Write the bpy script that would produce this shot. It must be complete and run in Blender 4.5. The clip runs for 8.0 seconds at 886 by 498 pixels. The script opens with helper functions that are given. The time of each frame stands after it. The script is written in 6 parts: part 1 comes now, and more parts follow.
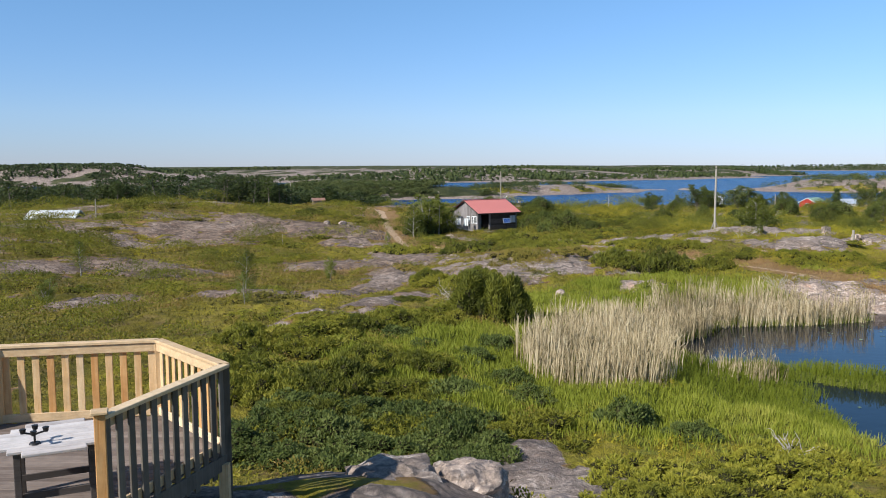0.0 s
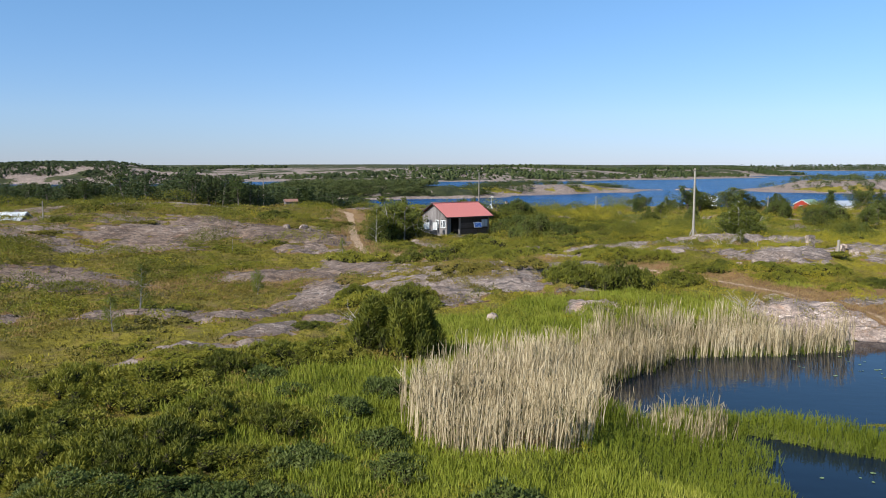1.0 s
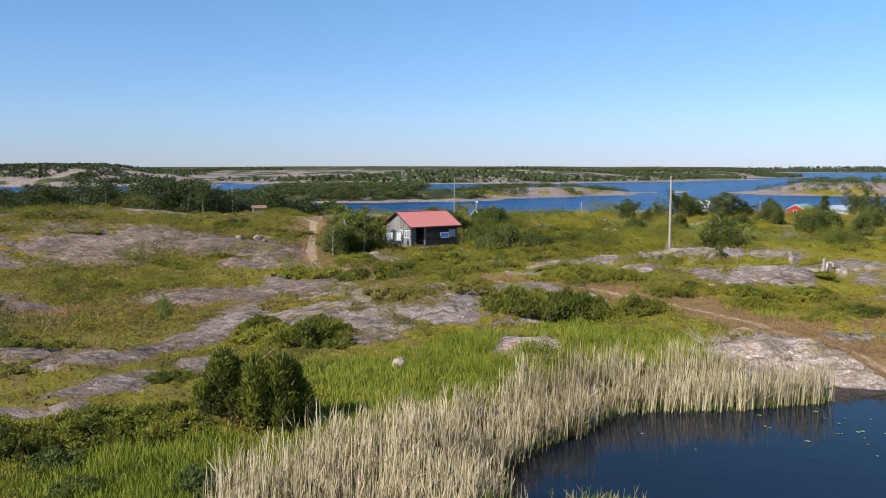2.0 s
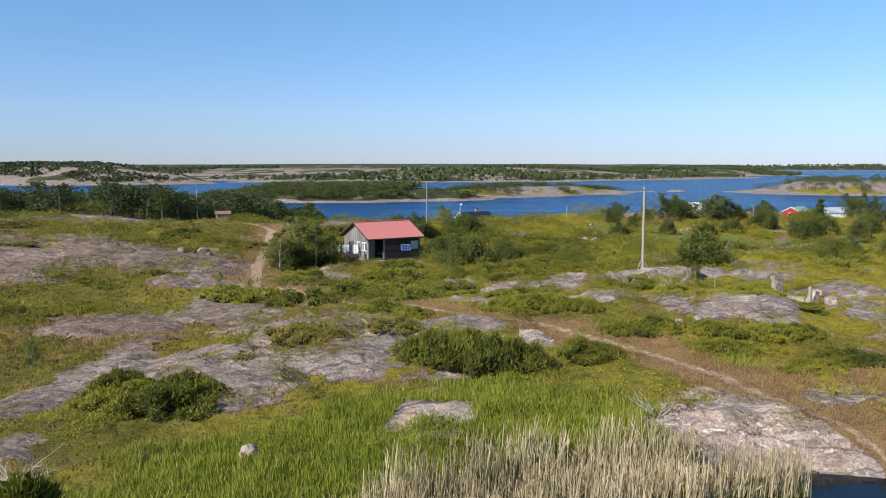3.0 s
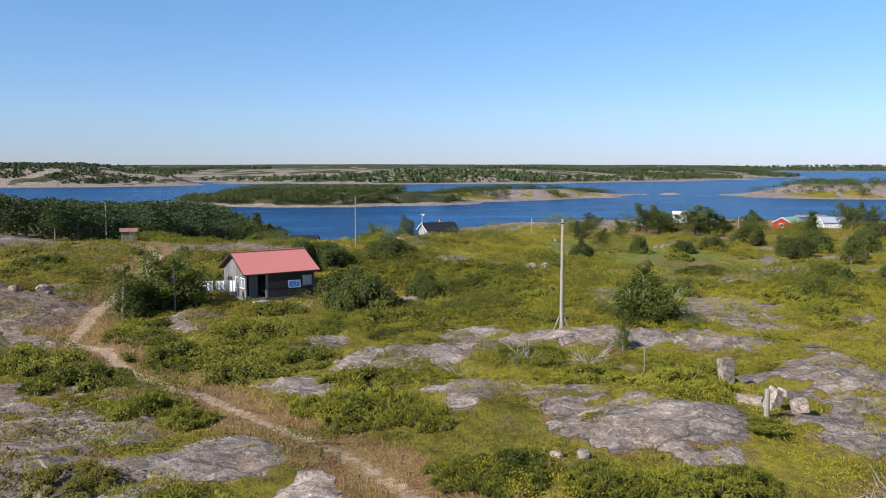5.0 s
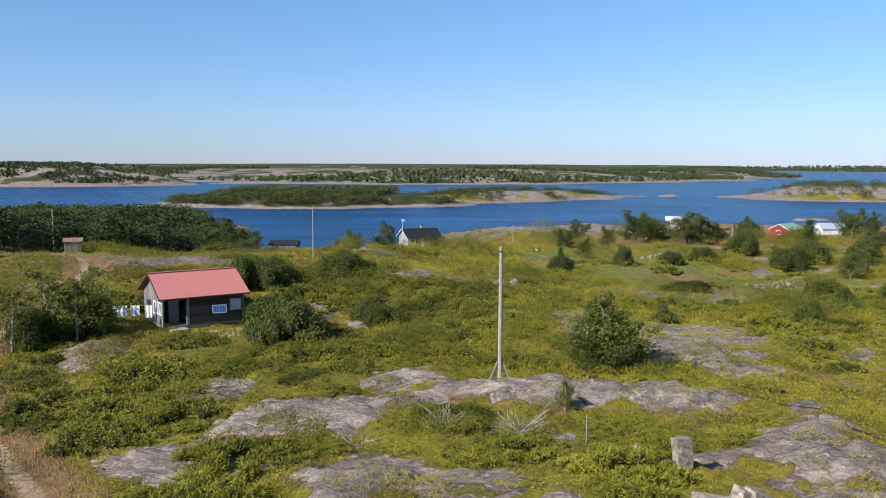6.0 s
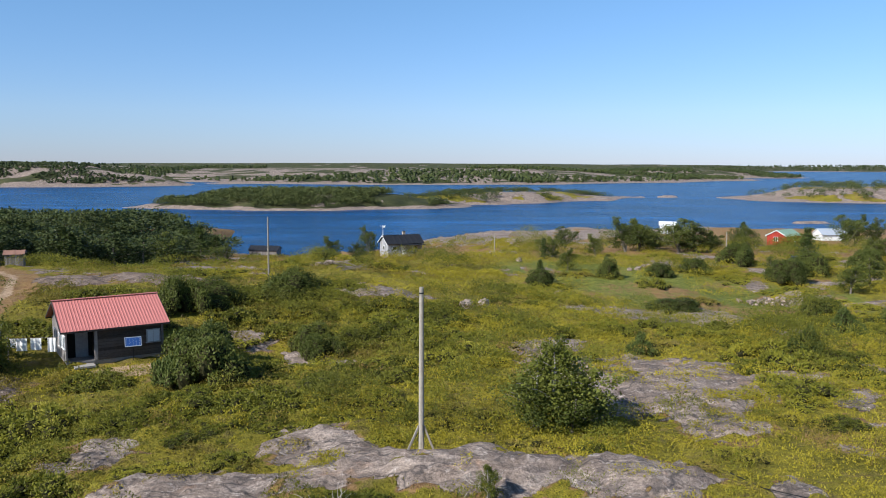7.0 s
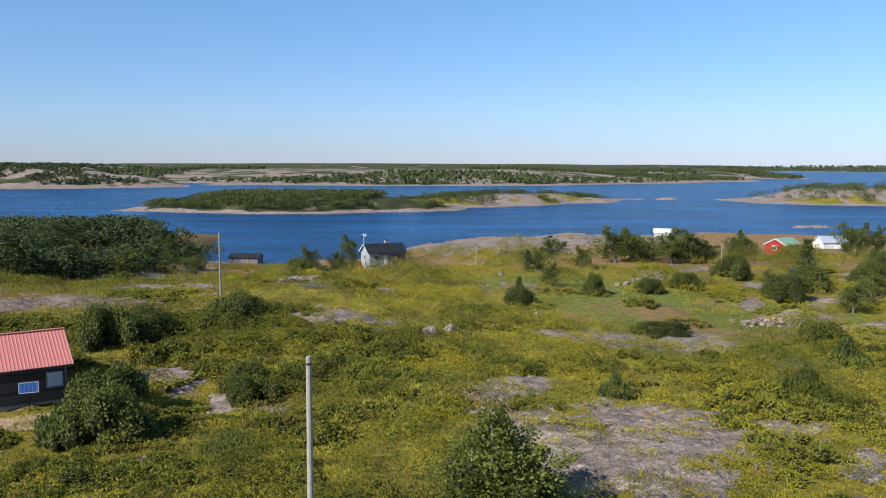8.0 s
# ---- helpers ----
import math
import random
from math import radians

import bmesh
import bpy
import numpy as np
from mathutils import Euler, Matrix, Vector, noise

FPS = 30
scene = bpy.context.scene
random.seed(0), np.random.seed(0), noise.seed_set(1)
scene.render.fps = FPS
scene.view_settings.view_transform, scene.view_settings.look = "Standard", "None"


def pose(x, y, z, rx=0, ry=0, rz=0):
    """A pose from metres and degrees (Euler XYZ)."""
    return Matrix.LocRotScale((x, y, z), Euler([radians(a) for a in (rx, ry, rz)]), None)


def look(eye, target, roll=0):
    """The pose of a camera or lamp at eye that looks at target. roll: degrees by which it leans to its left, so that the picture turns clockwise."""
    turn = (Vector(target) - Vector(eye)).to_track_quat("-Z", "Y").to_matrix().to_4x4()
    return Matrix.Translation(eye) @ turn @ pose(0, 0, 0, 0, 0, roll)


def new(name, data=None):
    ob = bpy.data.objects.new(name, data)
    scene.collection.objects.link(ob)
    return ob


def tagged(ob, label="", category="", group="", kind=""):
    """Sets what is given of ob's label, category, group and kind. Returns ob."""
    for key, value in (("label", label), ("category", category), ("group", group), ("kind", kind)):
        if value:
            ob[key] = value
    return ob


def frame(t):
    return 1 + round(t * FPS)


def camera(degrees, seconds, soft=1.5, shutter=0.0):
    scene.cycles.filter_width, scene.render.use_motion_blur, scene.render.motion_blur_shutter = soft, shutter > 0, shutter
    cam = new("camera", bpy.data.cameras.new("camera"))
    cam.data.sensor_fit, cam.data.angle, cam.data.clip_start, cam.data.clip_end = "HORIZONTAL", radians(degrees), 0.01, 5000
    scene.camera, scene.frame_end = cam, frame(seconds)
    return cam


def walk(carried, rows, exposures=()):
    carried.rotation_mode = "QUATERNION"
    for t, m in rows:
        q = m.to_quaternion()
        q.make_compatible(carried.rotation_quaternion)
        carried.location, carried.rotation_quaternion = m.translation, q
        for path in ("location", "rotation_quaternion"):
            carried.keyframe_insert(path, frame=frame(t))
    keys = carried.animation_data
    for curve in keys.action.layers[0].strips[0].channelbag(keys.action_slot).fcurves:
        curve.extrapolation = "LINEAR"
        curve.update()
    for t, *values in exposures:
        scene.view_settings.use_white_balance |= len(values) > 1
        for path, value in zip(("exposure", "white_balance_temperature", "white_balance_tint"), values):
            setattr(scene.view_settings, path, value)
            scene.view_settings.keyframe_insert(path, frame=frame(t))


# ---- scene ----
cam = camera(57.0, 8.0, soft=1.0)
PATH = [
    (0, (0.436, 0.819, 12.936), (0.43, 2.809, 12.734), -0.2),
    (0.5, (2.358, 3.549, 13.021), (2.353, 5.539, 12.818), -0.1),
    (1, (4.379, 6.653, 13.187), (4.374, 8.643, 12.982), -0.0),
    (1.5, (6.232, 9.654, 13.407), (6.23, 11.644, 13.203), -0.0),
    (1.7, (7.079, 11.003, 13.49), (7.077, 12.993, 13.29), 0.0),
    (2.8, (11.491, 18.843, 14.497), (11.491, 20.832, 14.291), 0.0),
    (3, (12.387, 20.367, 14.682), (12.387, 22.356, 14.475), -0.0),
    (3.5, (14.6, 24.265, 15.126), (14.602, 26.254, 14.919), 0.0),
    (4, (16.921, 28.519, 15.592), (16.922, 30.509, 15.385), 0.0),
    (4.5, (19.12, 32.633, 15.891), (19.122, 34.623, 15.684), 0.1),
    (4.7, (19.954, 34.243, 15.973), (19.956, 36.232, 15.767), -0.0),
    (5.8, (24.797, 43.311, 16.887), (24.793, 45.3, 16.677), 0.2),
    (6, (25.613, 44.913, 17.015), (25.611, 46.902, 16.807), 0.2),
    (6.5, (27.611, 48.854, 17.412), (27.608, 50.843, 17.204), 0.1),
    (7, (29.445, 52.584, 17.958), (29.441, 54.573, 17.748), 0.2),
    (7.5, (31.207, 56.251, 18.523), (31.201, 58.24, 18.313), 0.2),
    (8, (32.915, 59.948, 19.098), (32.908, 61.937, 18.888), 0.2),
]
walk(cam, [(t, look(eye, target, roll)) for t, eye, target, roll in PATH], [(0, 0.62, 6000, 10), (8, 0.62, 6000, 10)])

# world, sun and exposure
SUN_AZ, SUN_EL = -128.0, 36.0          # degrees: compass turn of the sun from +y (clockwise), height
world = bpy.data.worlds.new("sky")
scene.world = world
world.use_nodes = True
wn = world.node_tree
sky = wn.nodes.new("ShaderNodeTexSky")
sky.sky_type = "NISHITA"
sky.sun_disc = False
sky.sun_elevation, sky.sun_rotation = radians(SUN_EL), radians(SUN_AZ)
sky.altitude, sky.air_density, sky.dust_density, sky.ozone_density = 0, 1.0, 0.0, 3.0
tint = wn.nodes.new("ShaderNodeMix")
tint.data_type, tint.blend_type = "RGBA", "MULTIPLY"
tint.inputs[0].default_value = 1.0
wn.links.new(sky.outputs[0], tint.inputs[6])
# the clear northern air: white haze at the horizon held back, blue above
up = wn.nodes.new("ShaderNodeSeparateXYZ")
wn.links.new(wn.nodes.new("ShaderNodeTexCoord").outputs["Generated"], up.inputs[0])
air = wn.nodes.new("ShaderNodeValToRGB")
for e, (at, col) in zip([air.color_ramp.elements.new(0.5) for _ in range(2)] + list(air.color_ramp.elements)[::2], ((0.06, (0.61, 0.69, 0.92)), (0.14, (0.74, 0.86, 0.98)), (0.0, (0.46, 0.55, 0.88)), (0.32, (0.78, 0.98, 1.0)))):
    e.position, e.color = at, (*col, 1)
wn.links.new(up.outputs[2], air.inputs[0])
wn.links.new(air.outputs[0], tint.inputs[7])
wn.links.new(tint.outputs[2], wn.nodes["Background"].inputs[0])
wn.nodes["Background"].inputs[1].default_value = 0.090
sun_data = bpy.data.lights.new("sun", "SUN")
sun_data.energy, sun_data.angle, sun_data.color = 4.8, radians(0.53), (1.0, 0.93, 0.82)
sun_lamp = new("sun", sun_data)
sx, sy = math.sin(radians(SUN_AZ)), math.cos(radians(SUN_AZ))
sun_lamp.matrix_world = look((sx * 50, sy * 50, 60), (sx * 50 - sx * math.cos(radians(SUN_EL)), sy * 50 - sy * math.cos(radians(SUN_EL)), 60 - math.sin(radians(SUN_EL))))


# ---- materials ----
def mat_new(name, rough=0.7, spec=0.3):
    m = bpy.data.materials.new(name)
    m.use_nodes = True
    b = m.node_tree.nodes["Principled BSDF"]
    b.inputs["Roughness"].default_value = rough
    b.inputs["Specular IOR Level"].default_value = spec
    return m, m.node_tree, b


def nd(nt, kind, **kw):
    n = nt.nodes.new(kind)
    for k, v in kw.items():
        n.inputs[k].default_value = v
    return n


def ramp(nt, src, stops):
    r = nt.nodes.new("ShaderNodeValToRGB")
    while len(r.color_ramp.elements) < len(stops):
        r.color_ramp.elements.new(0.5)
    for e, (p, c) in zip(r.color_ramp.elements, stops):
        e.position, e.color = p, (*c, 1) if len(c) == 3 else c
    nt.links.new(src, r.inputs[0])
    return r.outputs[0]


def mixc(nt, fac, a, b, mode="MIX"):
    m = nt.nodes.new("ShaderNodeMix")
    m.data_type, m.blend_type = "RGBA", mode
    for s, v in ((0, fac), (6, a), (7, b)):
        if isinstance(v, (int, float)):
            m.inputs[s].default_value = v
        elif isinstance(v, tuple):
            m.inputs[s].default_value = (*v, 1)
        else:
            nt.links.new(v, m.inputs[s])
    return m.outputs[2]


def calc(nt, op, a, b=0.0, c=0.0, clamp=False):
    m = nt.nodes.new("ShaderNodeMath")
    m.operation, m.use_clamp = op, clamp
    for s, v in ((0, a), (1, b), (2, c)):
        if isinstance(v, (int, float)):
            m.inputs[s].default_value = v
        else:
            nt.links.new(v, m.inputs[s])
    return m.outputs[0]


def where(nt, stretch=(1, 1, 1), space="Object"):
    t = nt.nodes.new("ShaderNodeTexCoord")
    m = nt.nodes.new("ShaderNodeMapping")
    m.inputs["Scale"].default_value = stretch
    nt.links.new(t.outputs[space], m.inputs[0])
    return m.outputs[0]


def noise_of(nt, vec, scale, detail=4.0, rough=0.55, distort=0.0):
    n = nd(nt, "ShaderNodeTexNoise", Scale=scale, Detail=detail, Roughness=rough, Distortion=distort)
    nt.links.new(vec, n.inputs["Vector"])
    return n.outputs[0]


def bump(nt, b, height, strength, dist):
    n = nd(nt, "ShaderNodeBump", Strength=strength, Distance=dist)
    nt.links.new(height, n.inputs["Height"])
    nt.links.new(n.outputs[0], b.inputs["Normal"])


def attr(nt, name):
    a = nt.nodes.new("ShaderNodeAttribute")
    a.attribute_name = name
    return a.outputs["Fac"]


def rock_colour(nt, v):
    """Weathered pink-grey granite with lichen, dark stains and pale scrapes."""
    big = ramp(nt, noise_of(nt, v, 0.35, 6, 0.65, 0.6), [(0.30, (0.160, 0.121, 0.096)), (0.5, (0.265, 0.208, 0.170)), (0.70, (0.400, 0.326, 0.272))])
    dark = ramp(nt, noise_of(nt, where(nt, (0.6, 1.3, 1)), 0.9, 8, 0.72, 1.2), [(0.47, (0, 0, 0)), (0.56, (1, 1, 1))])
    c = mixc(nt, calc(nt, "MULTIPLY", dark, 0.66), big, (0.105, 0.084, 0.075))
    pale = ramp(nt, noise_of(nt, where(nt, (1, 1.7, 1)), 1.5, 7, 0.75, 0.8), [(0.55, (0, 0, 0)), (0.63, (1, 1, 1))])
    c = mixc(nt, calc(nt, "MULTIPLY", pale, 0.7), c, (0.50, 0.43, 0.375))
    rust = ramp(nt, noise_of(nt, v, 0.6, 6, 0.7, 0.5), [(0.56, (0, 0, 0)), (0.68, (1, 1, 1))])
    c = mixc(nt, calc(nt, "MULTIPLY", rust, 0.55), c, (0.30, 0.185, 0.115))
    lich = ramp(nt, noise_of(nt, v, 7.0, 6, 0.8, 0.5), [(0.36, (0.42, 0.41, 0.40)), (0.50, (0.98, 0.97, 0.96)), (0.64, (1.55, 1.52, 1.48))])
    return mixc(nt, 0.85, c, lich, "MULTIPLY")


def cracks(nt, v):
    w = nd(nt, "ShaderNodeTexVoronoi", Scale=0.55)
    w.feature = "DISTANCE_TO_EDGE"
    m = nt.nodes.new("ShaderNodeMapping")
    m.inputs["Scale"].default_value = (0.22, 0.95, 1)
    m.inputs["Rotation"].default_value = (0, 0, radians(28))
    n = nd(nt, "ShaderNodeTexNoise", Scale=1.2, Detail=4.0)
    nt.links.new(v, n.inputs["Vector"])
    j = nt.nodes.new("ShaderNodeVectorMath")
    j.operation = "MULTIPLY_ADD"
    nt.links.new(n.outputs["Color"], j.inputs[0])
    j.inputs[1].default_value = (0.9, 0.9, 0.9)
    nt.links.new(v, j.inputs[2])
    nt.links.new(j.outputs[0], m.inputs[0])
    nt.links.new(m.outputs[0], w.inputs["Vector"])
    return ramp(nt, w.outputs["Distance"], [(0.0, (0.12, 0.12, 0.12)), (0.010, (0.45, 0.45, 0.45)), (0.035, (1, 1, 1))])


def ground_material(name, far=False, wooded=False):
    """Granite, heath, grass, bare path and wet sedge, told apart by the mesh's own maps."""
    m, nt, b = mat_new(name, 0.9, 0.15)
    v = where(nt)
    k = 0.25 if far else 1.0
    stone = rock_colour(nt, v)
    if not far:
        stone = mixc(nt, cracks(nt, v), (0.07, 0.06, 0.055), stone)
    hue = noise_of(nt, v, 0.16 * k, 4, 0.6, 0.5)
    heath = ramp(nt, hue, [(0.30, (0.120, 0.110, 0.014)), (0.45, (0.195, 0.168, 0.018)), (0.58, (0.280, 0.232, 0.024)), (0.72, (0.170, 0.142, 0.018))])
    fine = noise_of(nt, v, 2.2 * k, 6, 0.75)
    heath = mixc(nt, 0.85, heath, ramp(nt, fine, [(0.28, (0.28, 0.28, 0.26)), (0.52, (0.95, 0.95, 0.95)), (0.75, (1.5, 1.45, 1.3))]), "MULTIPLY")
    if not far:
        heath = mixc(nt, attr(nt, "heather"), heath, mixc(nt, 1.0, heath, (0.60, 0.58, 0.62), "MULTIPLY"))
    litter = ramp(nt, noise_of(nt, v, 0.7 * k, 5, 0.7), [(0.52, (0, 0, 0)), (0.68, (1, 1, 1))])
    heath = mixc(nt, calc(nt, "MULTIPLY", litter, 0.6), heath, (0.19, 0.125, 0.065))
    dry = ramp(nt, noise_of(nt, v, 1.3 * k, 5, 0.7), [(0.3, (0.17, 0.085, 0.040)), (0.55, (0.27, 0.165, 0.070)), (0.8, (0.21, 0.18, 0.055))])
    lush = ramp(nt, noise_of(nt, v, 1.1 * k, 5, 0.7), [(0.3, (0.080, 0.100, 0.016)), (0.6, (0.185, 0.195, 0.038)), (0.8, (0.26, 0.25, 0.07))])
    if wooded:
        trees = noise_of(nt, v, 0.06, 6, 0.75)
        heath = ramp(nt, trees, [(0.35, (0.026, 0.032, 0.012)), (0.5, (0.052, 0.058, 0.022)), (0.62, (0.085, 0.082, 0.034)), (0.75, (0.16, 0.135, 0.07))])
        lush, dry = heath, mixc(nt, 0.35, heath, (0.13, 0.12, 0.06))
    edge = calc(nt, "MULTIPLY_ADD", noise_of(nt, v, 1.5 * k, 7, 0.75), 1.5, -0.75)
    def cut(a, lo, hi, wob=1.0):
        s = calc(nt, "MULTIPLY_ADD", edge, wob, attr(nt, a))
        return ramp(nt, s, [(lo, (0, 0, 0)), (hi, (1, 1, 1))])
    c = mixc(nt, cut("lush", 0.4, 0.6), heath, lush)
    c = mixc(nt, cut("dry", 0.4, 0.62), c, dry)
    isrock = cut("rock", 0.44, 0.54, 0.8)
    if not far:
        # stone goes darker and browner by the same map as the heath
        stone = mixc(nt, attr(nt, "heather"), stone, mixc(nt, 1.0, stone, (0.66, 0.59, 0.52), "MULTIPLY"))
        stone = mixc(nt, calc(nt, "MULTIPLY", attr(nt, "pale"), 0.75), stone, mixc(nt, 1.0, stone, (2.0, 1.95, 1.9), "MULTIPLY"))
    c = mixc(nt, isrock, c, stone)
    sand = ramp(nt, noise_of(nt, v, 3.0, 5, 0.7), [(0.3, (0.31, 0.20, 0.115)), (0.7, (0.52, 0.38, 0.25))])
    c = mixc(nt, cut("path", 0.5, 0.72, 0.5), c, sand)
    nt.links.new(c, b.inputs["Base Color"])
    rough_h = calc(nt, "MULTIPLY_ADD", calc(nt, "SUBTRACT", 1.0, isrock), 1.5, 0.8)
    h = calc(nt, "MULTIPLY", calc(nt, "ADD", noise_of(nt, v, 3.5 * k, 8, 0.75), calc(nt, "MULTIPLY", noise_of(nt, v, 0.9 * k, 3), 1.4)), rough_h)
    bump(nt, b, h, 0.8, 0.15 / k)
    return m


def foliage(name, stops, through_light=0.28, rough=0.55, bend=0.24, own=0.26, broad=0.5, clump=0.8):
    """Leaves: each one its own shade out of the range, some light coming through."""
    m, nt, b = mat_new(name, rough, 0.12)
    g = nt.nodes.new("ShaderNodeNewGeometry")
    o = nt.nodes.new("ShaderNodeObjectInfo")
    mix = calc(nt, "MULTIPLY_ADD", o.outputs["Random"], 0.4, calc(nt, "MULTIPLY_ADD", g.outputs["Random Per Island"], own, 0.31 - own / 2))
    v = where(nt)
    mix = calc(nt, "ADD", mix, calc(nt, "MULTIPLY_ADD", noise_of(nt, v, 0.55, 3), 0.8, -0.4))
    # shaded gaps between sprays, put into the leaf colour as noise
    mix = calc(nt, "ADD", mix, calc(nt, "MULTIPLY_ADD", noise_of(nt, v, 2.3, 3, 0.6), clump, -0.5 * clump))
    mix = calc(nt, "ADD", mix, calc(nt, "MULTIPLY_ADD", noise_of(nt, v, 0.13, 2), broad, -0.5 * broad), clamp=True)
    col = ramp(nt, mix, stops)
    nt.links.new(col, b.inputs["Base Color"])
    soft = nt.nodes.new("ShaderNodeMix")
    soft.data_type = "VECTOR"
    soft.inputs[0].default_value = bend
    soft.inputs[5].default_value = (0, 0, 1)
    nt.links.new(g.outputs["Normal"], soft.inputs[4])
    norm = nt.nodes.new("ShaderNodeVectorMath")
    norm.operation = "NORMALIZE"
    nt.links.new(soft.outputs[1], norm.inputs[0])
    nt.links.new(norm.outputs[0], b.inputs["Normal"])
    t = nt.nodes.new("ShaderNodeBsdfTranslucent")
    nt.links.new(col, t.inputs["Color"])
    s = nt.nodes.new("ShaderNodeMixShader")
    s.inputs[0].default_value = through_light
    nt.links.new(b.outputs[0], s.inputs[1])
    nt.links.new(t.outputs[0], s.inputs[2])
    nt.links.new(s.outputs[0], nt.nodes["Material Output"].inputs["Surface"])
    return m


def wood(name, stops, scale=1.0, rough=0.75, axis=0):
    """Boards: long grain, a shade of its own for each piece."""
    m, nt, b = mat_new(name, rough, 0.25)
    st = [14.0 * scale] * 3
    st[axis] = 0.9 * scale
    v = where(nt, tuple(st))
    o = nt.nodes.new("ShaderNodeObjectInfo")
    grain = noise_of(nt, v, 1.6, 6, 0.7, 0.8)
    f = calc(nt, "ADD", calc(nt, "MULTIPLY", grain, 0.75), calc(nt, "MULTIPLY_ADD", o.outputs["Random"], 0.4, -0.07))
    c = ramp(nt, f, stops)
    spots = ramp(nt, noise_of(nt, where(nt), 5.0 * scale, 5, 0.7), [(0.35, (0.62, 0.62, 0.62)), (0.6, (1.05, 1.05, 1.05))])
    nt.links.new(mixc(nt, 0.5, c, spots, "MULTIPLY"), b.inputs["Base Color"])
    bump(nt, b, grain, 0.35, 0.01)
    return m


def plain(name, col, rough=0.6, spec=0.3, metal=0.0, vary=0.25, scale=4.0):
    m, nt, b = mat_new(name, rough, spec)
    b.inputs["Metallic"].default_value = metal
    n = noise_of(nt, where(nt), scale, 6, 0.7)
    lo, hi = tuple(c * (1 - vary) for c in col), tuple(min(1, c * (1 + vary * 0.6)) for c in col)
    nt.links.new(ramp(nt, n, [(0.3, lo), (0.7, hi)]), b.inputs["Base Color"])
    bump(nt, b, n, 0.2, 0.01)
    return m


def water_material(name, col, ripple, scale, dist, rough=0.08, spec=0.5):
    m, nt, b = mat_new(name, rough, spec)
    b.inputs["IOR"].default_value = 1.333
    v = where(nt, (1, 1.6, 1))
    streak = noise_of(nt, where(nt, (0.012, 0.045, 1)), 1.0, 5, 0.6, 0.4)
    nt.links.new(ramp(nt, streak, [(0.35, tuple(c * 0.7 for c in col)), (0.5, col), (0.68, tuple(c * 1.7 for c in col))]), b.inputs["Base Color"])
    h = calc(nt, "ADD", noise_of(nt, v, scale, 4, 0.6), calc(nt, "MULTIPLY", noise_of(nt, v, scale * 0.22, 3), 2.0))
    bump(nt, b, h, ripple, dist)
    return m


M_GROUND = ground_material("heath_and_granite")
M_FAR = ground_material("far_heath_and_granite", far=True)
M_FARWOOD = ground_material("far_wooded_land", far=True, wooded=True)
def rock_material(name, tint=1.0):
    m, nt, b = mat_new(name, 0.85, 0.2)
    v = where(nt)
    c = mixc(nt, cracks(nt, v), (0.09, 0.075, 0.07), rock_colour(nt, v))
    nt.links.new(mixc(nt, 1.0, c, (tint, tint, tint * 0.985), "MULTIPLY"), b.inputs["Base Color"])
    bump(nt, b, calc(nt, "ADD", noise_of(nt, v, 4, 8, 0.75), noise_of(nt, v, 1.2, 3)), 0.8, 0.08)
    return m


M_ROCK = rock_material("lichened_granite")
M_PALE = rock_material("pale_split_stone", 1.45)
M_SEA = water_material("open_sea", (0.003, 0.042, 0.128), 0.7, 0.5, 0.7, 0.25, 0.06)
M_POND = water_material("still_pond_water", (0.004, 0.008, 0.016), 0.10, 1.5, 0.05, 0.03, 0.24)
JUN = [(0.0, (0.040, 0.048, 0.009)), (0.35, (0.100, 0.108, 0.014)), (0.7, (0.190, 0.184, 0.020)), (1.0, (0.28, 0.25, 0.04))]
M_JUNIPER = foliage("juniper_green", JUN)
M_JUNYEL = foliage("juniper_yellow_green", [(0.0, (0.100, 0.102, 0.014)), (0.4, (0.185, 0.180, 0.020)), (0.8, (0.275, 0.255, 0.028)), (1.0, (0.33, 0.29, 0.05))])
M_YELMAT = foliage("crowberry_yellow_green", [(0.0, (0.165, 0.142, 0.014)), (0.4, (0.290, 0.243, 0.020)), (0.8, (0.345, 0.284, 0.025)), (1.0, (0.36, 0.290, 0.035))], bend=0.22, own=0.08, broad=0.9, clump=1.5)
M_JUNMAT = foliage("mat_green", [(0.0, (0.052, 0.056, 0.009)), (0.4, (0.140, 0.138, 0.015)), (0.8, (0.230, 0.208, 0.020)), (1.0, (0.29, 0.245, 0.04))], bend=0.22, own=0.14, broad=0.9, clump=1.5)
M_HEATHMAT = foliage("heather_mat", [(0.0, (0.052, 0.043, 0.012)), (0.4, (0.135, 0.110, 0.020)), (0.75, (0.225, 0.176, 0.030)), (1.0, (0.27, 0.155, 0.065))], bend=0.22, own=0.14, broad=0.9, clump=1.5)
M_HEATH = foliage("heath_leaves", [(0.0, (0.080, 0.072, 0.016)), (0.4, (0.165, 0.142, 0.025)), (0.75, (0.240, 0.195, 0.036)), (1.0, (0.29, 0.165, 0.07))])
M_BROAD = foliage("broad_leaves", [(0.0, (0.058, 0.070, 0.010)), (0.5, (0.128, 0.146, 0.016)), (1.0, (0.228, 0.228, 0.030))])
M_SCRUB = foliage("scrub_leaves", [(0.0, (0.050, 0.054, 0.009)), (0.5, (0.118, 0.120, 0.015)), (1.0, (0.235, 0.215, 0.030))], broad=0.9)
M_BIRCH = foliage("birch_leaves", [(0.0, (0.055, 0.064, 0.012)), (0.5, (0.125, 0.136, 0.020)), (1.0, (0.205, 0.225, 0.055))])
M_GREY = foliage("willow_leaves", [(0.0, (0.045, 0.062, 0.014)), (0.5, (0.092, 0.115, 0.026)), (1.0, (0.155, 0.172, 0.045))])
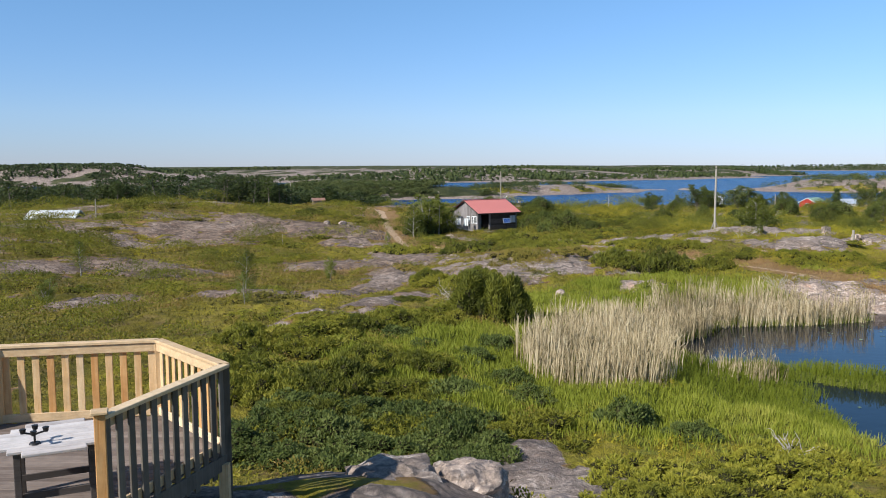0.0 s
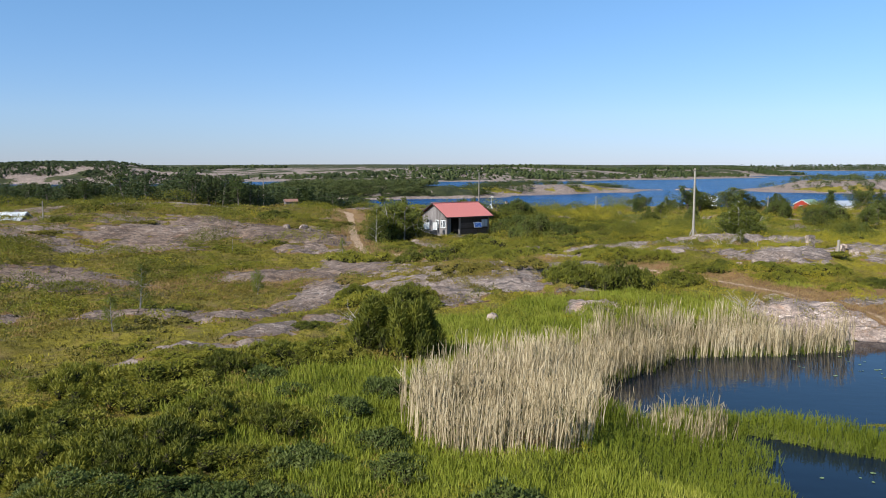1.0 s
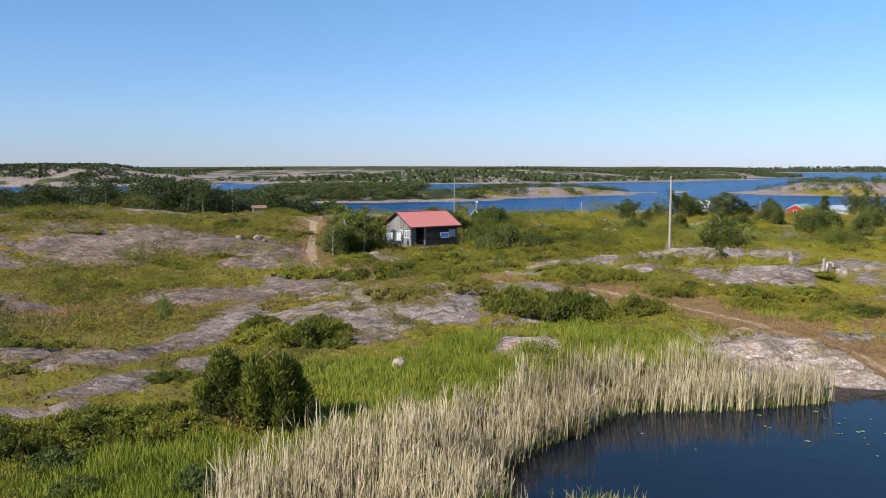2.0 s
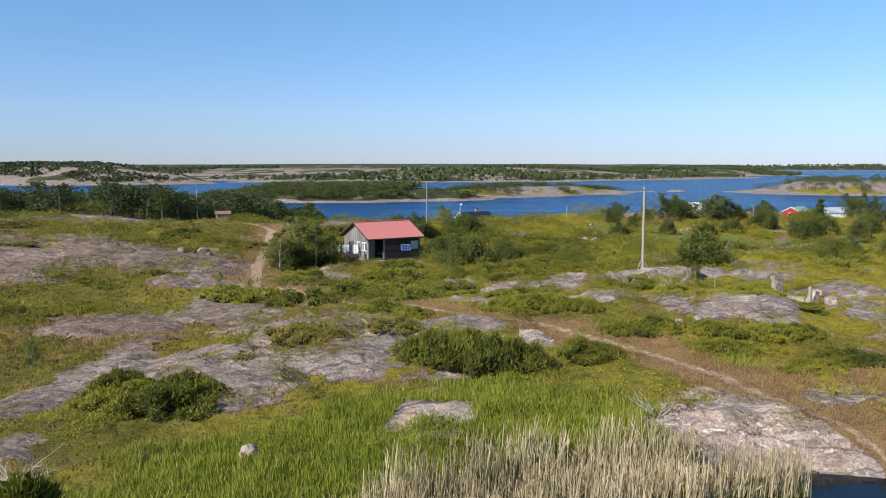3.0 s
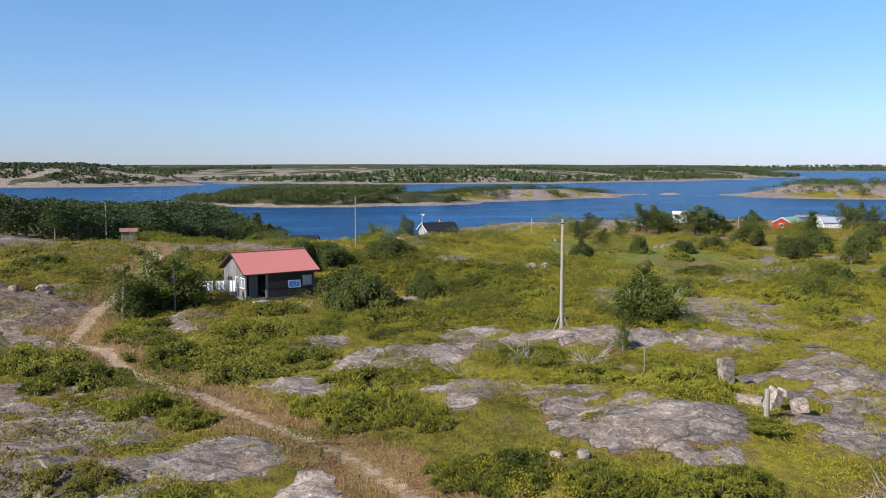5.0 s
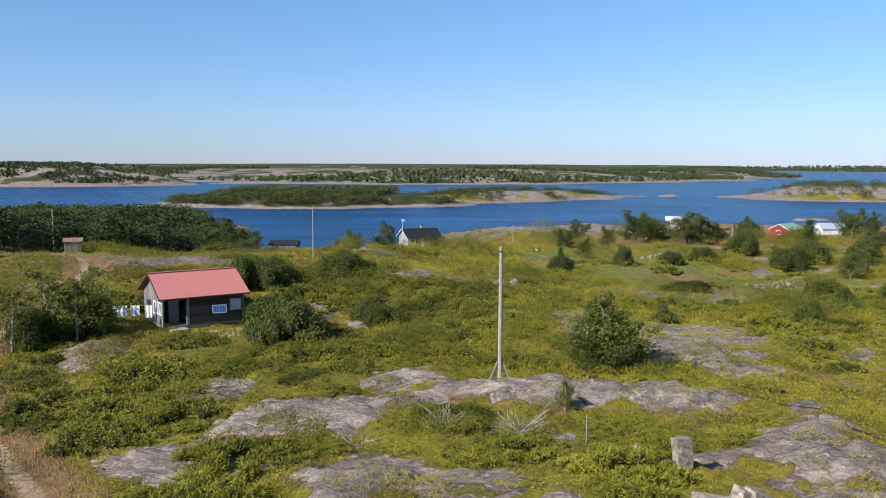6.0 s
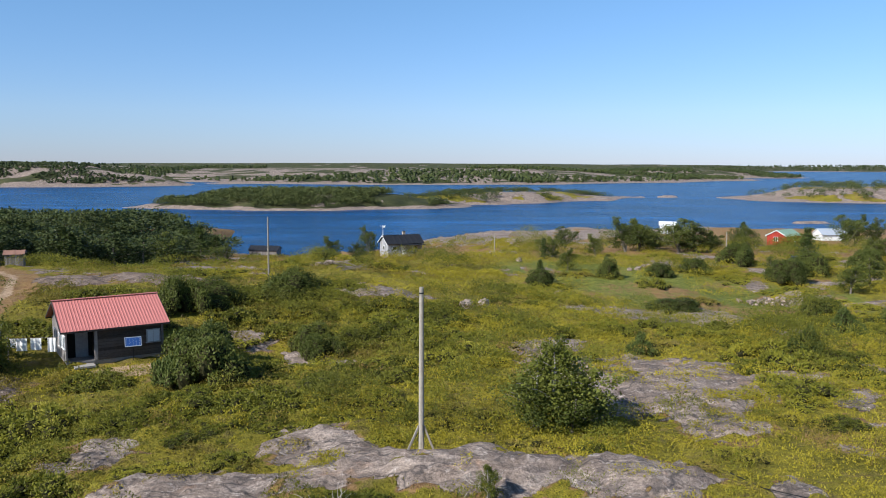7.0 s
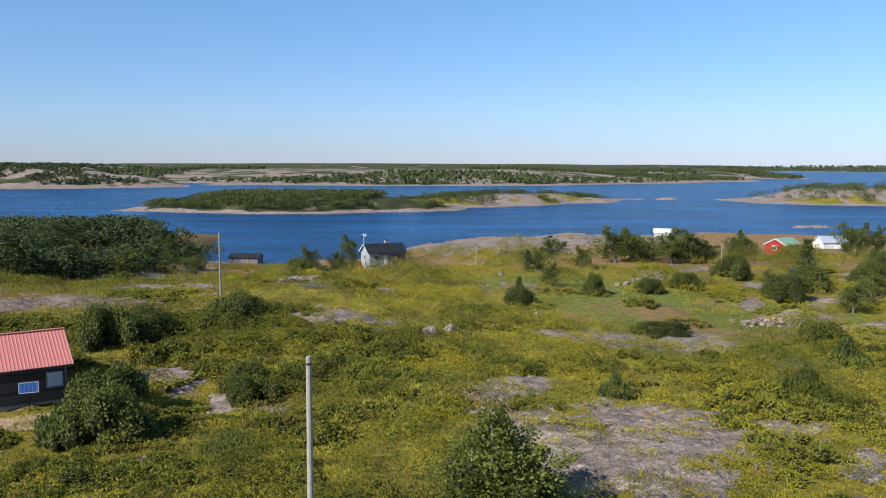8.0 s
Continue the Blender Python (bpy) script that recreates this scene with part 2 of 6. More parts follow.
M_ROWAN = foliage("rowan_leaves", [(0.0, (0.038, 0.050, 0.011)), (0.5, (0.080, 0.096, 0.019)), (1.0, (0.140, 0.148, 0.030))])
M_PINE = foliage("pine_needles", [(0.0, (0.026, 0.038, 0.010)), (0.5, (0.058, 0.078, 0.018)), (1.0, (0.110, 0.130, 0.028))], 0.12)
M_FARLEAF = foliage("far_wood_leaves", [(0.0, (0.022, 0.033, 0.012)), (0.5, (0.050, 0.066, 0.020)), (1.0, (0.105, 0.114, 0.032))], 0.15)
M_REED = foliage("dry_reed", [(0.0, (0.10, 0.08, 0.035)), (0.45, (0.34, 0.265, 0.145)), (1.0, (0.64, 0.53, 0.34))], 0.2, own=0.7)
M_SEDGE = foliage("green_sedge", [(0.0, (0.070, 0.092, 0.008)), (0.5, (0.130, 0.152, 0.012)), (1.0, (0.21, 0.215, 0.028))], 0.3)
M_GRASS = foliage("meadow_grass", [(0.0, (0.105, 0.125, 0.013)), (0.5, (0.200, 0.222, 0.020)), (1.0, (0.34, 0.315, 0.06))], 0.3)
M_DRY = foliage("dry_grass", [(0.0, (0.15, 0.090, 0.038)), (0.5, (0.275, 0.175, 0.070)), (1.0, (0.40, 0.30, 0.14))], 0.25)
M_BARK = plain("grey_bark", (0.17, 0.145, 0.12), 0.9, 0.1, vary=0.5, scale=9)
M_WHITEBARK = plain("birch_bark", (0.30, 0.275, 0.245), 0.85, 0.1, vary=0.5, scale=7)
M_TWIG = plain("dead_twigs", (0.36, 0.32, 0.28), 0.9, 0.1, vary=0.3, scale=9)
M_POLE = wood("silvered_pole", [(0.2, (0.16, 0.135, 0.108)), (0.5, (0.27, 0.235, 0.19)), (0.8, (0.37, 0.33, 0.275))], 1.0, 0.8, 2)
M_DECKFLOOR = wood("brown_deck_boards", [(0.2, (0.10, 0.075, 0.06)), (0.5, (0.17, 0.13, 0.105)), (0.8, (0.25, 0.20, 0.165))], 1.0, 0.8, 0)
M_DECK = wood("weathered_deck_boards", [(0.2, (0.17, 0.155, 0.14)), (0.5, (0.28, 0.26, 0.235)), (0.8, (0.38, 0.355, 0.325))], 1.0, 0.8, 0)
M_TABLE = wood("sun_bleached_table_boards", [(0.2, (0.36, 0.315, 0.29)), (0.5, (0.50, 0.45, 0.42)), (0.8, (0.62, 0.57, 0.53))], 1.0, 0.75, 0)
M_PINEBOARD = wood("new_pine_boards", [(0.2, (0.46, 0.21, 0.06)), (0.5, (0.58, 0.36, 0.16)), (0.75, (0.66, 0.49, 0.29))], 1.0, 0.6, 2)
# greyed boards for the railing's outer side, its shade darkened into the colour
M_SHADED = wood("grey_stained_boards", [(0.2, (0.075, 0.064, 0.050)), (0.5, (0.125, 0.105, 0.083)), (0.85, (0.19, 0.163, 0.130))], 1.0, 0.75, 2)
M_LOG = wood("tarred_log_boards", [(0.2, (0.030, 0.024, 0.021)), (0.5, (0.062, 0.050, 0.043)), (0.85, (0.115, 0.096, 0.084))], 1.0, 0.85, 0)
M_GREYBOARD = wood("grey_weathered_boards", [(0.2, (0.10, 0.088, 0.082)), (0.5, (0.20, 0.178, 0.168)), (0.85, (0.31, 0.285, 0.27))], 1.0, 0.85, 2)
M_LIGHTBOARD = wood("pale_grey_boards", [(0.2, (0.22, 0.22, 0.23)), (0.5, (0.33, 0.33, 0.34)), (0.85, (0.43, 0.43, 0.44))], 1.0, 0.8, 2)
M_WHITE = plain("white_paint", (0.74, 0.74, 0.72), 0.55, 0.3, vary=0.12)
M_REDWALL = wood("red_ochre_boards", [(0.2, (0.20, 0.020, 0.014)), (0.5, (0.33, 0.036, 0.024)), (0.85, (0.42, 0.06, 0.04))], 1.0, 0.85, 2)
M_DARK = plain("dark_gap", (0.02, 0.018, 0.017), 0.9, 0.1)
M_IRON = plain("black_iron", (0.025, 0.024, 0.024), 0.55, 0.4, 0.6)
M_CONCRETE = plain("rough_concrete", (0.36, 0.30, 0.25), 0.9, 0.15, vary=0.3)
M_CLOTH = plain("white_linen", (0.78, 0.77, 0.75), 0.9, 0.1, vary=0.06)


def roof_material(name, fresh, worn):
    m, nt, b = mat_new(name, 0.6, 0.3)
    v = where(nt)
    n = noise_of(nt, v, 1.5, 6, 0.7)
    spots = ramp(nt, noise_of(nt, v, 7.0, 6, 0.75), [(0.60, (0, 0, 0)), (0.68, (1, 1, 1))])
    c = mixc(nt, calc(nt, "MULTIPLY", spots, 0.35), ramp(nt, n, [(0.3, fresh), (0.7, tuple(min(1, a * 1.18) for a in fresh))]), worn)
    nt.links.new(c, b.inputs["Base Color"])
    return m


M_REDROOF = roof_material("faded_red_roof_paint", (0.43, 0.150, 0.130), (0.30, 0.14, 0.115))
M_BLACKROOF = roof_material("black_felt_roof", (0.016, 0.017, 0.020), (0.04, 0.04, 0.042))
M_GREENROOF = roof_material("pale_green_sheet_roof", (0.20, 0.30, 0.22), (0.28, 0.30, 0.26))
M_GREYROOF = roof_material("blue_grey_sheet_roof", (0.30, 0.33, 0.37), (0.24, 0.26, 0.28))
M_WHITEROOF = roof_material("white_sheet_roof", (0.55, 0.56, 0.56), (0.40, 0.41, 0.41))
M_BROWNROOF = roof_material("brown_sheet_roof", (0.22, 0.12, 0.085), (0.12, 0.08, 0.06))


def glass_material():
    m, nt, b = mat_new("window_glass", 0.04, 0.6)
    b.inputs["Base Color"].default_value = (0.02, 0.024, 0.028, 1)
    return m


M_GLASS = glass_material()
M_CURTAIN = plain("pale_window_blind", (0.50, 0.53, 0.56), 0.5, 0.3, vary=0.1)
M_SOLAR = plain("solar_cells", (0.035, 0.085, 0.26), 0.18, 0.5, vary=0.15, scale=8)
M_ALU = plain("dull_aluminium", (0.55, 0.56, 0.58), 0.4, 0.5, 0.6, 0.1)
M_BLUE = plain("dark_blue_paint", (0.010, 0.013, 0.028), 0.35, 0.5, vary=0.1)
M_LILY = plain("lily_pad", (0.20, 0.26, 0.10), 0.4, 0.4, vary=0.35, scale=2)


# ---- the land ----
SEA, POND = -6.0, 4.5


def smooth(e0, e1, v):
    t = np.clip((v - e0) / (e1 - e0), 0, 1)
    return t * t * (3 - 2 * t)


def hump(x, y, cx, cy, rx, ry, turn=0.0):
    """A soft round hill of height 1."""
    c, s = math.cos(radians(turn)), math.sin(radians(turn))
    u, v = (x - cx) * c + (y - cy) * s, -(x - cx) * s + (y - cy) * c
    return np.exp(-0.5 * ((u / rx) ** 2 + (v / ry) ** 2))


def shore_y(x):
    """Where the home island ends, as y over x."""
    y = 266 + 0 * x
    y = y + 62 * smooth(4, 44, x) + 14 * smooth(50, 120, x)
    y = y + 70 * smooth(-28, -48, x) - 30 * smooth(-70, -120, x)
    return y + 5 * np.sin(x / 9.0) + 3 * np.sin(x / 3.7 + 1)


def oval(x, y, cx, cy, rx, ry, turn=0.0):
    """1 in the middle of an oval, 0 on its rim, below 0 outside."""
    c, s = math.cos(radians(turn)), math.sin(radians(turn))
    u, v = (x - cx) * c + (y - cy) * s, -(x - cx) * s + (y - cy) * c
    return 1 - np.sqrt((u / rx) ** 2 + (v / ry) ** 2)


def spit(x, y):
    """Above 0 on the sedge spit that parts the pond."""
    return np.maximum(oval(x, y, 17.0, 31.4, 6.4, 1.15, -31), oval(x, y, 12.6, 32.7, 2.2, 1.5, 20))


def pond(x, y):
    """Above 0 where the pond's water stands."""
    a = np.maximum(oval(x, y, 13.2, 37.0, 4.8, 3.3, 58), oval(x, y, 27, 39.4, 13.5, 6.2, 4))
    a = np.maximum(a, oval(x, y, 17, 39.2, 4.6, 4.2, 0))
    b = np.maximum(oval(x, y, 20.5, 27.6, 8.0, 4.9, -5), oval(x, y, 33, 28, 12, 6))
    w = np.minimum(np.maximum(a, b), 0.10 - 1.3 * spit(x, y))
    return w + 0.10 * (np.sin(x / 1.9 + 1.3 * np.sin(y / 2.7)) * np.sin(y / 1.6 + 0.7 * np.sin(x / 3.1)))


def land(x, y):
    """The lie of the land, without its small relief."""
    d = shore_y(x) - y
    z = np.where(d > 0, -6 + 11.2 * (1 - np.exp(-np.maximum(d, 0) / 90)), -6 + np.maximum(d, -30) * 0.12)
    on = smooth(0, 40, d)
    z = z + on * (3.0 * hump(x, y, -20, 134, 34, 24) + 0.3 * hump(x, y, 8, 138, 16, 14))
    z = z - on * (2.2 * hump(x, y, 50, 132, 24, 22) + 2.4 * hump(x, y, 85, 165, 30, 40))
    z = z - on * (1.7 * hump(x, y, 14, 200, 13, 22) + 2.3 * hump(x, y, 107, 238, 36, 24))
    z = z - 1.1 * hump(x, y, -13, 76, 16, 14) - 0.9 * hump(x, y, 4, 105, 12, 9)
    z = z + 0.95 * hump(x, y, 31, 83, 9, 3.2, 4) + 0.9 * hump(x, y, 9, 57, 9, 7) + 0.5 * hump(x, y, 19, 65, 7, 5) + 1.3 * hump(x, y, -6, 38, 9, 8)
    z = z + 1.0 * hump(x, y, 31, 69.5, 7, 5) + 0.5 * hump(x, y, 30.2, 66.4, 3.9, 2.2, 9)
    z = z + 2.0 * hump(x, y, -5, 5, 11, 9) + 0.9 * hump(x, y, -0.2, 12.6, 2.5, 2.2) + 1.1 * hump(x, y, -3, 10, 4.5, 4)
    z = z - 0.5 * hump(x, y, 4, 26, 7, 7)
    z = z + 0.55 * hump(x, y, 7, 64, 6, 3) + 0.6 * hump(x, y, 22, 70.5, 2.6, 2.2) + 0.6 * hump(x, y, 40.5, 77, 4, 4) + 0.7 * hump(x, y, 10.3, 73.7, 4, 3)
    z = z - 1.1 * hump(x, y, -33, 92, 7, 6) - 1.2 * hump(x, y, 20.5, 111.5, 5, 5) + 0.9 * hump(x, y, 42, 130.5, 4, 4.5) - 1.1 * hump(x, y, 71, 156, 7, 7)
    z = z - 0.4 * hump(x, y, 56, 142, 8, 6) - 0.5 * hump(x, y, 17.2, 60.5, 2.4, 2.4) + 1.5 * hump(x, y, 13.5, 167, 7, 9) + 0.4 * hump(x, y, 20, 152, 6, 6)
    z = z - 0.9 * on * hump(x, y, 20, 213, 9, 12) - 0.45 * hump(x, y, 23.6, 87, 3, 2.6) - 0.35 * hump(x, y, -4, 51, 3, 6) - 0.3 * hump(x, y, 27, 66.5, 3, 2.5) - 0.4 * hump(x, y, 36.4, 67.9, 2, 1.6)
    z = z + 1.1 * hump(x, y, 104, 231, 7, 6) + 2.0 * hump(x, y, 83.5, 251, 8, 6)
    z = z + 1.05 * smooth(60, 130, d)
    low = smooth(-0.25, 0.15, spit(x, y))
    z = z * (1 - low) + np.minimum(z, POND + 0.22) * low
    w = smooth(-0.55, 0.15, pond(x, y))
    return z * (1 - w) + (POND - 0.45) * w


def lattice(ix, iy, seed):
    h = (ix.astype(np.int64) * 374761393 + iy.astype(np.int64) * 668265263 + seed * 1442695041) & 0x7FFFFFFF
    h = ((h ^ (h >> 13)) * 1274126177) & 0x7FFFFFFF
    h = ((h ^ (h >> 15)) * 974711) & 0x7FFFFFFF
    return ((h ^ (h >> 16)) & 0xFFFF) / 65535.0


def vnoise(x, y, seed=0):
    x, y = np.asarray(x, float), np.asarray(y, float)
    ix, iy = np.floor(x), np.floor(y)
    fx, fy = x - ix, y - iy
    fx, fy = fx * fx * (3 - 2 * fx), fy * fy * (3 - 2 * fy)
    a, b = lattice(ix, iy, seed), lattice(ix + 1, iy, seed)
    c, d = lattice(ix, iy + 1, seed), lattice(ix + 1, iy + 1, seed)
    return (a + (b - a) * fx) * (1 - fy) + (c + (d - c) * fx) * fy


def fbm(x, y, seed=0, octaves=4, gain=0.5):
    t, amp, total = 0.0, 1.0, 0.0
    for i in range(octaves):
        t = t + amp * vnoise(x * 2 ** i + 17.3 * i, y * 2 ** i - 9.1 * i, seed + i)
        total, amp = total + amp, amp * gain
    return t / total - 0.5


SLABS = []


def slab(x, y, rx, ry, turn=0.0, lift=0.25):
    """A bare hump of granite: middle, half lengths, turn, how far it stands out."""
    SLABS.append((x, y, rx, ry, turn, lift))


slab(2.6, 20.5, 0.9, 1.3, -9, 0.25)
slab(-19.4, 45.7, 1.8, 2.3, -15, 0.37)
slab(-24.4, 68.2, 8.5, 2.9, -49, 0.5)
slab(-33, 66.2, 3.9, 4.0, 81, 0.5)
slab(-29, 98.2, 5.4, 8.6, 44, 0.5)
slab(-26.2, 108.1, 3.9, 7.2, 22, 0.5)
slab(-14.2, 100.4, 6, 8.4, 57, 0.5)
slab(-21, 67.5, 1.5, 3.4, 50, 0.33)
slab(-10.4, 74.3, 3.6, 4.2, 52, 0.5)
slab(-4, 57.5, 9.9, 1.3, 87, 0.3)
slab(-4.8, 34.9, 2.5, 1.4, 56, 0.31)
slab(-3.1, 40.3, 2.5, 1.0, 76, 0.26)
slab(-10.5, 47.5, 1.7, 2.9, 84, 0.36)
slab(-6.1, 47.3, 4.8, 1.4, 81, 0.31)
slab(3.1, 55.6, 3.9, 4.1, -37, 0.5)
slab(4.6, 68.7, 4.9, 4.2, 65, 0.5)
slab(8.3, 55.4, 2.9, 3.7, 41, 0.5)
slab(9.8, 62.1, 1.7, 3.7, 33, 0.35)
slab(-1.2, 44.9, 0.9, 2.4, 30, 0.24)
slab(12.1, 47.9, 1.7, 1.4, 16, 0.31)
slab(24.9, 46.2, 1.4, 2.3, -18, 0.32)
slab(4.5, 53.7, 2.6, 3.7, 9, 0.49)
slab(8.8, 55.1, 2.2, 2.6, 46, 0.43)
slab(6.2, 63.6, 3.5, 6.0, 16, 0.5)
slab(-8.5, 73.1, 3.3, 4.3, 73, 0.5)
slab(-4.3, 64.3, 1.7, 3.7, 10, 0.36)
slab(-2.7, 58, 1.4, 3.2, 46, 0.31)
slab(-1.7, 76.4, 6.2, 3.3, -9, 0.5)
slab(-24.1, 101.7, 3.2, 6.1, 19, 0.5)
slab(-13.6, 100.1, 3.2, 5.8, 40, 0.5)
slab(-11.9, 91.6, 1.8, 3.3, 24, 0.37)
slab(23.2, 49.1, 2.3, 2.1, -11, 0.41)
slab(17.4, 80.6, 2.2, 2.3, -21, 0.42)
slab(22.1, 70.9, 1.5, 3.4, 2, 0.33)
slab(36.4, 66.6, 2.6, 2.1, 30, 0.41)
slab(40.3, 75, 3.1, 2.5, 22, 0.47)
slab(32.7, 57.1, 1, 1.8, 2, 0.25)
slab(28.2, 51.7, 1.7, 1.0, 4, 0.26)
slab(2.8, 97.8, 2, 4.2, 21, 0.4)
slab(3.8, 66.2, 3.3, 4.9, 52, 0.5)
slab(8, 68.6, 2, 3.3, -6, 0.4)
slab(9.1, 58.2, 2.4, 1.4, 65, 0.31)
slab(10.6, 61.8, 1.8, 1.9, 56, 0.37)
slab(13.7, 64, 2.2, 2.0, 12, 0.4)
slab(17, 61.9, 0.9, 1.6, -4, 0.24)
slab(-5.7, 81.7, 1.4, 2.3, 32, 0.32)
slab(-2.9, 75.4, 1.5, 3.3, 32, 0.33)
slab(17.3, 81.3, 2.5, 3.0, -17, 0.47)
slab(14.3, 75.9, 1.7, 2.3, 44, 0.36)
slab(23, 72.6, 3.0, 2.2, 57, 0.42)
slab(26, 70.4, 1.5, 2.9, 3, 0.32)
slab(27.0, 84.2, 2.9, 3.2, 35, 0.45)
slab(44.2, 104.4, 4.2, 6.2, 29, 0.5)
slab(29.5, 66.3, 3.7, 2.5, 9, 0.47)
slab(38.8, 73.8, 1.5, 1.6, 21, 0.33)
slab(32.9, 58, 0.7, 1.4, -13, 0.21)
slab(-13.6, 101.3, 2.8, 5.5, 48, 0.5)
slab(13.7, 88, 2, 1.8, -1, 0.37)
slab(18.6, 81.8, 3.2, 2.8, -18, 0.5)
slab(14.3, 77, 1.2, 1.4, 45, 0.29)
slab(17.3, 75.6, 2.2, 1.4, 18, 0.32)
slab(26.9, 71, 1.6, 1.9, -7, 0.34)
slab(24, 87.9, 2.4, 3.7, 26, 0.45)
slab(43, 92.5, 2.3, 2.4, 27, 0.44)
slab(43.3, 100.5, 3.6, 6.8, -11, 0.5)
slab(42.4, 80.7, 1, 2.6, -8, 0.26)
slab(14.4, 114.4, 1.8, 2.2, 46, 0.37)
slab(20.5, 109.6, 1.8, 3.2, 41, 0.37)
slab(37.3, 112.7, 2.2, 4.2, -25, 0.43)
slab(38.9, 103.2, 3.8, 5.0, 22, 0.5)
slab(39, 96.7, 2.3, 4.1, -12, 0.45)
slab(45.5, 105.7, 2.7, 5.3, -22, 0.49)
slab(44.9, 136.8, 4.1, 3.6, 50, 0.5)
slab(50.7, 137, 3.5, 5.9, 21, 0.5)
slab(56.7, 139.1, 3.7, 5.1, 1, 0.5)
slab(71.2, 162.4, 1.9, 3.6, -13, 0.38)
slab(73, 152.8, 4.1, 5.8, -43, 0.5)
slab(53.9, 99.5, 1.3, 3.1, -36, 0.3)
slab(59.3, 109.3, 1.4, 2.7, 1, 0.32)
slab(22.9, 135.4, 3.1, 4.2, 55, 0.5)
slab(31.5, 83, 6.6, 1.8, 4, 0.55)           # the ridge that carries the tall pole
slab(36.6, 82.8, 3.6, 1.9, 4, 0.5)
slab(1, 150, 6, 3.0, 20, 0.4)
slab(-6.8, 131.6, 3.4, 4.5, 5, 0.4)
slab(-1.5, 134, 5, 3.5, 6, 0.4)
slab(22, 47.6, 2.2, 1.2, -5, 0.15)     # the pale rock at the pond
slab(48, 228, 18, 8, 0, 0.6)
slab(40, 244, 14, 9, 0, 0.6)
slab(72, 226, 12, 5, 0, 0.4)
slab(56, 276, 26, 18, 0, 0.6)
slab(84, 284, 16, 12, 0, 0.6)
slab(-7.6, 19.5, 1.2, 1.8, 10, 0.1)
slab(-0.6, 12.6, 3.4, 2.2, 20, 0.1)
slab(0.6, 14.2, 1.8, 1.3, 10, 0.2)
slab(-4.5, 12.5, 4, 3, 0, 0.0)
slab(3.2, 18.6, 2.2, 1.2, 5, 0.3)
slab(60, 312, 40, 16, 4, 0.8)            # the bare point on the shore
slab(95, 330, 34, 14, 0, 0.8)
slab(36, 262, 14, 20, 10, 0.4)
slab(70, 250, 12, 6, 0, 0.4)

ROUTE = [(30, 43), (27.5, 46.5), (26.3, 48.6), (25.4, 50.5), (24.2, 54.5), (22.2, 58.2), (20.4, 61.4), (18.4, 64.0), (15.9, 67.0), (13.2, 70.4), (10.4, 73.4), (6.6, 78.8), (2, 84.5), (-0.6, 88.5)]
TRACK = [(-0.6, 88.6), (-3.8, 90.4), (-5.9, 99.8), (-7.5, 111), (-9.4, 124), (-14, 134), (-24, 146)]


def from_line(x, y, line):
    best = np.full(np.shape(x), 1e9)
    for (ax, ay), (bx, by) in zip(line, line[1:]):
        dx, dy = bx - ax, by - ay
        t = np.clip(((x - ax) * dx + (y - ay) * dy) / (dx * dx + dy * dy), 0, 1)
        best = np.minimum(best, np.hypot(x - ax - t * dx, y - ay - t * dy))
    return best


def off_path(x, y):
    w = 0.5 * fbm(x / 4, y / 4, 51, 2)
    return np.minimum(from_line(x, y, ROUTE), from_line(x, y, TRACK) * 0.75) + w * 0.5


def rockness(x, y):
    """0 heath, 1 bare granite; and how far the granite stands out."""
    wob = 1.5 * fbm(x / 2.4, y / 1.7, 3, 5, 0.65) + 0.6 * fbm(x / 7, y / 7, 4, 2)
    r, lift = np.zeros(np.shape(x)), np.zeros(np.shape(x))
    for sx_, sy_, rx, ry, turn, up in SLABS:
        near = (np.abs(x - sx_) < rx + ry + 3) & (np.abs(y - sy_) < rx + ry + 3)
        o = np.where(near, oval(x, y, sx_, sy_, rx * 1.15, ry * 1.12 + 0.3, turn), -1) + wob * np.where(near, 1, 0)
        r = np.maximum(r, smooth(-0.10, 0.22, o))
        lift = np.maximum(lift, up * smooth(-0.25, 0.6, o))
    loose = fbm(x / 9, y / 7, 21, 5, 0.55) + 0.22 * smooth(-5, -20, x) * smooth(88, 98, y) - 0.1 * hump(x, y, 20, 108, 14, 14) - 0.14 * hump(x, y, 8, 28, 16, 13)
    known = smooth(-40, -30, x) * smooth(75, 65, x) * smooth(24, 32, y) * smooth(160, 145, y)
    loose = loose - 0.085 * known
    r = np.maximum(r, smooth(0.125, 0.20, loose + 0.25 * wob + 0.10 * hump(x, y, -4, 74, 16, 22) + 0.12 * hump(x, y, 46, 98, 9, 14) + 0.05 * hump(x, y, 60, 120, 20, 20) - 0.06 * hump(x, y, 36, 130, 30, 24)))
    shore = smooth(16, 4, shore_y(x) - y + 14 * fbm(x / 12, y / 12, 5, 3))
    r = np.maximum(r, shore)
    p = pond(x, y)
    r = r * smooth(0.0, -0.12, p) * (1 - 0.9 * reed_zone(x, y))
    r = r * smooth(-0.27, -0.13, fbm(x / 2.0, y / 1.3, 25, 4, 0.6) + 0.10 * lift)
    along, across = 0.91 * x + 0.42 * y, -0.42 * x + 0.91 * y
    r = r * smooth(-0.23, -0.14, fbm(along / 5.5, across / 1.25, 27, 4, 0.55) + 0.14 * lift)
    r = r * (1 - 0.85 * smooth(-14, -24, x + 0.10 * (y - 175)) * smooth(150, 166, y))
    return r * smooth(0.2, 0.8, off_path(x, y)), lift


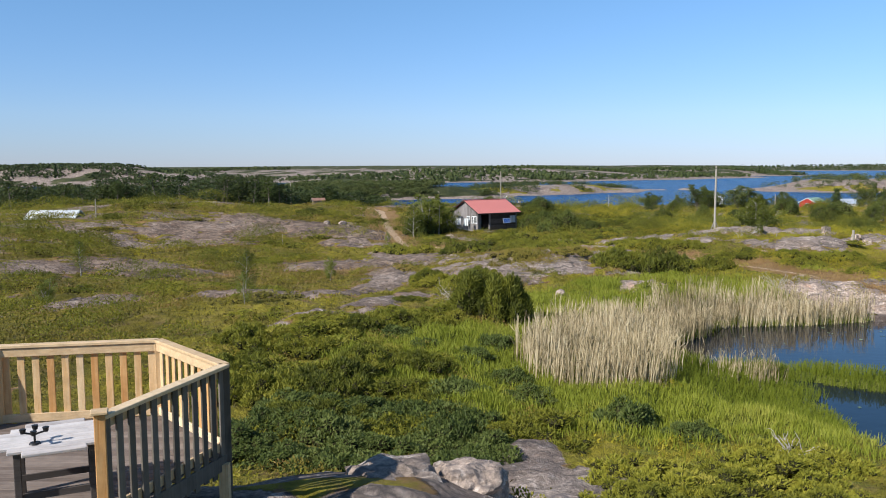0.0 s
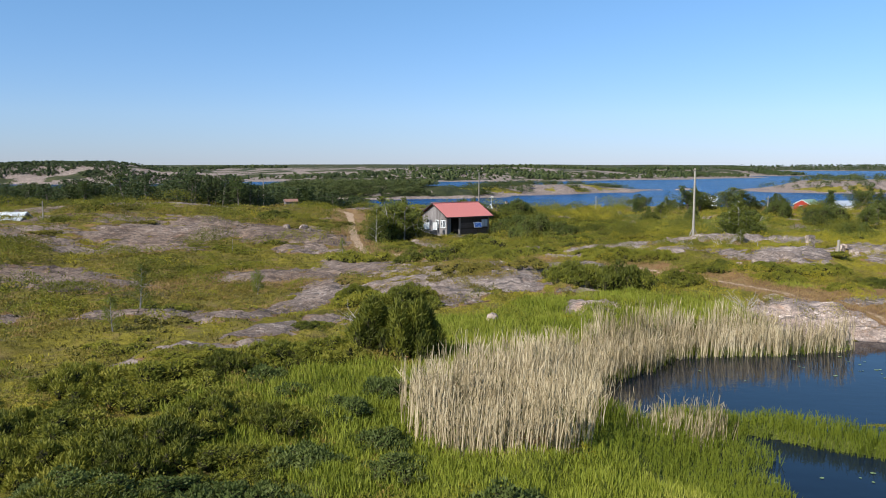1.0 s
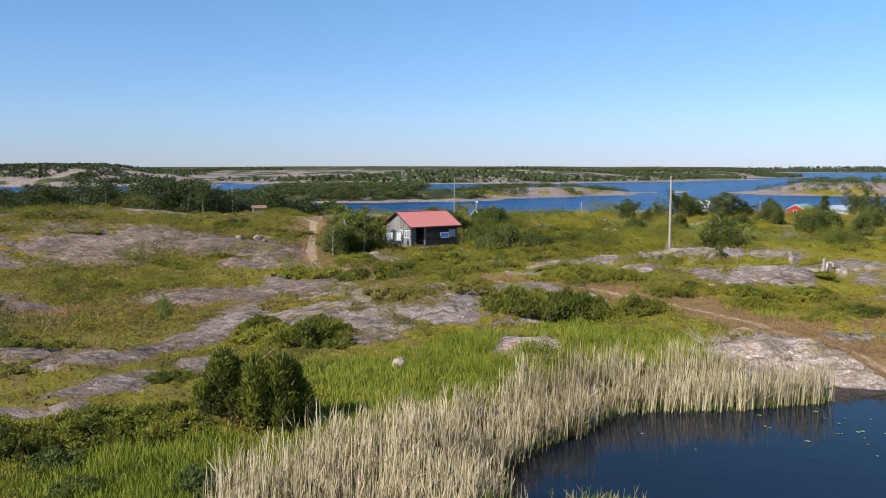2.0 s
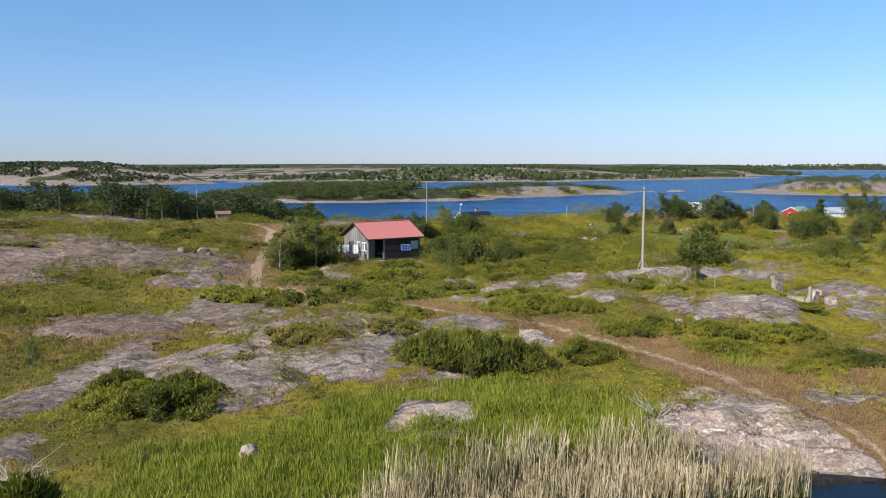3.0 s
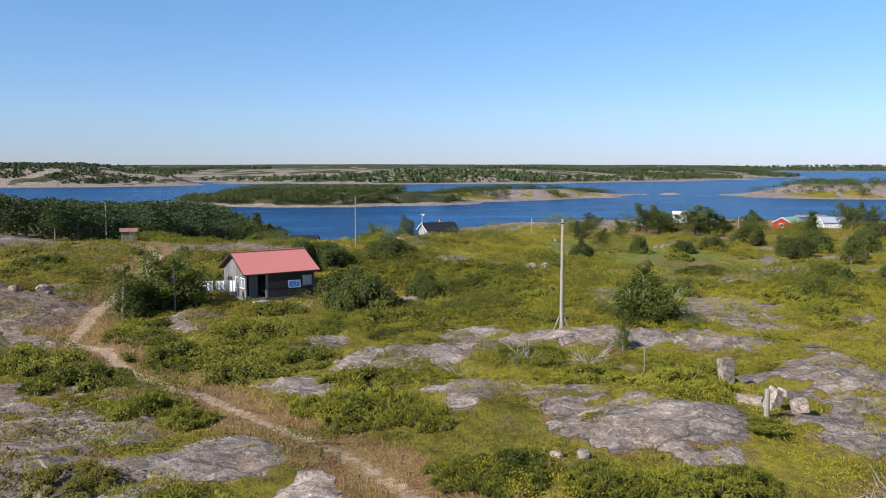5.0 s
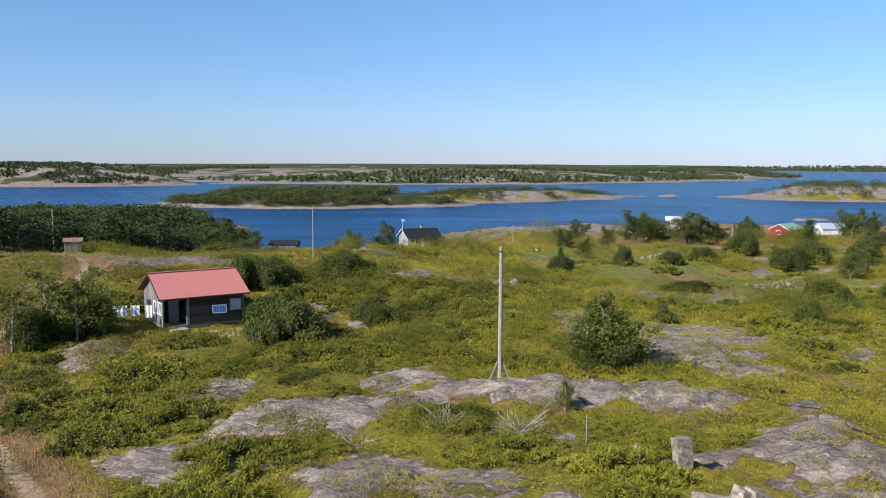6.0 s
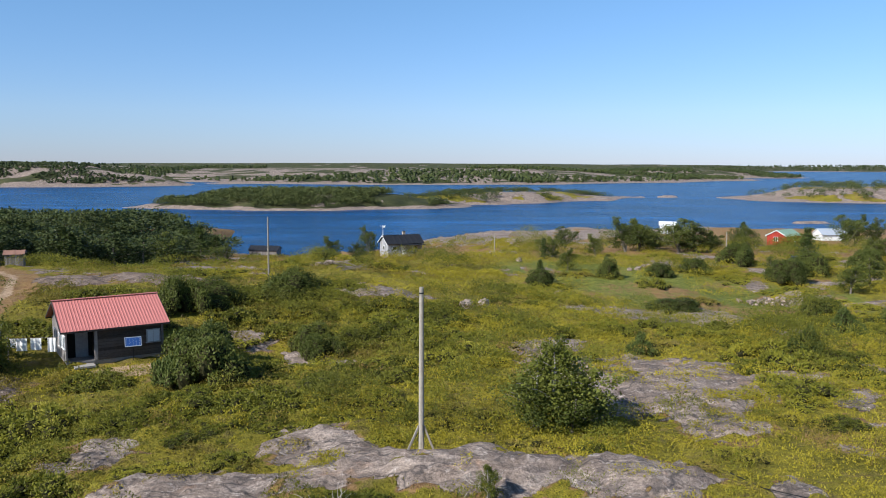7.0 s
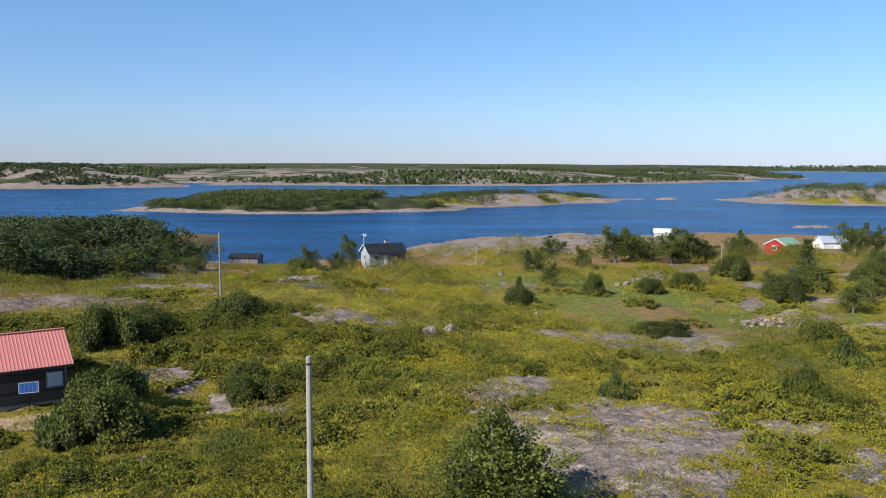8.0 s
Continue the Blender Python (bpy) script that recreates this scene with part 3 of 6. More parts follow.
REEDS = [(6.1, 30.4, 3.1), (7.1, 33, 2.7), (8.7, 36.2, 2.0), (10.5, 38.9, 1.7), (12.6, 41.9, 1.6), (15.6, 44.3, 1.6), (19, 44.5, 1.7), (22.5, 45.0, 1.3)]    # middle line and half width


def reed_zone(x, y):
    """1 where the dry reeds stand."""
    z = np.full(np.shape(x), -9.0)
    for (ax, ay, aw), (bx, by, bw) in zip(REEDS, REEDS[1:]):
        dx, dy = bx - ax, by - ay
        t = np.clip(((x - ax) * dx + (y - ay) * dy) / (dx * dx + dy * dy), 0, 1)
        z = np.maximum(z, 1 - np.hypot(x - ax - t * dx, y - ay - t * dy) / (aw + (bw - aw) * t))
    z = z + 0.5 * fbm(x / 2, y / 2, 31, 3)
    return smooth(0.0, 0.2, z) * smooth(0.22, 0.10, pond(x, y))


def sedge_zone(x, y):
    """1 where green sedge stands, on the spit and round the pond."""
    z = np.maximum(1.1 * spit(x, y), oval(x, y, 11.0, 30.6, 3.2, 2.6, 15))
    z = np.maximum(z, oval(x, y, 12.0, 27.2, 1.6, 3.0, 0))
    return smooth(-0.05, 0.2, z + 0.35 * fbm(x / 2, y / 2, 32, 3))


def lushness(x, y):
    """Damp ground with green grass."""
    z = 0.9 * hump(x, y, 12, 44, 8, 6, 30) + 0.75 * hump(x, y, 1.5, 28, 5, 4.5) + 0.6 * hump(x, y, 10, 28, 6, 6) + 0.5 * hump(x, y, 34, 58, 8, 4)
    z = z + 0.5 * hump(x, y, 58, 118, 18, 8, 20) + 1.0 * hump(x, y, 60, 157, 14, 7) + 0.7 * hump(x, y, 48, 172, 12, 8) + 0.6 * hump(x, y, 69, 151, 9, 6) + 0.4 * hump(x, y, 62, 146, 10, 8)
    return np.clip(z - 0.08 + 0.9 * fbm(x / 8, y / 8, 41, 4), 0, 1)


def dryness(x, y):
    d = smooth(2.4, 0.9, off_path(x, y)) * 1.0
    d = d + 0.75 * smooth(168, 215, y) + 0.65 * hump(x, y, 31, 54, 8, 3.5, 30) + 0.3 * hump(x, y, -12, 66, 14, 10) + 0.3 * hump(x, y, 60, 150, 18, 12)
    return np.clip(d + 1.0 * fbm(x / 6, y / 6, 61, 4) + 0.11, 0, 1)


def ground_z(x, y, fine=True):
    x, y = np.asarray(x, float), np.asarray(y, float)
    z = land(x, y)
    r, lift = rockness(x, y)
    dry_land = smooth(-0.05, -0.5, pond(x, y)) * smooth(-4, 6, shore_y(x) - y) * (1 - 0.85 * smooth(-0.25, 0.15, spit(x, y)))
    z = z + dry_land * (lift - 0.1 + 0.55 * fbm(x / 14, y / 14, 8, 3))
    if fine:
        mats = np.maximum(0, fbm(x / 1.7, y / 1.7, 11, 4, 0.55) + 0.04) * 1.0
        p = fbm(x / 5.0 + 0.25 * y, y / 2.2 - 0.1 * x, 12, 4, 0.55) * 7
        saw = p - np.floor(p)
        crag = 0.34 * np.minimum(saw, 4 * (1 - saw)) - 0.17 + 0.34 * fbm(x / 1.4, y / 1.0, 13, 4, 0.6)
        z = z + dry_land * ((1 - r) * mats * smooth(0.5, 2.0, off_path(x, y)) + r * crag)
    return z


def grow(core, edge, first, rate):
    """Steps that widen from the core's end out to the edge."""
    out, p, s = [], core, first
    while abs(p) < abs(edge):
        s *= rate
        p = p + s * (1 if edge > core else -1)
        out.append(p)
    return out


def mesh_np(name, verts, faces, mats=(), index=None, shade=False):
    """A mesh from arrays: vertices (n, 3) and faces (m, 3 or 4)."""
    me = bpy.data.meshes.new(name)
    verts, faces = np.asarray(verts, np.float32), np.asarray(faces, np.int32)
    k = faces.shape[1]
    me.vertices.add(len(verts))
    me.vertices.foreach_set("co", verts.ravel())
    me.loops.add(faces.size)
    me.loops.foreach_set("vertex_index", faces.ravel())
    me.polygons.add(len(faces))
    me.polygons.foreach_set("loop_start", np.arange(0, faces.size, k, dtype=np.int32))
    for m in mats:
        me.materials.append(m)
    if index is not None:
        me.polygons.foreach_set("material_index", np.asarray(index, np.int32))
    me.polygons.foreach_set("use_smooth", np.full(len(faces), shade))
    me.update()
    return me


def sheet(name, xs, ys, zf, mat, maps):
    gx, gy = np.meshgrid(xs, ys)
    gz = zf(gx, gy)
    nx, ny = len(xs), len(ys)
    i = np.arange(nx * ny).reshape(ny, nx)
    f = np.stack([i[:-1, :-1], i[:-1, 1:], i[1:, 1:], i[1:, :-1]], -1).reshape(-1, 4)
    me = mesh_np(name, np.stack([gx, gy, gz], -1).reshape(-1, 3), f, [mat], shade=True)
    for key, val in maps(gx, gy, gz).items():
        me.attributes.new(key, "FLOAT", "POINT").data.foreach_set("value", np.asarray(val, np.float32).ravel())
    return new(name, me)


STEP = 0.42
xs = np.array(sorted(grow(-30, -4800, STEP, 1.11)) + list(np.arange(-30, 56, STEP)) + grow(56, 4800, STEP, 1.10))
ys = np.array(sorted(grow(6, -4800, STEP, 1.25)) + list(np.arange(6, 112, STEP)) + grow(112, 4800, STEP, 1.035))


def ground_maps(x, y, z):
    r, _ = rockness(x, y)
    p = smooth(0.72, 0.15, off_path(x, y)) * (0.70 + 0.22 * smooth(66, 76, y))
    p = np.maximum(p, 0.8 * smooth(0, 0.3, oval(x, y, 8.6, 104.6, 4.0, 1.9, 33)))
    lush = np.maximum(lushness(x, y), np.maximum(sedge_zone(x, y), 0.6 * reed_zone(x, y)))
    pale = np.clip(1.3 * hump(x, y, 22.6, 48.6, 2.4, 1.6, -10) + 1.2 * hump(x, y, 12.2, 47.9, 1.6, 0.8, 10) + 0.8 * hump(x, y, 17.1, 61.6, 0.9, 1.4), 0, 1)
    # darkens heath and stone towards the west, in patches
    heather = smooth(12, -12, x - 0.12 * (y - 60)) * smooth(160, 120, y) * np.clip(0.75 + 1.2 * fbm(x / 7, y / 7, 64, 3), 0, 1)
    return {"pale": pale, "heather": heather, "rock": r, "path": p, "lush": lush, "dry": np.maximum(np.maximum(dryness(x, y) * (1 - sedge_zone(x, y)), 0.8 * reed_zone(x, y)), 2.6 * r * (1 - r) + 0.35 * r)}


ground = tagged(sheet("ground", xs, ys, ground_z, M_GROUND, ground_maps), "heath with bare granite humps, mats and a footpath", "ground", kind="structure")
def gz(x, y):
    return float(ground_z(np.array([x]), np.array([y]))[0])


def part(name, bm, material, parent, label=""):
    """A bmesh as one mesh object under a thing or part."""
    me = bpy.data.meshes.new(name)
    bm.to_mesh(me)
    bm.free()
    me.materials.append(material)
    ob = new(name, me)
    if parent is not None:
        ob.parent = parent
    if label:
        ob["label"] = label
    return ob


def flat_sheet(name, x0, x1, y0, y1, z, mat):
    me = mesh_np(name, [(x0, y0, z), (x1, y0, z), (x1, y1, z), (x0, y1, z)], [(0, 1, 2, 3)], [mat])
    return new(name, me)


tagged(flat_sheet("sea", -4900, 4900, 120, 4900, SEA, M_SEA), "deep blue open sea with small wind ripples", "sea", kind="structure").name = "water"
tagged(flat_sheet("pond", 9, 48, 18, 50, POND, M_POND), "still dark blue pond mirroring the sky", "pond", kind="structure").name = "pond_water"


# ---- islands and far coasts ----
def island(name, cx, cy, rx, ry, turn, height, seed, cells, label, rocky=0.45, mat=None):
    """A low granite island with a ragged shoreline and a green middle. Returns its height and rock functions."""
    c, s = math.cos(radians(turn)), math.sin(radians(turn))
    reach = 1.35
    wave = min(rx, ry)

    def form(u, v):
        x, y = cx + u * c - v * s, cy + u * s + v * c
        o = 1 - np.sqrt((u / rx) ** 2 + (v / ry) ** 2) + 0.55 * fbm(x / wave * 1.3, y / wave * 1.3, seed, 4, 0.5)
        z = SEA - 1.5 + (height + 1.5) * smooth(-0.12, 0.75, o) + 0.35 * height * fbm(x / wave * 2.2, y / wave * 2.2, seed + 9, 4) * smooth(0.05, 0.3, o)
        return z, o

    us, vs = np.linspace(-rx * reach, rx * reach, cells), np.linspace(-ry * reach, ry * reach, max(24, int(cells * ry / rx)))
    gu, gv = np.meshgrid(us, vs)
    z, o = form(gu, gv)
    X, Y = cx + gu * c - gv * s, cy + gu * s + gv * c
    n, k = len(us), len(vs)
    i = np.arange(n * k).reshape(k, n)
    f = np.stack([i[:-1, :-1], i[:-1, 1:], i[1:, 1:], i[1:, :-1]], -1).reshape(-1, 4)
    keep = (z.reshape(-1)[f].max(1) > SEA - 1.2)
    me = mesh_np(name, np.stack([X, Y, z], -1).reshape(-1, 3), f[keep], [mat or M_FAR], shade=True)
    bare = np.clip(smooth(1.7, 0.7, z - SEA + 2.2 * fbm(X / wave * 4, Y / wave * 4, seed + 4, 3)) + smooth(-0.06, 0.12, fbm(X / min(wave / 3, 26), Y / min(wave / 3, 26), seed + 3, 5, 0.6) + rocky - 0.5), 0, 1)
    green = np.clip(0.4 + fbm(X / wave * 2, Y / wave * 2, seed + 5, 3), 0, 1)
    for key, val in (("rock", bare), ("path", 0 * z), ("lush", green * 0.6), ("dry", np.clip(0.35 + fbm(X / 30, Y / 30, seed + 6, 3), 0, 1) * 0.8)):
        me.attributes.new(key, "FLOAT", "POINT").data.foreach_set("value", np.asarray(val, np.float32).ravel())
    tagged(new(name, me), label, "island", kind="structure")

    def at(u, v):
        zz, oo = form(np.asarray(u, float), np.asarray(v, float))
        return cx + u * c - v * s, cy + u * s + v * c, zz, oo
    return at


# ---- plants ----
def unit(v):
    return v / np.maximum(np.linalg.norm(v, axis=-1, keepdims=True), 1e-9)


def blades(p, d, length, width, r, face=None, loose=0.45):
    """Pointed leaves: foot p, direction d, each a slim diamond; face: the way its flat side looks, roughly."""
    n = len(p)
    aim = unit(r.normal(size=(n, 3)))
    if face is not None:
        aim = unit(face + aim * loose)
    side = unit(np.cross(d, aim))
    length, width = np.broadcast_to(length, n)[:, None], np.broadcast_to(width, n)[:, None]
    mid = p + d * length * 0.5
    v = np.stack([p, mid + side * width, p + d * length, mid - side * width], 1).reshape(-1, 3)
    return v, np.arange(4 * n).reshape(n, 4)


def join(pieces):
    vs, fs, ms, at = [], [], [], 0
    for v, f, m in pieces:
        vs.append(v)
        fs.append(f + at)
        ms.append(np.full(len(f), m))
        at += len(v)
    return np.concatenate(vs), np.concatenate(fs), np.concatenate(ms)


def cube_ball(c, rad, r, k=3):
    """A rough closed lump of quads."""
    g = np.linspace(-1, 1, k + 1)
    vs, fs = [], []
    for ax in range(3):
        for sg in (-1, 1):
            a, b = np.meshgrid(g, g)
            v = np.stack([a, b, np.full_like(a, sg)], -1).reshape(-1, 3)
            v = np.roll(v, ax, axis=1)
            i = np.arange((k + 1) ** 2).reshape(k + 1, k + 1) + len(vs) * (k + 1) ** 2
            q = np.stack([i[:-1, :-1], i[:-1, 1:], i[1:, 1:], i[1:, :-1]], -1).reshape(-1, 4)
            fs.append(q if sg > 0 else q[:, ::-1])
            vs.append(v)
    v = unit(np.concatenate(vs))
    return np.asarray(c) + v * np.asarray(rad), np.concatenate(fs)


def tube(points, radii, sides=6):
    points = np.asarray(points, float)
    n = len(points)
    t = unit(np.gradient(points, axis=0))
    a = unit(np.cross(t, np.array([0.31, 0.95, 0.12])))
    b = np.cross(t, a)
    ang = np.linspace(0, 2 * np.pi, sides, endpoint=False)
    ring = (a[:, None] * np.cos(ang)[None, :, None] + b[:, None] * np.sin(ang)[None, :, None]) * np.asarray(radii)[:, None, None]
    v = (points[:, None] + ring).reshape(-1, 3)
    i = np.arange(n * sides).reshape(n, sides)
    f = np.stack([i[:-1], np.roll(i, -1, 1)[:-1], np.roll(i, -1, 1)[1:], i[1:]], -1).reshape(-1, 4)
    return v, f


def on_blobs(blobs, n, r, low=-0.25, depth=(0.78, 1.06)):
    """Points on the outside of a heap of blobs, with the outward direction."""
    blobs = np.asarray(blobs, float)
    w = (blobs[:, 3] * blobs[:, 4] + blobs[:, 4] * blobs[:, 5] + blobs[:, 3] * blobs[:, 5])
    pick = r.choice(len(blobs), size=int(n * 2.2), p=w / w.sum())
    d = unit(r.normal(size=(len(pick), 3)))
    d[:, 2] = np.where(d[:, 2] < low, -d[:, 2], d[:, 2])
    p = blobs[pick, :3] + d * blobs[pick, 3:] * r.uniform(*depth, size=(len(pick), 1))
    inside = np.zeros(len(p), bool)
    for j, bl in enumerate(blobs):
        inside |= ((((p - bl[:3]) / (bl[3:] * 0.74)) ** 2).sum(1) < 1) & (pick != j)
    ok = ~inside
    return p[ok][:n], unit(d[ok] / blobs[pick[ok], 3:])[:n]


def heap(r, count, spread, size, flat):
    """Blobs that make up one bush."""
    out = []
    for i in range(count):
        a, q = r.uniform(0, 2 * np.pi), spread * math.sqrt(r.uniform(0.02, 1))
        s = size * r.uniform(0.65, 1.15) * (1.15 - 0.5 * q / max(spread, 1e-6))
        out.append((q * math.cos(a), q * math.sin(a), s * flat * r.uniform(0.3, 1.25) * (1.15 - 0.6 * (q / max(spread, 1e-6)) ** 2), s, s, s * flat))
    return out


# for lumps filling each bush: the shade between its leaves as a dark colour
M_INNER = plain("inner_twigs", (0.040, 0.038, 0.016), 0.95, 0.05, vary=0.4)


def bush_mesh(name, seed, mat, count, spread, size, flat, n, length, width, outward=0.7, up=0.35, jitter=0.5, flatten=1.0):
    core = 2 if n > 1500 else 1
    r = np.random.default_rng(seed)
    bl = heap(r, count, spread, size, flat)
    p, d = on_blobs(bl, n, r)
    dirs = d * outward + np.array([0, 0, up]) + r.normal(size=d.shape) * jitter
    dirs[:, 2] *= flatten
    v, f = blades(p, unit(dirs), length * r.uniform(0.6, 1.3, len(p)), width * r.uniform(0.7, 1.2, len(p)), r, d)
    pieces = [(v, f, 0)]
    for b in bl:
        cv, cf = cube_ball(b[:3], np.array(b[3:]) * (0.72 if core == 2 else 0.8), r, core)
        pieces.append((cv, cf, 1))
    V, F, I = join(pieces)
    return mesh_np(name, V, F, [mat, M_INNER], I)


JUNIPERS = [bush_mesh("juniper_bush", 100 + i, M_JUNIPER, 60, 1.4, 0.27, 1.0, 8200, 0.125, 0.016, 0.75, 0.25, 0.4, 0.8) for i in range(4)]
YELLOWS = [bush_mesh("juniper_bush", 120 + i, M_JUNYEL, 58, 1.5, 0.27, 0.85, 7000, 0.12, 0.016, 0.7, 0.3, 0.4, 0.8) for i in range(4)]
UPRIGHTS = [bush_mesh("juniper_bush", 140 + i, M_JUNIPER, 26, 0.80, 0.34, 2.1, 8500, 0.16, 0.017, 0.6, 0.7, 0.4) for i in range(3)]
TALL_BROADS = [bush_mesh("leafy_bush", 170 + i, M_BROAD, 30, 1.0, 0.40, 1.6, 9500, 0.070, 0.026, 0.5, 0.1, 0.8) for i in range(2)]
TALL_FAR = [bush_mesh("leafy_bush", 174 + i, M_ROWAN, 24, 0.95, 0.42, 1.5, 4600, 0.075, 0.027, 0.5, 0.1, 0.8) for i in range(3)]
WILLOWS = [bush_mesh("willow_bush", 180 + i, M_GREY, 26, 0.95, 0.30, 1.0, 3000, 0.11, 0.024, 0.5, 0.4, 0.7) for i in range(3)]
LOWS = [bush_mesh("low_shrub", 200 + i, M_HEATH, 30, 1.35, 0.30, 0.8, 4200, 0.11, 0.014, 0.5, 0.4, 0.6) for i in range(4)]


JUNIPERS_LOW = [bush_mesh("juniper_bush", 260 + i, M_JUNIPER, 28, 1.45, 0.34, 0.95, 2400, 0.13, 0.024, 0.6, 0.25, 0.55, 0.8) for i in range(4)]
YELLOWS_LOW = [bush_mesh("juniper_bush", 270 + i, M_JUNYEL, 28, 1.5, 0.34, 0.75, 2400, 0.12, 0.023, 0.5, 0.3, 0.55, 0.8) for i in range(4)]
BROADS_LOW = [bush_mesh("leafy_bush", 280 + i, M_SCRUB, 24, 1.25, 0.34, 1.0, 1500, 0.13, 0.045, 0.5, 0.1, 0.8) for i in range(4)]
LOWS_LOW = [bush_mesh("low_shrub", 290 + i, M_HEATH, 22, 1.4, 0.34, 0.7, 1300, 0.14, 0.028, 0.5, 0.4, 0.6) for i in range(4)]


def tree_meshes(seed, kind, leaf, bark):
    """Trunk with limbs, and the crown of leaf clusters at their ends, 1 unit per metre, about 5 m high."""
    r = np.random.default_rng(seed)
    tall = 5.0
    stems = 1 if kind != "multi" else 3
    wood_pieces, tips = [], []
    for s in range(stems):
        lean = r.normal(size=2) * (0.05 if stems == 1 else 0.16)
        ts = np.linspace(0, 1, 7)
        axis = np.stack([lean[0] * tall * ts ** 1.3 + 0.05 * np.sin(ts * 7 + seed), lean[1] * tall * ts ** 1.3 + 0.05 * np.cos(ts * 6 + s), ts * tall * (0.92 if s == 0 else 0.75)], -1)
        v, f = tube(axis, 0.10 * (1 - 0.85 * ts) + 0.008, 6)
        wood_pieces.append((v, f, 0))
        limbs = {"pine": 13, "spruce": 22, "alder": 17, "multi": 8}.get(kind, 13)
        for i in range(limbs):
            h = ((0.06 if kind == "alder" else 0.12) + (0.92 if kind == "alder" else 0.86) * (i + 0.5) / limbs) if kind != "pine" else (0.38 + 0.6 * (i + 0.5) / limbs)
            a = i * 2.4 + r.uniform(-0.4, 0.4)
            base = np.array([np.interp(h, ts, axis[:, k]) for k in range(3)])
            if kind == "spruce":
                ln = 1.35 * (1.08 - h) * r.uniform(0.8, 1.15)
                rise = -0.15
            elif kind == "pine":
                ln = 1.5 * (1 - 0.55 * h) * r.uniform(0.7, 1.15)
                rise = 0.18
            else:
                ln = (1.55 if kind != "alder" else 1.9) * math.sin(math.pi * min(1, 0.22 + 0.74 * h)) * r.uniform(0.7, 1.15)
                rise = 0.55
            q = np.linspace(0, 1, 4)[:, None]
            end = np.array([math.cos(a) * ln, math.sin(a) * ln, rise * ln])
            curve = base + end * q + np.array([0, 0, 0.12 * ln]) * np.sin(q * np.pi)
            if kind != "alder" or i % 3 == 0:
                wood_pieces.append((*tube(curve, np.linspace(0.032, 0.008, 4), 4 if kind != "alder" else 3), 0))
            for w in ((0.45, 0.75, 1.0) if kind != "spruce" else (0.3, 0.6, 0.85, 1.0)):
                tips.append((*(base + end * w + r.normal(size=3) * 0.1), ln * (0.34 if kind != "spruce" else 0.26) + 0.12))
    V, F, I = join(wood_pieces)
    trunk = mesh_np("trunk", V, F, [bark], I, True)
    tips = np.array(tips)
    per = {"spruce": 26, "alder": 17, "multi": 46}.get(kind, 44)
    big = {"alder": 1.5, "multi": 1.05, "birch": 0.95}.get(kind, 0.9)
    c = np.repeat(tips, per, axis=0)
    d = unit(r.normal(size=(len(c), 3)))
    flat = 0.62 if kind in ("pine", "spruce") else 0.85
    p = c[:, :3] + d * np.array([1, 1, flat]) * c[:, 3:4] * r.uniform(0.55, 1.05, (len(c), 1))
    if kind in ("pine", "spruce"):
        out = unit(d + np.array([0, 0, 0.35]) + r.normal(size=d.shape) * 0.3)
        v, f = blades(p, out, 0.24 * r.uniform(0.7, 1.3, len(p)), 0.05, r, d, 0.7)
    else:
        out = unit(d * 0.5 + np.array([0, 0, -0.25]) + r.normal(size=d.shape) * 0.8)
        v, f = blades(p, out, 0.155 * big * r.uniform(0.7, 1.3, len(p)), 0.062 * big, r, d, 0.7)
    crown = mesh_np("crown", v, f, [leaf])
    return trunk, crown


BIRCHES = [tree_meshes(300 + i, "birch" if i else "multi", M_BIRCH, M_WHITEBARK) for i in range(3)]
ROWANS = [tree_meshes(320 + i, "multi", M_ROWAN, M_BARK) for i in range(3)]
ALDERS = [tree_meshes(330 + i, "alder", M_FARLEAF, M_BARK) for i in range(3)]
PINES = [tree_meshes(340 + i, "pine", M_PINE, M_BARK) for i in range(2)]
SPRUCES = [tree_meshes(350 + i, "spruce", M_PINE, M_BARK) for i in range(2)]


def set_bush(meshes, i, x, y, s, flat=1.0, turn=None, label="", group="", name=None, sink=0.08):
    me = meshes[i % len(meshes)]
    ob = new(name or me.name.split(".")[0], me)
    turn = (x * 37 + y * 91) % 360 if turn is None else turn
    ob.matrix_basis = pose(x, y, gz(x, y) - sink * s, 0, 0, turn) @ Matrix.Diagonal((s, s, s * flat, 1))
    return tagged(ob, label, "bush", group)


def set_tree(kind, pairs, i, x, y, h, wide=1.0, label="", group="", z=None):
    tree = new(kind)
    s = h / 5.0
    turn = (x * 53 + y * 29) % 360
    tree.matrix_basis = pose(x, y, (gz(x, y) if z is None else z) - 0.1, 0, 0, turn) @ Matrix.Diagonal((s * wide, s * wide, s, 1))
    t, c = pairs[i % len(pairs)]
    for nm, me in (("trunk", t), ("crown", c)):
        new(nm, me).parent = tree
    return tagged(tree, label, "tree", group)


# bushes that stand out
def girth(me):
    co = np.zeros(len(me.vertices) * 3, np.float32)
    me.vertices.foreach_get("co", co)
    co = co.reshape(-1, 3)
    lo, hi = np.percentile(co, 1, axis=0), np.percentile(co, 99, axis=0)
    return float(max(hi[0] - lo[0], hi[1] - lo[1])), float(hi[2])


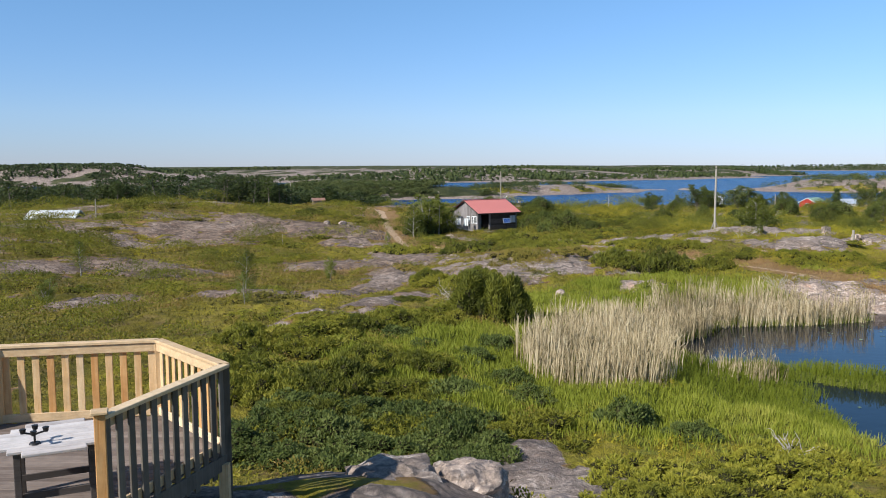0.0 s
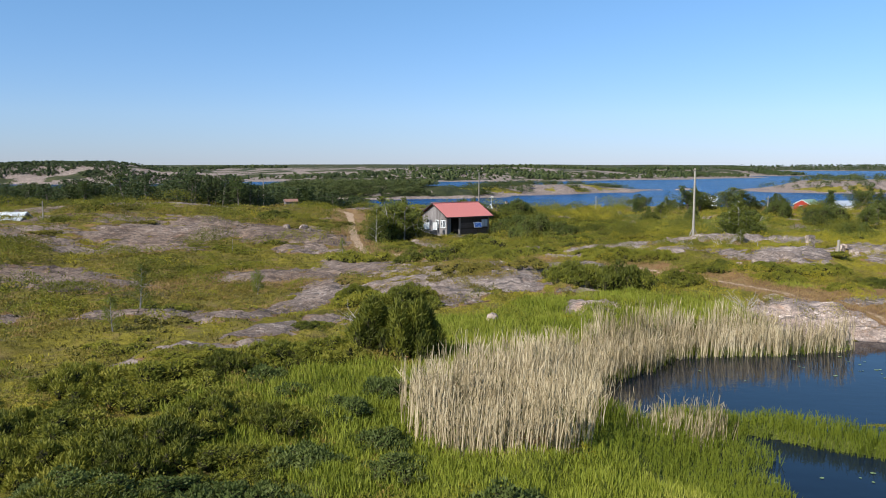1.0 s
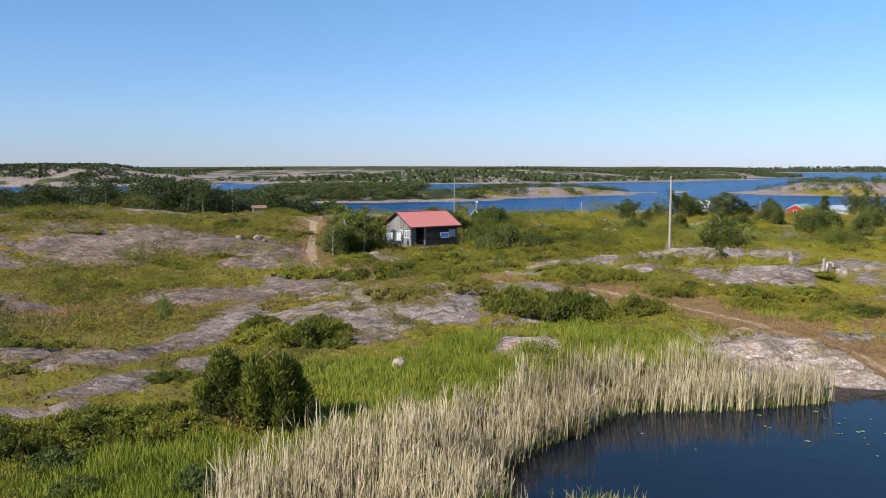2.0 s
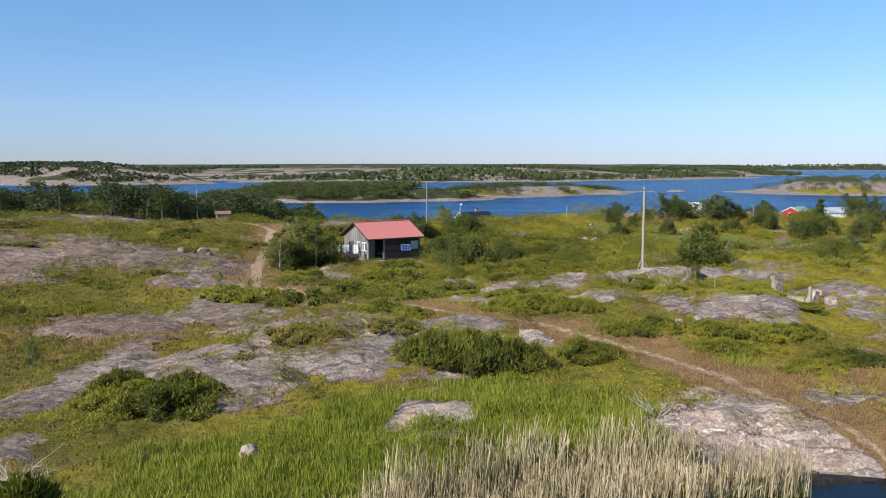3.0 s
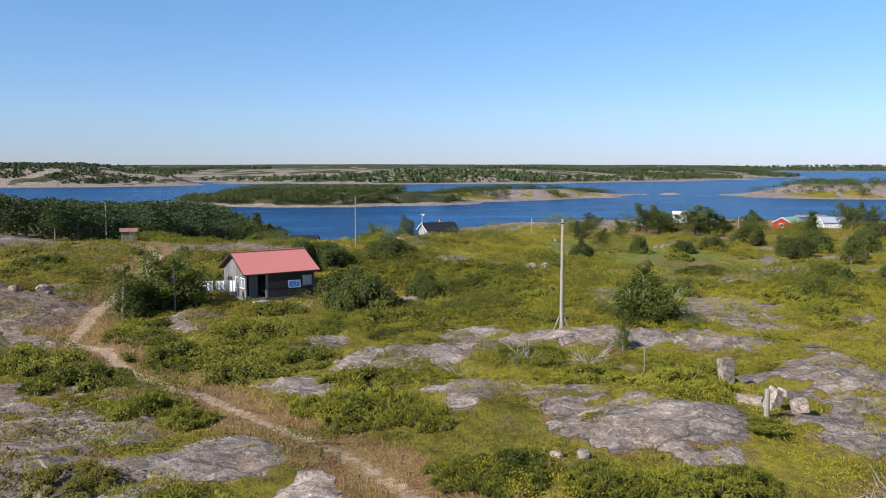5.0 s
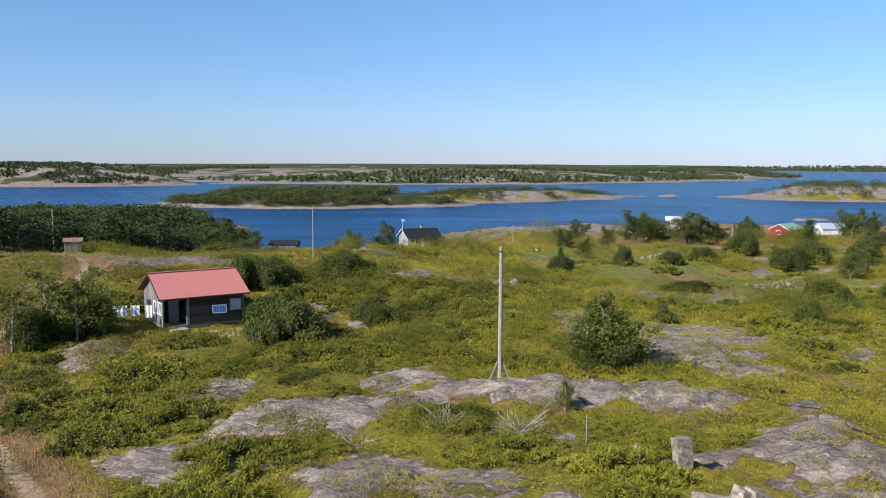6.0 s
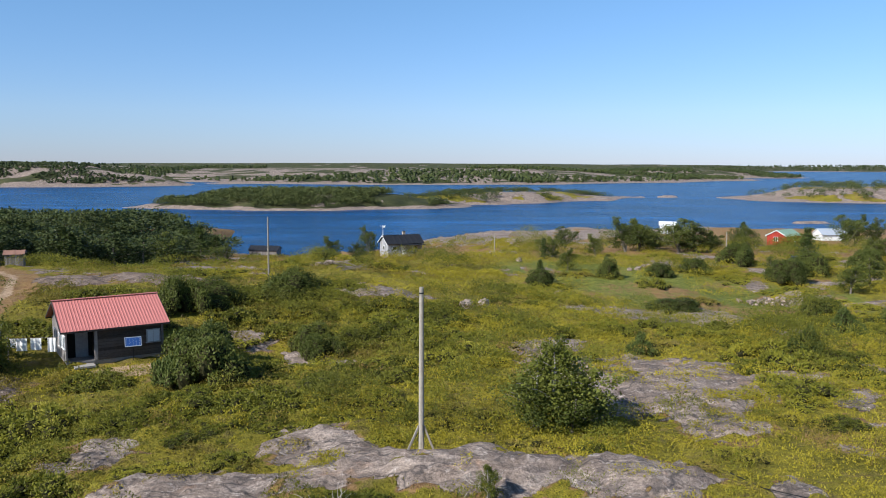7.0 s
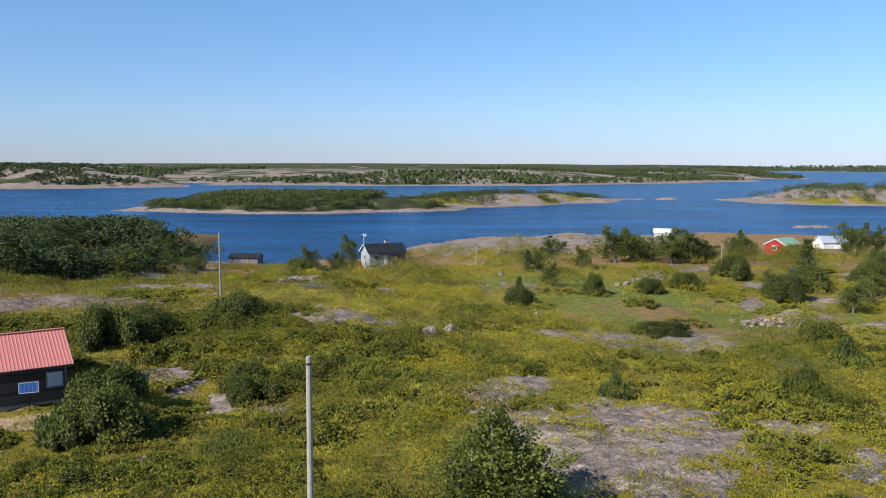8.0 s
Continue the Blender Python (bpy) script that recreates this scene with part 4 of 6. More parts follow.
SIZES = {}
KINDS = {
    "J": (JUNIPERS, JUNIPERS_LOW, "spreading dark green juniper bush on the heath", "junipers"),
    "Y": (YELLOWS, YELLOWS_LOW, "low yellow-green juniper mat on the heath", "yellow junipers"),
    "U": (UPRIGHTS, UPRIGHTS, "tall dense juniper bush with a dark shaded side", "junipers"),
    "B": (TALL_BROADS, TALL_FAR, "tall round bush with dense green leaves", "tall leafy bushes"),
    "W": (WILLOWS, WILLOWS, "grey-green willow bush in rough grass", "willow bushes"),
    "H": (LOWS, LOWS_LOW, "low brown-green heather shrub", "heather shrubs"),
}
LJ, LY = KINDS["J"][2], KINDS["Y"][2]
PLACED = []


def shrub(kind, x, y, wide, high):
    """One bush, by the width and height that it has."""
    near, far, label, group = KINDS[kind]
    meshes = near if y < 76 else far
    me = meshes[int(x * 7 + y * 3) % len(meshes)]
    if me.name not in SIZES:
        SIZES[me.name] = girth(me)
    w, h = SIZES[me.name]
    ob = new(me.name.split(".")[0], me)
    ob.matrix_basis = pose(x, y, gz(x, y) - 0.08 * high, 0, 0, (x * 37 + y * 91) % 360) @ Matrix.Diagonal((wide / w, wide / w, 1.08 * high / h, 1))
    PLACED.append((x, y, wide / 2))
    return tagged(ob, label, "bush", group)


shrub("W", -4.8, 20.4, 2, 0.45)
shrub("W", -3.5, 19.6, 2, 0.45)
shrub("W", -2.2, 19, 1.9, 0.4)
shrub("W", -0.8, 18.6, 1.9, 0.4)
shrub("W", 0.7, 19.2, 1.9, 0.4)
shrub("W", -1.6, 20.2, 2, 0.45)
shrub("W", 1.4, 20.4, 1.8, 0.4)
shrub("W", -5.6, 21.8, 2, 0.5)
shrub("W", -4.2, 24.4, 2.2, 0.5)
shrub("W", -2.9, 23.9, 2.2, 0.5)
shrub("W", -1.9, 24.6, 2.2, 0.5)
shrub("W", -0.6, 24.2, 2, 0.5)
shrub("W", 1, 23.6, 2, 0.5)
shrub("W", -2.2, 22.9, 2, 0.45)
shrub("W", -4.4, 22.8, 2, 0.5)
shrub("W", 0, 21.6, 2, 0.45)
shrub("W", 1.6, 21.4, 1.8, 0.45)
shrub("J", -6.8, 25.8, 2.6, 0.7)
shrub("J", -5, 25.6, 2.8, 0.75)
shrub("J", -3.4, 26, 2.6, 0.7)
shrub("J", -7.2, 27.8, 2.6, 0.7)
shrub("J", -2.2, 30.4, 2.4, 0.6)
shrub("J", -0.4, 29, 2.2, 0.5)
shrub("W", 2.6, 28.4, 1.8, 0.5)
shrub("W", 0.8, 26.8, 2, 0.5)
shrub("W", 3.2, 26.6, 1.8, 0.45)
shrub("W", 2.4, 32.4, 1.6, 0.5)
shrub("W", -1.6, 33.2, 1.6, 0.45)
shrub("J", -7, 31.6, 2.6, 0.7)
shrub("J", -3.2, 33.8, 2.2, 0.6)
shrub("Y", 4.3, 16.6, 2.2, 0.32)
shrub("Y", 6, 17.2, 2.7, 0.38)
shrub("Y", 8.6, 17.5, 2.7, 0.38)
shrub("Y", 5, 18.6, 2.9, 0.42)
shrub("Y", 6.6, 19.2, 2.9, 0.42)
shrub("Y", 8.3, 19.8, 3.1, 0.45)
shrub("W", -0.6, 20.6, 1.6, 0.5)
shrub("Y", 9.6, 21, 2.9, 0.42)
shrub("W", -2.6, 21.6, 1.8, 0.58)
shrub("W", -3.4, 22.2, 1.9, 0.5)
shrub("W", 0.6, 22.4, 1.8, 0.58)
shrub("W", 7.2, 22.6, 1.5, 0.42)
shrub("J", -1.4, 22.6, 2.7, 0.48)
shrub("Y", 1.7, 22.8, 1.6, 0.27)
shrub("W", -1.2, 23, 2, 0.58)
shrub("J", -3.4, 23.2, 2.9, 0.52)
shrub("Y", 3.2, 23.4, 3.8, 0.54)
shrub("W", 5.7, 24.1, 2.2, 0.78)
shrub("W", 0.4, 24.5, 1.6, 0.5)
shrub("J", -1.2, 26.7, 2.8, 0.5)
shrub("J", -3.1, 27.3, 3.1, 0.76)
shrub("J", -5.7, 27.7, 3.4, 0.6)
shrub("J", -2.3, 28.7, 2.4, 0.67)
shrub("J", -6.6, 29.3, 2.3, 0.41)
shrub("W", 1.4, 30.2, 2, 0.43)
shrub("J", -5.2, 30.9, 3, 0.54)
shrub("W", -0.4, 31.7, 1.3, 0.29)
shrub("J", -4.9, 32.5, 3.9, 0.69)
shrub("J", -1.7, 35.4, 3.1, 0.58)
shrub("W", 7.8, 36, 1.2, 0.43)
shrub("J", -0.1, 36.2, 3.1, 0.63)
shrub("U", 3.1, 37.3, 2.3, 2.1)
shrub("U", 1.7, 37.7, 2.2, 1.8)
shrub("J", 2.1, 49.5, 3.9, 1)
shrub("J", 2.5, 51.1, 2.6, 0.79)
shrub("Y", -0.1, 51.4, 3.5, 0.5)
shrub("J", -0.5, 52.3, 2.5, 0.87)
shrub("J", 14.8, 54.8, 3.8, 1.3)
shrub("J", 12.1, 55.4, 3.6, 1.1)
shrub("Y", 28.6, 55.5, 2.9, 0.42)
shrub("J", 16.1, 56.6, 2.3, 0.7)
shrub("J", 19.2, 57.6, 3.0, 0.8)
shrub("J", 13.6, 58.7, 4.5, 0.8)
shrub("Y", 25.8, 58.8, 3.2, 0.55)
shrub("H", 5.7, 59.4, 3.8, 0.67)
shrub("H", 10, 60.8, 2.8, 0.5)
shrub("Y", 29, 61.6, 3.2, 0.55)
shrub("J", 23.3, 61.7, 2.4, 0.5)
shrub("J", 26.4, 61.7, 2.8, 0.55)
shrub("J", 30.9, 62.0, 2.2, 0.5)
shrub("J", 23.8, 62.9, 3.1, 0.56)
shrub("Y", 20.4, 67.8, 3.0, 0.65)
shrub("Y", 18.4, 69.4, 4.4, 0.75)
shrub("Y", 15.9, 71.0, 2.8, 0.6)
shrub("J", 10.6, 70, 2.4, 0.43)
shrub("J", 8.2, 71.2, 3.8, 0.9)
shrub("Y", 32.1, 72.6, 4.4, 0.63)
shrub("Y", 17.9, 75.2, 4.8, 0.69)
shrub("Y", 28.8, 75.3, 3.8, 0.55)
shrub("J", 2.4, 78.2, 5.0, 1.1)
shrub("J", 10.6, 79.4, 4.2, 0.9)
shrub("J", 13.4, 82.7, 4.9, 0.88)
shrub("Y", 9.2, 84.3, 5.2, 0.75)
shrub("Y", -4, 85.2, 6.1, 0.87)
shrub("J", 4.8, 85.8, 5.3, 0.95)
shrub("Y", 9.1, 87.5, 4.9, 0.7)
shrub("J", 8.6, 92.2, 6, 1.1)
shrub("Y", 7.2, 93.5, 4.8, 0.7)
shrub("Y", 25.6, 95.3, 4, 0.57)
shrub("Y", 21.5, 95.4, 4.1, 0.59)
shrub("J", 16.1, 95.5, 4.7, 0.84)
shrub("J", 19, 95.9, 4.6, 0.82)
shrub("J", 13.8, 96.5, 3.6, 0.65)
shrub("J", 22.2, 98.6, 4.4, 0.79)
shrub("Y", 50.5, 100.1, 6.1, 0.87)
shrub("B", -2.6, 100.6, 4, 2.3)
shrub("B", 15.1, 101.1, 4.7, 2.9)
shrub("W", 13.1, 101.4, 3.2, 1.5)
shrub("B", -0.6, 103.4, 3.6, 2.2)
shrub("W", 14, 104.5, 4.2, 1.9)
shrub("Y", 31, 107.4, 5.5, 0.79)
shrub("B", 12.6, 108, 4.4, 2.7)
shrub("Y", 38.5, 108.2, 3.4, 0.49)
shrub("J", 58.3, 110, 4.8, 0.86)
shrub("B", 20.5, 110.8, 3.2, 1.6)
shrub("Y", 53.3, 111, 7.5, 1.1)
shrub("W", 44.3, 112.9, 2.3, 1.6)
shrub("B", 19.3, 113.9, 3.4, 2.1)
shrub("J", 31.2, 114.6, 4.7, 0.84)
shrub("J", 27.5, 114.8, 3.5, 1.1)
shrub("J", 22.3, 115.5, 4.8, 0.87)
shrub("W", 58, 115.9, 2.6, 1.9)
shrub("J", 25, 117.2, 5.2, 0.92)
shrub("J", 54.2, 118.6, 5.3, 0.95)
shrub("J", 36, 119, 4.7, 0.84)
shrub("B", 7.6, 119.8, 4, 3)
shrub("J", 24.9, 119.8, 5.1, 0.92)
shrub("J", 37.7, 120.7, 5.2, 0.93)
shrub("J", 39.5, 121, 4.9, 0.88)
shrub("J", 29.1, 121.7, 5.3, 0.94)
shrub("J", 34.8, 123.1, 4.9, 1.1)
shrub("B", 8.9, 123.2, 5.4, 2.3)
shrub("Y", 53.1, 123.2, 5.6, 0.8)
shrub("J", 44.2, 123.5, 6, 1.1)
shrub("J", 10.1, 126.2, 6.4, 1.1)
shrub("W", 66.3, 126.3, 3.6, 2.3)
shrub("J", 49.4, 126.4, 6.3, 1.1)
shrub("B", 72.5, 128, 5, 2.7)
shrub("B", 14.8, 128.4, 5.4, 2.7)
shrub("B", 15.3, 129.6, 6.1, 2.3)
shrub("J", 61.3, 131.5, 6.5, 1.2)
shrub("B", 17, 131.5, 3.4, 1.6)
shrub("J", 18.6, 135.8, 5.3, 0.95)
shrub("B", 70, 139, 5, 2.3)
shrub("B", 55.1, 142.4, 6.4, 1.4)
shrub("B", 41.7, 155.5, 4.2, 2)
shrub("J", 56.3, 157.5, 4.7, 1.3)
shrub("B", 51.8, 163.4, 2.9, 2.7)
shrub("B", 77, 165, 6, 3.1)
shrub("B", 60, 168, 4, 1.8)
shrub("B", 66, 171, 4.5, 2.2)
shrub("B", 83, 172, 6.5, 3.4)
shrub("B", 94, 178, 6, 3.1)
shrub("B", 76, 182, 6, 3.2)
shrub("B", 10.4, 209, 5, 2.7)
shrub("B", 5.2, 211, 6, 3.6)


# bushes that fill the heath
def away(x, y):
    """Rough viewing distance from the way across the heath, over the plan."""
    return np.maximum(np.maximum(20, (0.55 * y - x) / 1.09), y - 60)


def spots(n, x0, x1, y0, y1, dens, seed):
    r = np.random.default_rng(seed)
    x, y = r.uniform(x0, x1, n), r.uniform(y0, y1, n)
    keep = r.uniform(size=n) < dens(x, y)
    return x[keep], y[keep]


def heath_free(x, y):
    r, _ = rockness(x, y)
    keep = (1 - r) * smooth(0.8, 2.0, off_path(x, y)) * (pond(x, y) < -0.25) * (1 - reed_zone(x, y)) * (1 - sedge_zone(x, y))
    keep = keep * (oval(x, y, 5.7, 109.0, 5.6, 5.0, 33) < 0) * (oval(x, y, -5, 9.6, 3.6, 4) < 0)
    return keep * (np.abs(x) < 0.6 * y + 6) * smooth(6, 20, shore_y(x) - y)


def scrub(x, y):
    """Where bushes grow thick."""
    z = 0.9 * hump(x, y, 18, 112, 18, 14) + 0.6 * hump(x, y, 14, 93, 14, 6) + 0.6 * hump(x, y, 60, 125, 14, 12) + 0.5 * hump(x, y, 33, 125, 16, 10) + 0.35 * hump(x, y, -14, 84, 12, 10)
    return np.clip(0.14 + z + 1.9 * fbm(x / 9, y / 9, 71, 3), 0, 1)


def clear_of_named(x, y):
    k = np.ones(len(x), bool)
    for cx, cy, rad in [(0.3, 12.6, 2.2), (34.5, 71.5, 3.0), (28.4, 85.5, 2.0)] + [(px, py, 0.5 * pr) for px, py, pr in PLACED]:
        k &= np.hypot(x - cx, y - cy) > rad
    return k


bx, by = spots(9000, -60, 105, 16, 215, lambda x, y: heath_free(x, y) * scrub(x, y) * 0.36, 81)
ok = clear_of_named(bx, by)
bx, by = bx[ok], by[ok]
order = np.argsort(away(bx, by) * np.random.default_rng(83).uniform(0.3, 1.7, len(bx)))[:1400]
pick_noise = fbm(bx / 6, by / 6, 77, 3)
cnt = {"j": 0, "y": 0, "l": 0, "b": 0}
for q, i in enumerate(order):
    x, y = float(bx[i]), float(by[i])
    h, s = pick_noise[i], (0.55 + 0.55 * ((x * 7.3 + y * 3.1) % 1)) * (1 + 0.75 * float(smooth(78, 120, y)))
    thick = scrub(np.array([x]), np.array([y]))[0]
    if y > 95 and thick > 0.55 and q % 2 == 0 and cnt["b"] < 60:
        cnt["b"] += 1
        set_bush(BROADS_LOW, q, x, y, s * 1.1, 0.8, label="spreading olive green leafy bush", group="leafy bushes")
    elif h + 0.10 * float(smooth(5, 35, x)) > 0.07 and cnt["y"] < 100:
        cnt["y"] += 1
        set_bush(YELLOWS if away(x, y) < 24 else YELLOWS_LOW, q, x, y, s * 1.3, 0.55, label=LY, group="yellow junipers")
    elif h > -0.15 and cnt["j"] < 60:
        cnt["j"] += 1
        set_bush(JUNIPERS if away(x, y) < 24 else JUNIPERS_LOW, q, x, y, s * 1.15, 0.65, label=LJ, group="junipers")
    elif cnt["l"] < 80:
        cnt["l"] += 1
        set_bush(LOWS if away(x, y) < 24 else LOWS_LOW, q, x, y, s * 1.2, 0.6, label="low brown-green heather shrub", group="heather shrubs")

# trees one can pick out
LB = "slim birch tree with light green leaves"
for i, (x, y, h, w) in enumerate([(-2.0, 102.0, 5.6, 1.15), (-3.4, 98.8, 4.4, 1.0), (-0.4, 101.8, 4.8, 1.2), (1.0, 103.0, 3.6, 1.1), (-1.2, 105.5, 5.0, 1.1), (34.7, 91.0, 5.0, 1.05), (35.9, 91.6, 4.2, 1.25), (33.8, 91.5, 3.8, 1.25), (35.0, 91.8, 4.4, 1.1), (31.0, 80.0, 1.6, 0.8),
                                   (-11.2, 47.8, 2.6, 0.8), (-9.2, 39.4, 1.7, 0.8), (-21.0, 44.2, 1.8, 0.9), (-5.6, 85.4, 2.2, 0.6), (-27.4, 62.5, 3.0, 0.9), (-8.0, 60.0, 1.9, 0.7)]):
    set_tree("birch_tree", BIRCHES, i, x, y, h, w, LB if h > 3 else "young birch sapling on the open heath", "birches")
for i, (x, y, h, w) in enumerate([(-19, 214, 7.6, 1.3), (-23.5, 218, 6.2, 1.4), (-17.2, 219, 5.2, 1.4), (88.5, 185, 6.4, 1.2), (45.4, 182, 3.8, 1.0), (41.6, 156, 3.4, 1.0), (93, 226, 6.0, 1.0)]):
    set_tree("spruce_tree", SPRUCES, i, x, y, h, w, "dark green spruce tree with a ragged top", "spruces")
for i, (x, y, h, w) in enumerate([(6.7, 217, 6.0, 1.1), (11.5, 219, 4.5, 1.2), (13.4, 214, 4.0, 1.2), (-13.2, 176, 6.0, 1.3), (-15.8, 178, 5.2, 1.4), (-12, 205, 4.5, 1.3), (62.5, 201, 6.8, 1.4), (65.5, 203, 6.4, 1.5), (72.5, 202, 6.8, 1.5), (76, 203, 6.4, 1.5), (79.5, 205, 4.4, 1.6), (69, 207, 4.6, 1.6),
                                   (90, 214, 5.5, 1.1), (90.5, 222, 4.6, 1.3), (112, 220, 7.4, 1.0), (115, 222, 7, 1.0), (120, 224, 6, 1.1), (104, 190, 4.5, 1.4), (108, 187, 4.2, 1.5), (101, 188, 4.0, 1.4), (78, 172, 3.2, 1.4), (86, 160, 4.5, 1.3), (81, 155, 4.0, 1.4), (90, 148, 5.0, 1.3), (76, 130, 4.5, 1.3),
                                   (13, 226, 7.5, 0.8), (47, 185, 4, 1.3), (55, 190, 4, 1.3), (47, 168, 3.5, 1.2), (52, 205, 4.5, 1.3), (33.9, 90.9, 2.6, 1.7), (35.6, 90.8, 2.7, 1.7), (36.5, 91.3, 2.3, 1.7)]):
    set_tree("rowan_tree", ROWANS, i, x, y, h, w, "bushy broad-leaved tree among rocks", "broad-leaved trees")

# the wood on the shore to the west
fx, fy = spots(2300, -150, -10, 130, 335, lambda x, y: smooth(-13, -19, x + 0.10 * (y - 175)) * (1 - hump(x, y, -20, 222, 6, 10) > 0.5) * smooth(3, 8, shore_y(x) - y) * (np.abs(x) < 0.57 * y + 4) * (0.15 + 0.85 * (fbm(x / 16, y / 16, 91, 3) > -0.10)) * smooth(142, 156, y + 0.15 * np.minimum(0, x + 30)) * ((x < -28) | (y > 164)), 92)
def wood_height(x, y):
    return float(3.5 + 1.2 * smooth(180, 160, y) + 1.8 * ((x * 3.7 + y * 1.9) % 1) + 0.8 * smooth(200, 255, y))


near_first = np.argsort(fy + 0.4 * np.abs(fx))[:640]
for i, j in enumerate(near_first[:290]):
    x, y = float(fx[j]), float(fy[j])
    h = wood_height(x, y)
    if i % 6 == 0:
        set_tree("pine_tree", PINES, i, x, y, h, 1.1, "dark pine tree in the shore wood", "shore wood pines")
    else:
        set_tree("alder_tree", ALDERS, i, x, y, h, 1.65, "dark green alder tree in the shore wood", "shore wood")

# ---- islands ----
def far_tree(seed, n=4):
    """A tree far off: a heap of rough leaf clumps with an uneven outline, 1 unit high."""
    r = np.random.default_rng(seed)
    pieces = []
    fine = 2 if n > 3 else 1
    for i in range(n):
        c = (r.normal() * 0.24, r.normal() * 0.24, 0.25 + 0.6 * (i + r.uniform()) / n)
        rad = np.array([r.uniform(0.20, 0.34), r.uniform(0.20, 0.34), r.uniform(0.16, 0.28)])
        v, f = cube_ball(c, rad, r, fine)
        same = np.round((v - np.array(c)) / rad, 3)
        jag = 1 + 0.55 * np.sin(same @ np.array([12.9, 7.3, 5.1]) * 9.7 + seed + i) * np.sin(same @ np.array([3.3, 11.7, 8.9]) * 5.3)
        pieces.append((np.array(c) + (v - np.array(c)) * jag[:, None], f, 0))
    V, F, _ = join(pieces)
    return V, F


def leafy_tree(seed, n, long, wide):
    """A tree at middle distance: many small leaf sprays over a heap of boughs, 1 unit high."""
    r = np.random.default_rng(seed)
    bl = [(r.normal() * 0.24, r.normal() * 0.24, 0.30 + 0.5 * r.uniform(), r.uniform(0.18, 0.32), r.uniform(0.18, 0.32), r.uniform(0.14, 0.26)) for _ in range(8)]
    p, d = on_blobs(bl, n, r, -0.6, (0.6, 1.1))
    return blades(p, unit(d * 0.5 + r.normal(size=d.shape) * 0.6), long * r.uniform(0.7, 1.4, len(p)), wide, r, d)


FAR_TREES = [leafy_tree(500 + i, 110, 0.135, 0.05) for i in range(6)]
SHORE_TREES = [leafy_tree(520 + i, 300, 0.095, 0.034) for i in range(6)]
FAR_LOW = [far_tree(510 + i, 3) for i in range(6)]


def far_wood(name, place, rx, ry, n, size, seed, label, clump=0.0, keep_o=0.24, trees=None, back=1.0):
    r = np.random.default_rng(seed)
    u, v = r.uniform(-rx, rx, n), r.uniform(-ry, ry * back, n)
    x, y, z, o = place(u, v)
    k = (o > keep_o) & (fbm(x / (0.5 * ry + 20), y / (0.5 * ry + 20), seed + 2, 3) > clump)
    pieces = []
    for i, (px, py, pz) in enumerate(zip(x[k], y[k], z[k])):
        tv, tf = (trees or FAR_TREES)[i % 6]
        s = size * r.uniform(0.55, 1.25)
        a = r.uniform(0, 6.28)
        rot = np.array([[math.cos(a), -math.sin(a), 0], [math.sin(a), math.cos(a), 0], [0, 0, 1]])
        pieces.append((tv @ rot.T * np.array([s * 1.35, s * 1.35, s]) + np.array([px, py, pz - 0.1 * s]), tf, 0))
    if pieces:
        V, F, _ = join(pieces)
        tagged(new(name, mesh_np(name, V, F, [M_FARLEAF])), label, "far trees", kind="stuff")


pieces = []
r = np.random.default_rng(530)
for i, j in enumerate(near_first[290:]):
    x, y = float(fx[j]), float(fy[j])
    h, a = wood_height(x, y), r.uniform(0, 6.28)
    tv, tf = SHORE_TREES[i % 6]
    rot = np.array([[math.cos(a), -math.sin(a), 0], [math.sin(a), math.cos(a), 0], [0, 0, 1]])
    pieces.append((tv @ rot.T * np.array([h * 1.35, h * 1.35, h]) + np.array([x, y, gz(x, y) - 0.1 * h]), tf, 0))
V, F, _ = join(pieces)
tagged(new("shore_wood", mesh_np("shore_wood", V, F, [M_FARLEAF])), "dense dark green alder wood along the shore", "wood", kind="stuff")
W = "far off low wood of pines and alders"
a = island("island_wooded", -42, 505, 102, 50, 10, 6.5, 601, 150, "wooded island with a pale rocky shore", 0.36, M_FARWOOD)
far_wood("island_wood", a, 100, 48, 2300, 4.0, 611, W, -0.2)
a = island("island_bare", 70, 572, 122, 36, 32, 5.5, 602, 170, "long low granite island with scrub", 0.55)
far_wood("island_scrub", a, 115, 32, 700, 3.4, 612, W, -0.05)
a = island("island_east", 330, 625, 128, 78, 8, 8, 603, 150, "low granite island with scrub", 0.6)
far_wood("island_east_scrub", a, 120, 70, 420, 4.6, 613, W, 0.02)
island("skerry", 188, 636, 11, 5, 10, 1.3, 604, 40, "small bare skerry", 1.0)
island("skerry_near", 178, 384, 13, 2.6, 0, 0.9, 605, 50, "small bare skerry washed by waves", 1.0)
a = island("coast_west_hill", -470, 960, 230, 130, -20, 20, 606, 150, "high rocky coast with pines on top", 0.64, M_FARWOOD)
far_wood("coast_west_wood", a, 225, 125, 6500, 3.4, 616, W, -0.12, 0.14, FAR_LOW, 0.6)
a = island("coast_north", -60, 1420, 560, 470, 0, 14, 607, 190, "far wooded coast with granite shores", 0.56, M_FARWOOD)
far_wood("coast_north_wood", a, 540, 450, 9000, 5.5, 617, W, -0.09, 0.10, FAR_LOW, 0.6)
a = island("coast_north_west", -760, 1500, 420, 380, 0, 17, 608, 140, "far wooded coast", 0.5, M_FARWOOD)
far_wood("coast_north_west_wood", a, 400, 360, 3000, 6, 618, W, -0.09, 0.10, FAR_LOW, 0.5)
a = island("coast_north_east", 470, 1600, 290, 230, 30, 12, 609, 150, "far low coast with pale shores", 0.58, M_FARWOOD)
far_wood("coast_north_east_wood", a, 280, 220, 3000, 5.5, 619, W, -0.07, 0.10, FAR_LOW, 0.3)
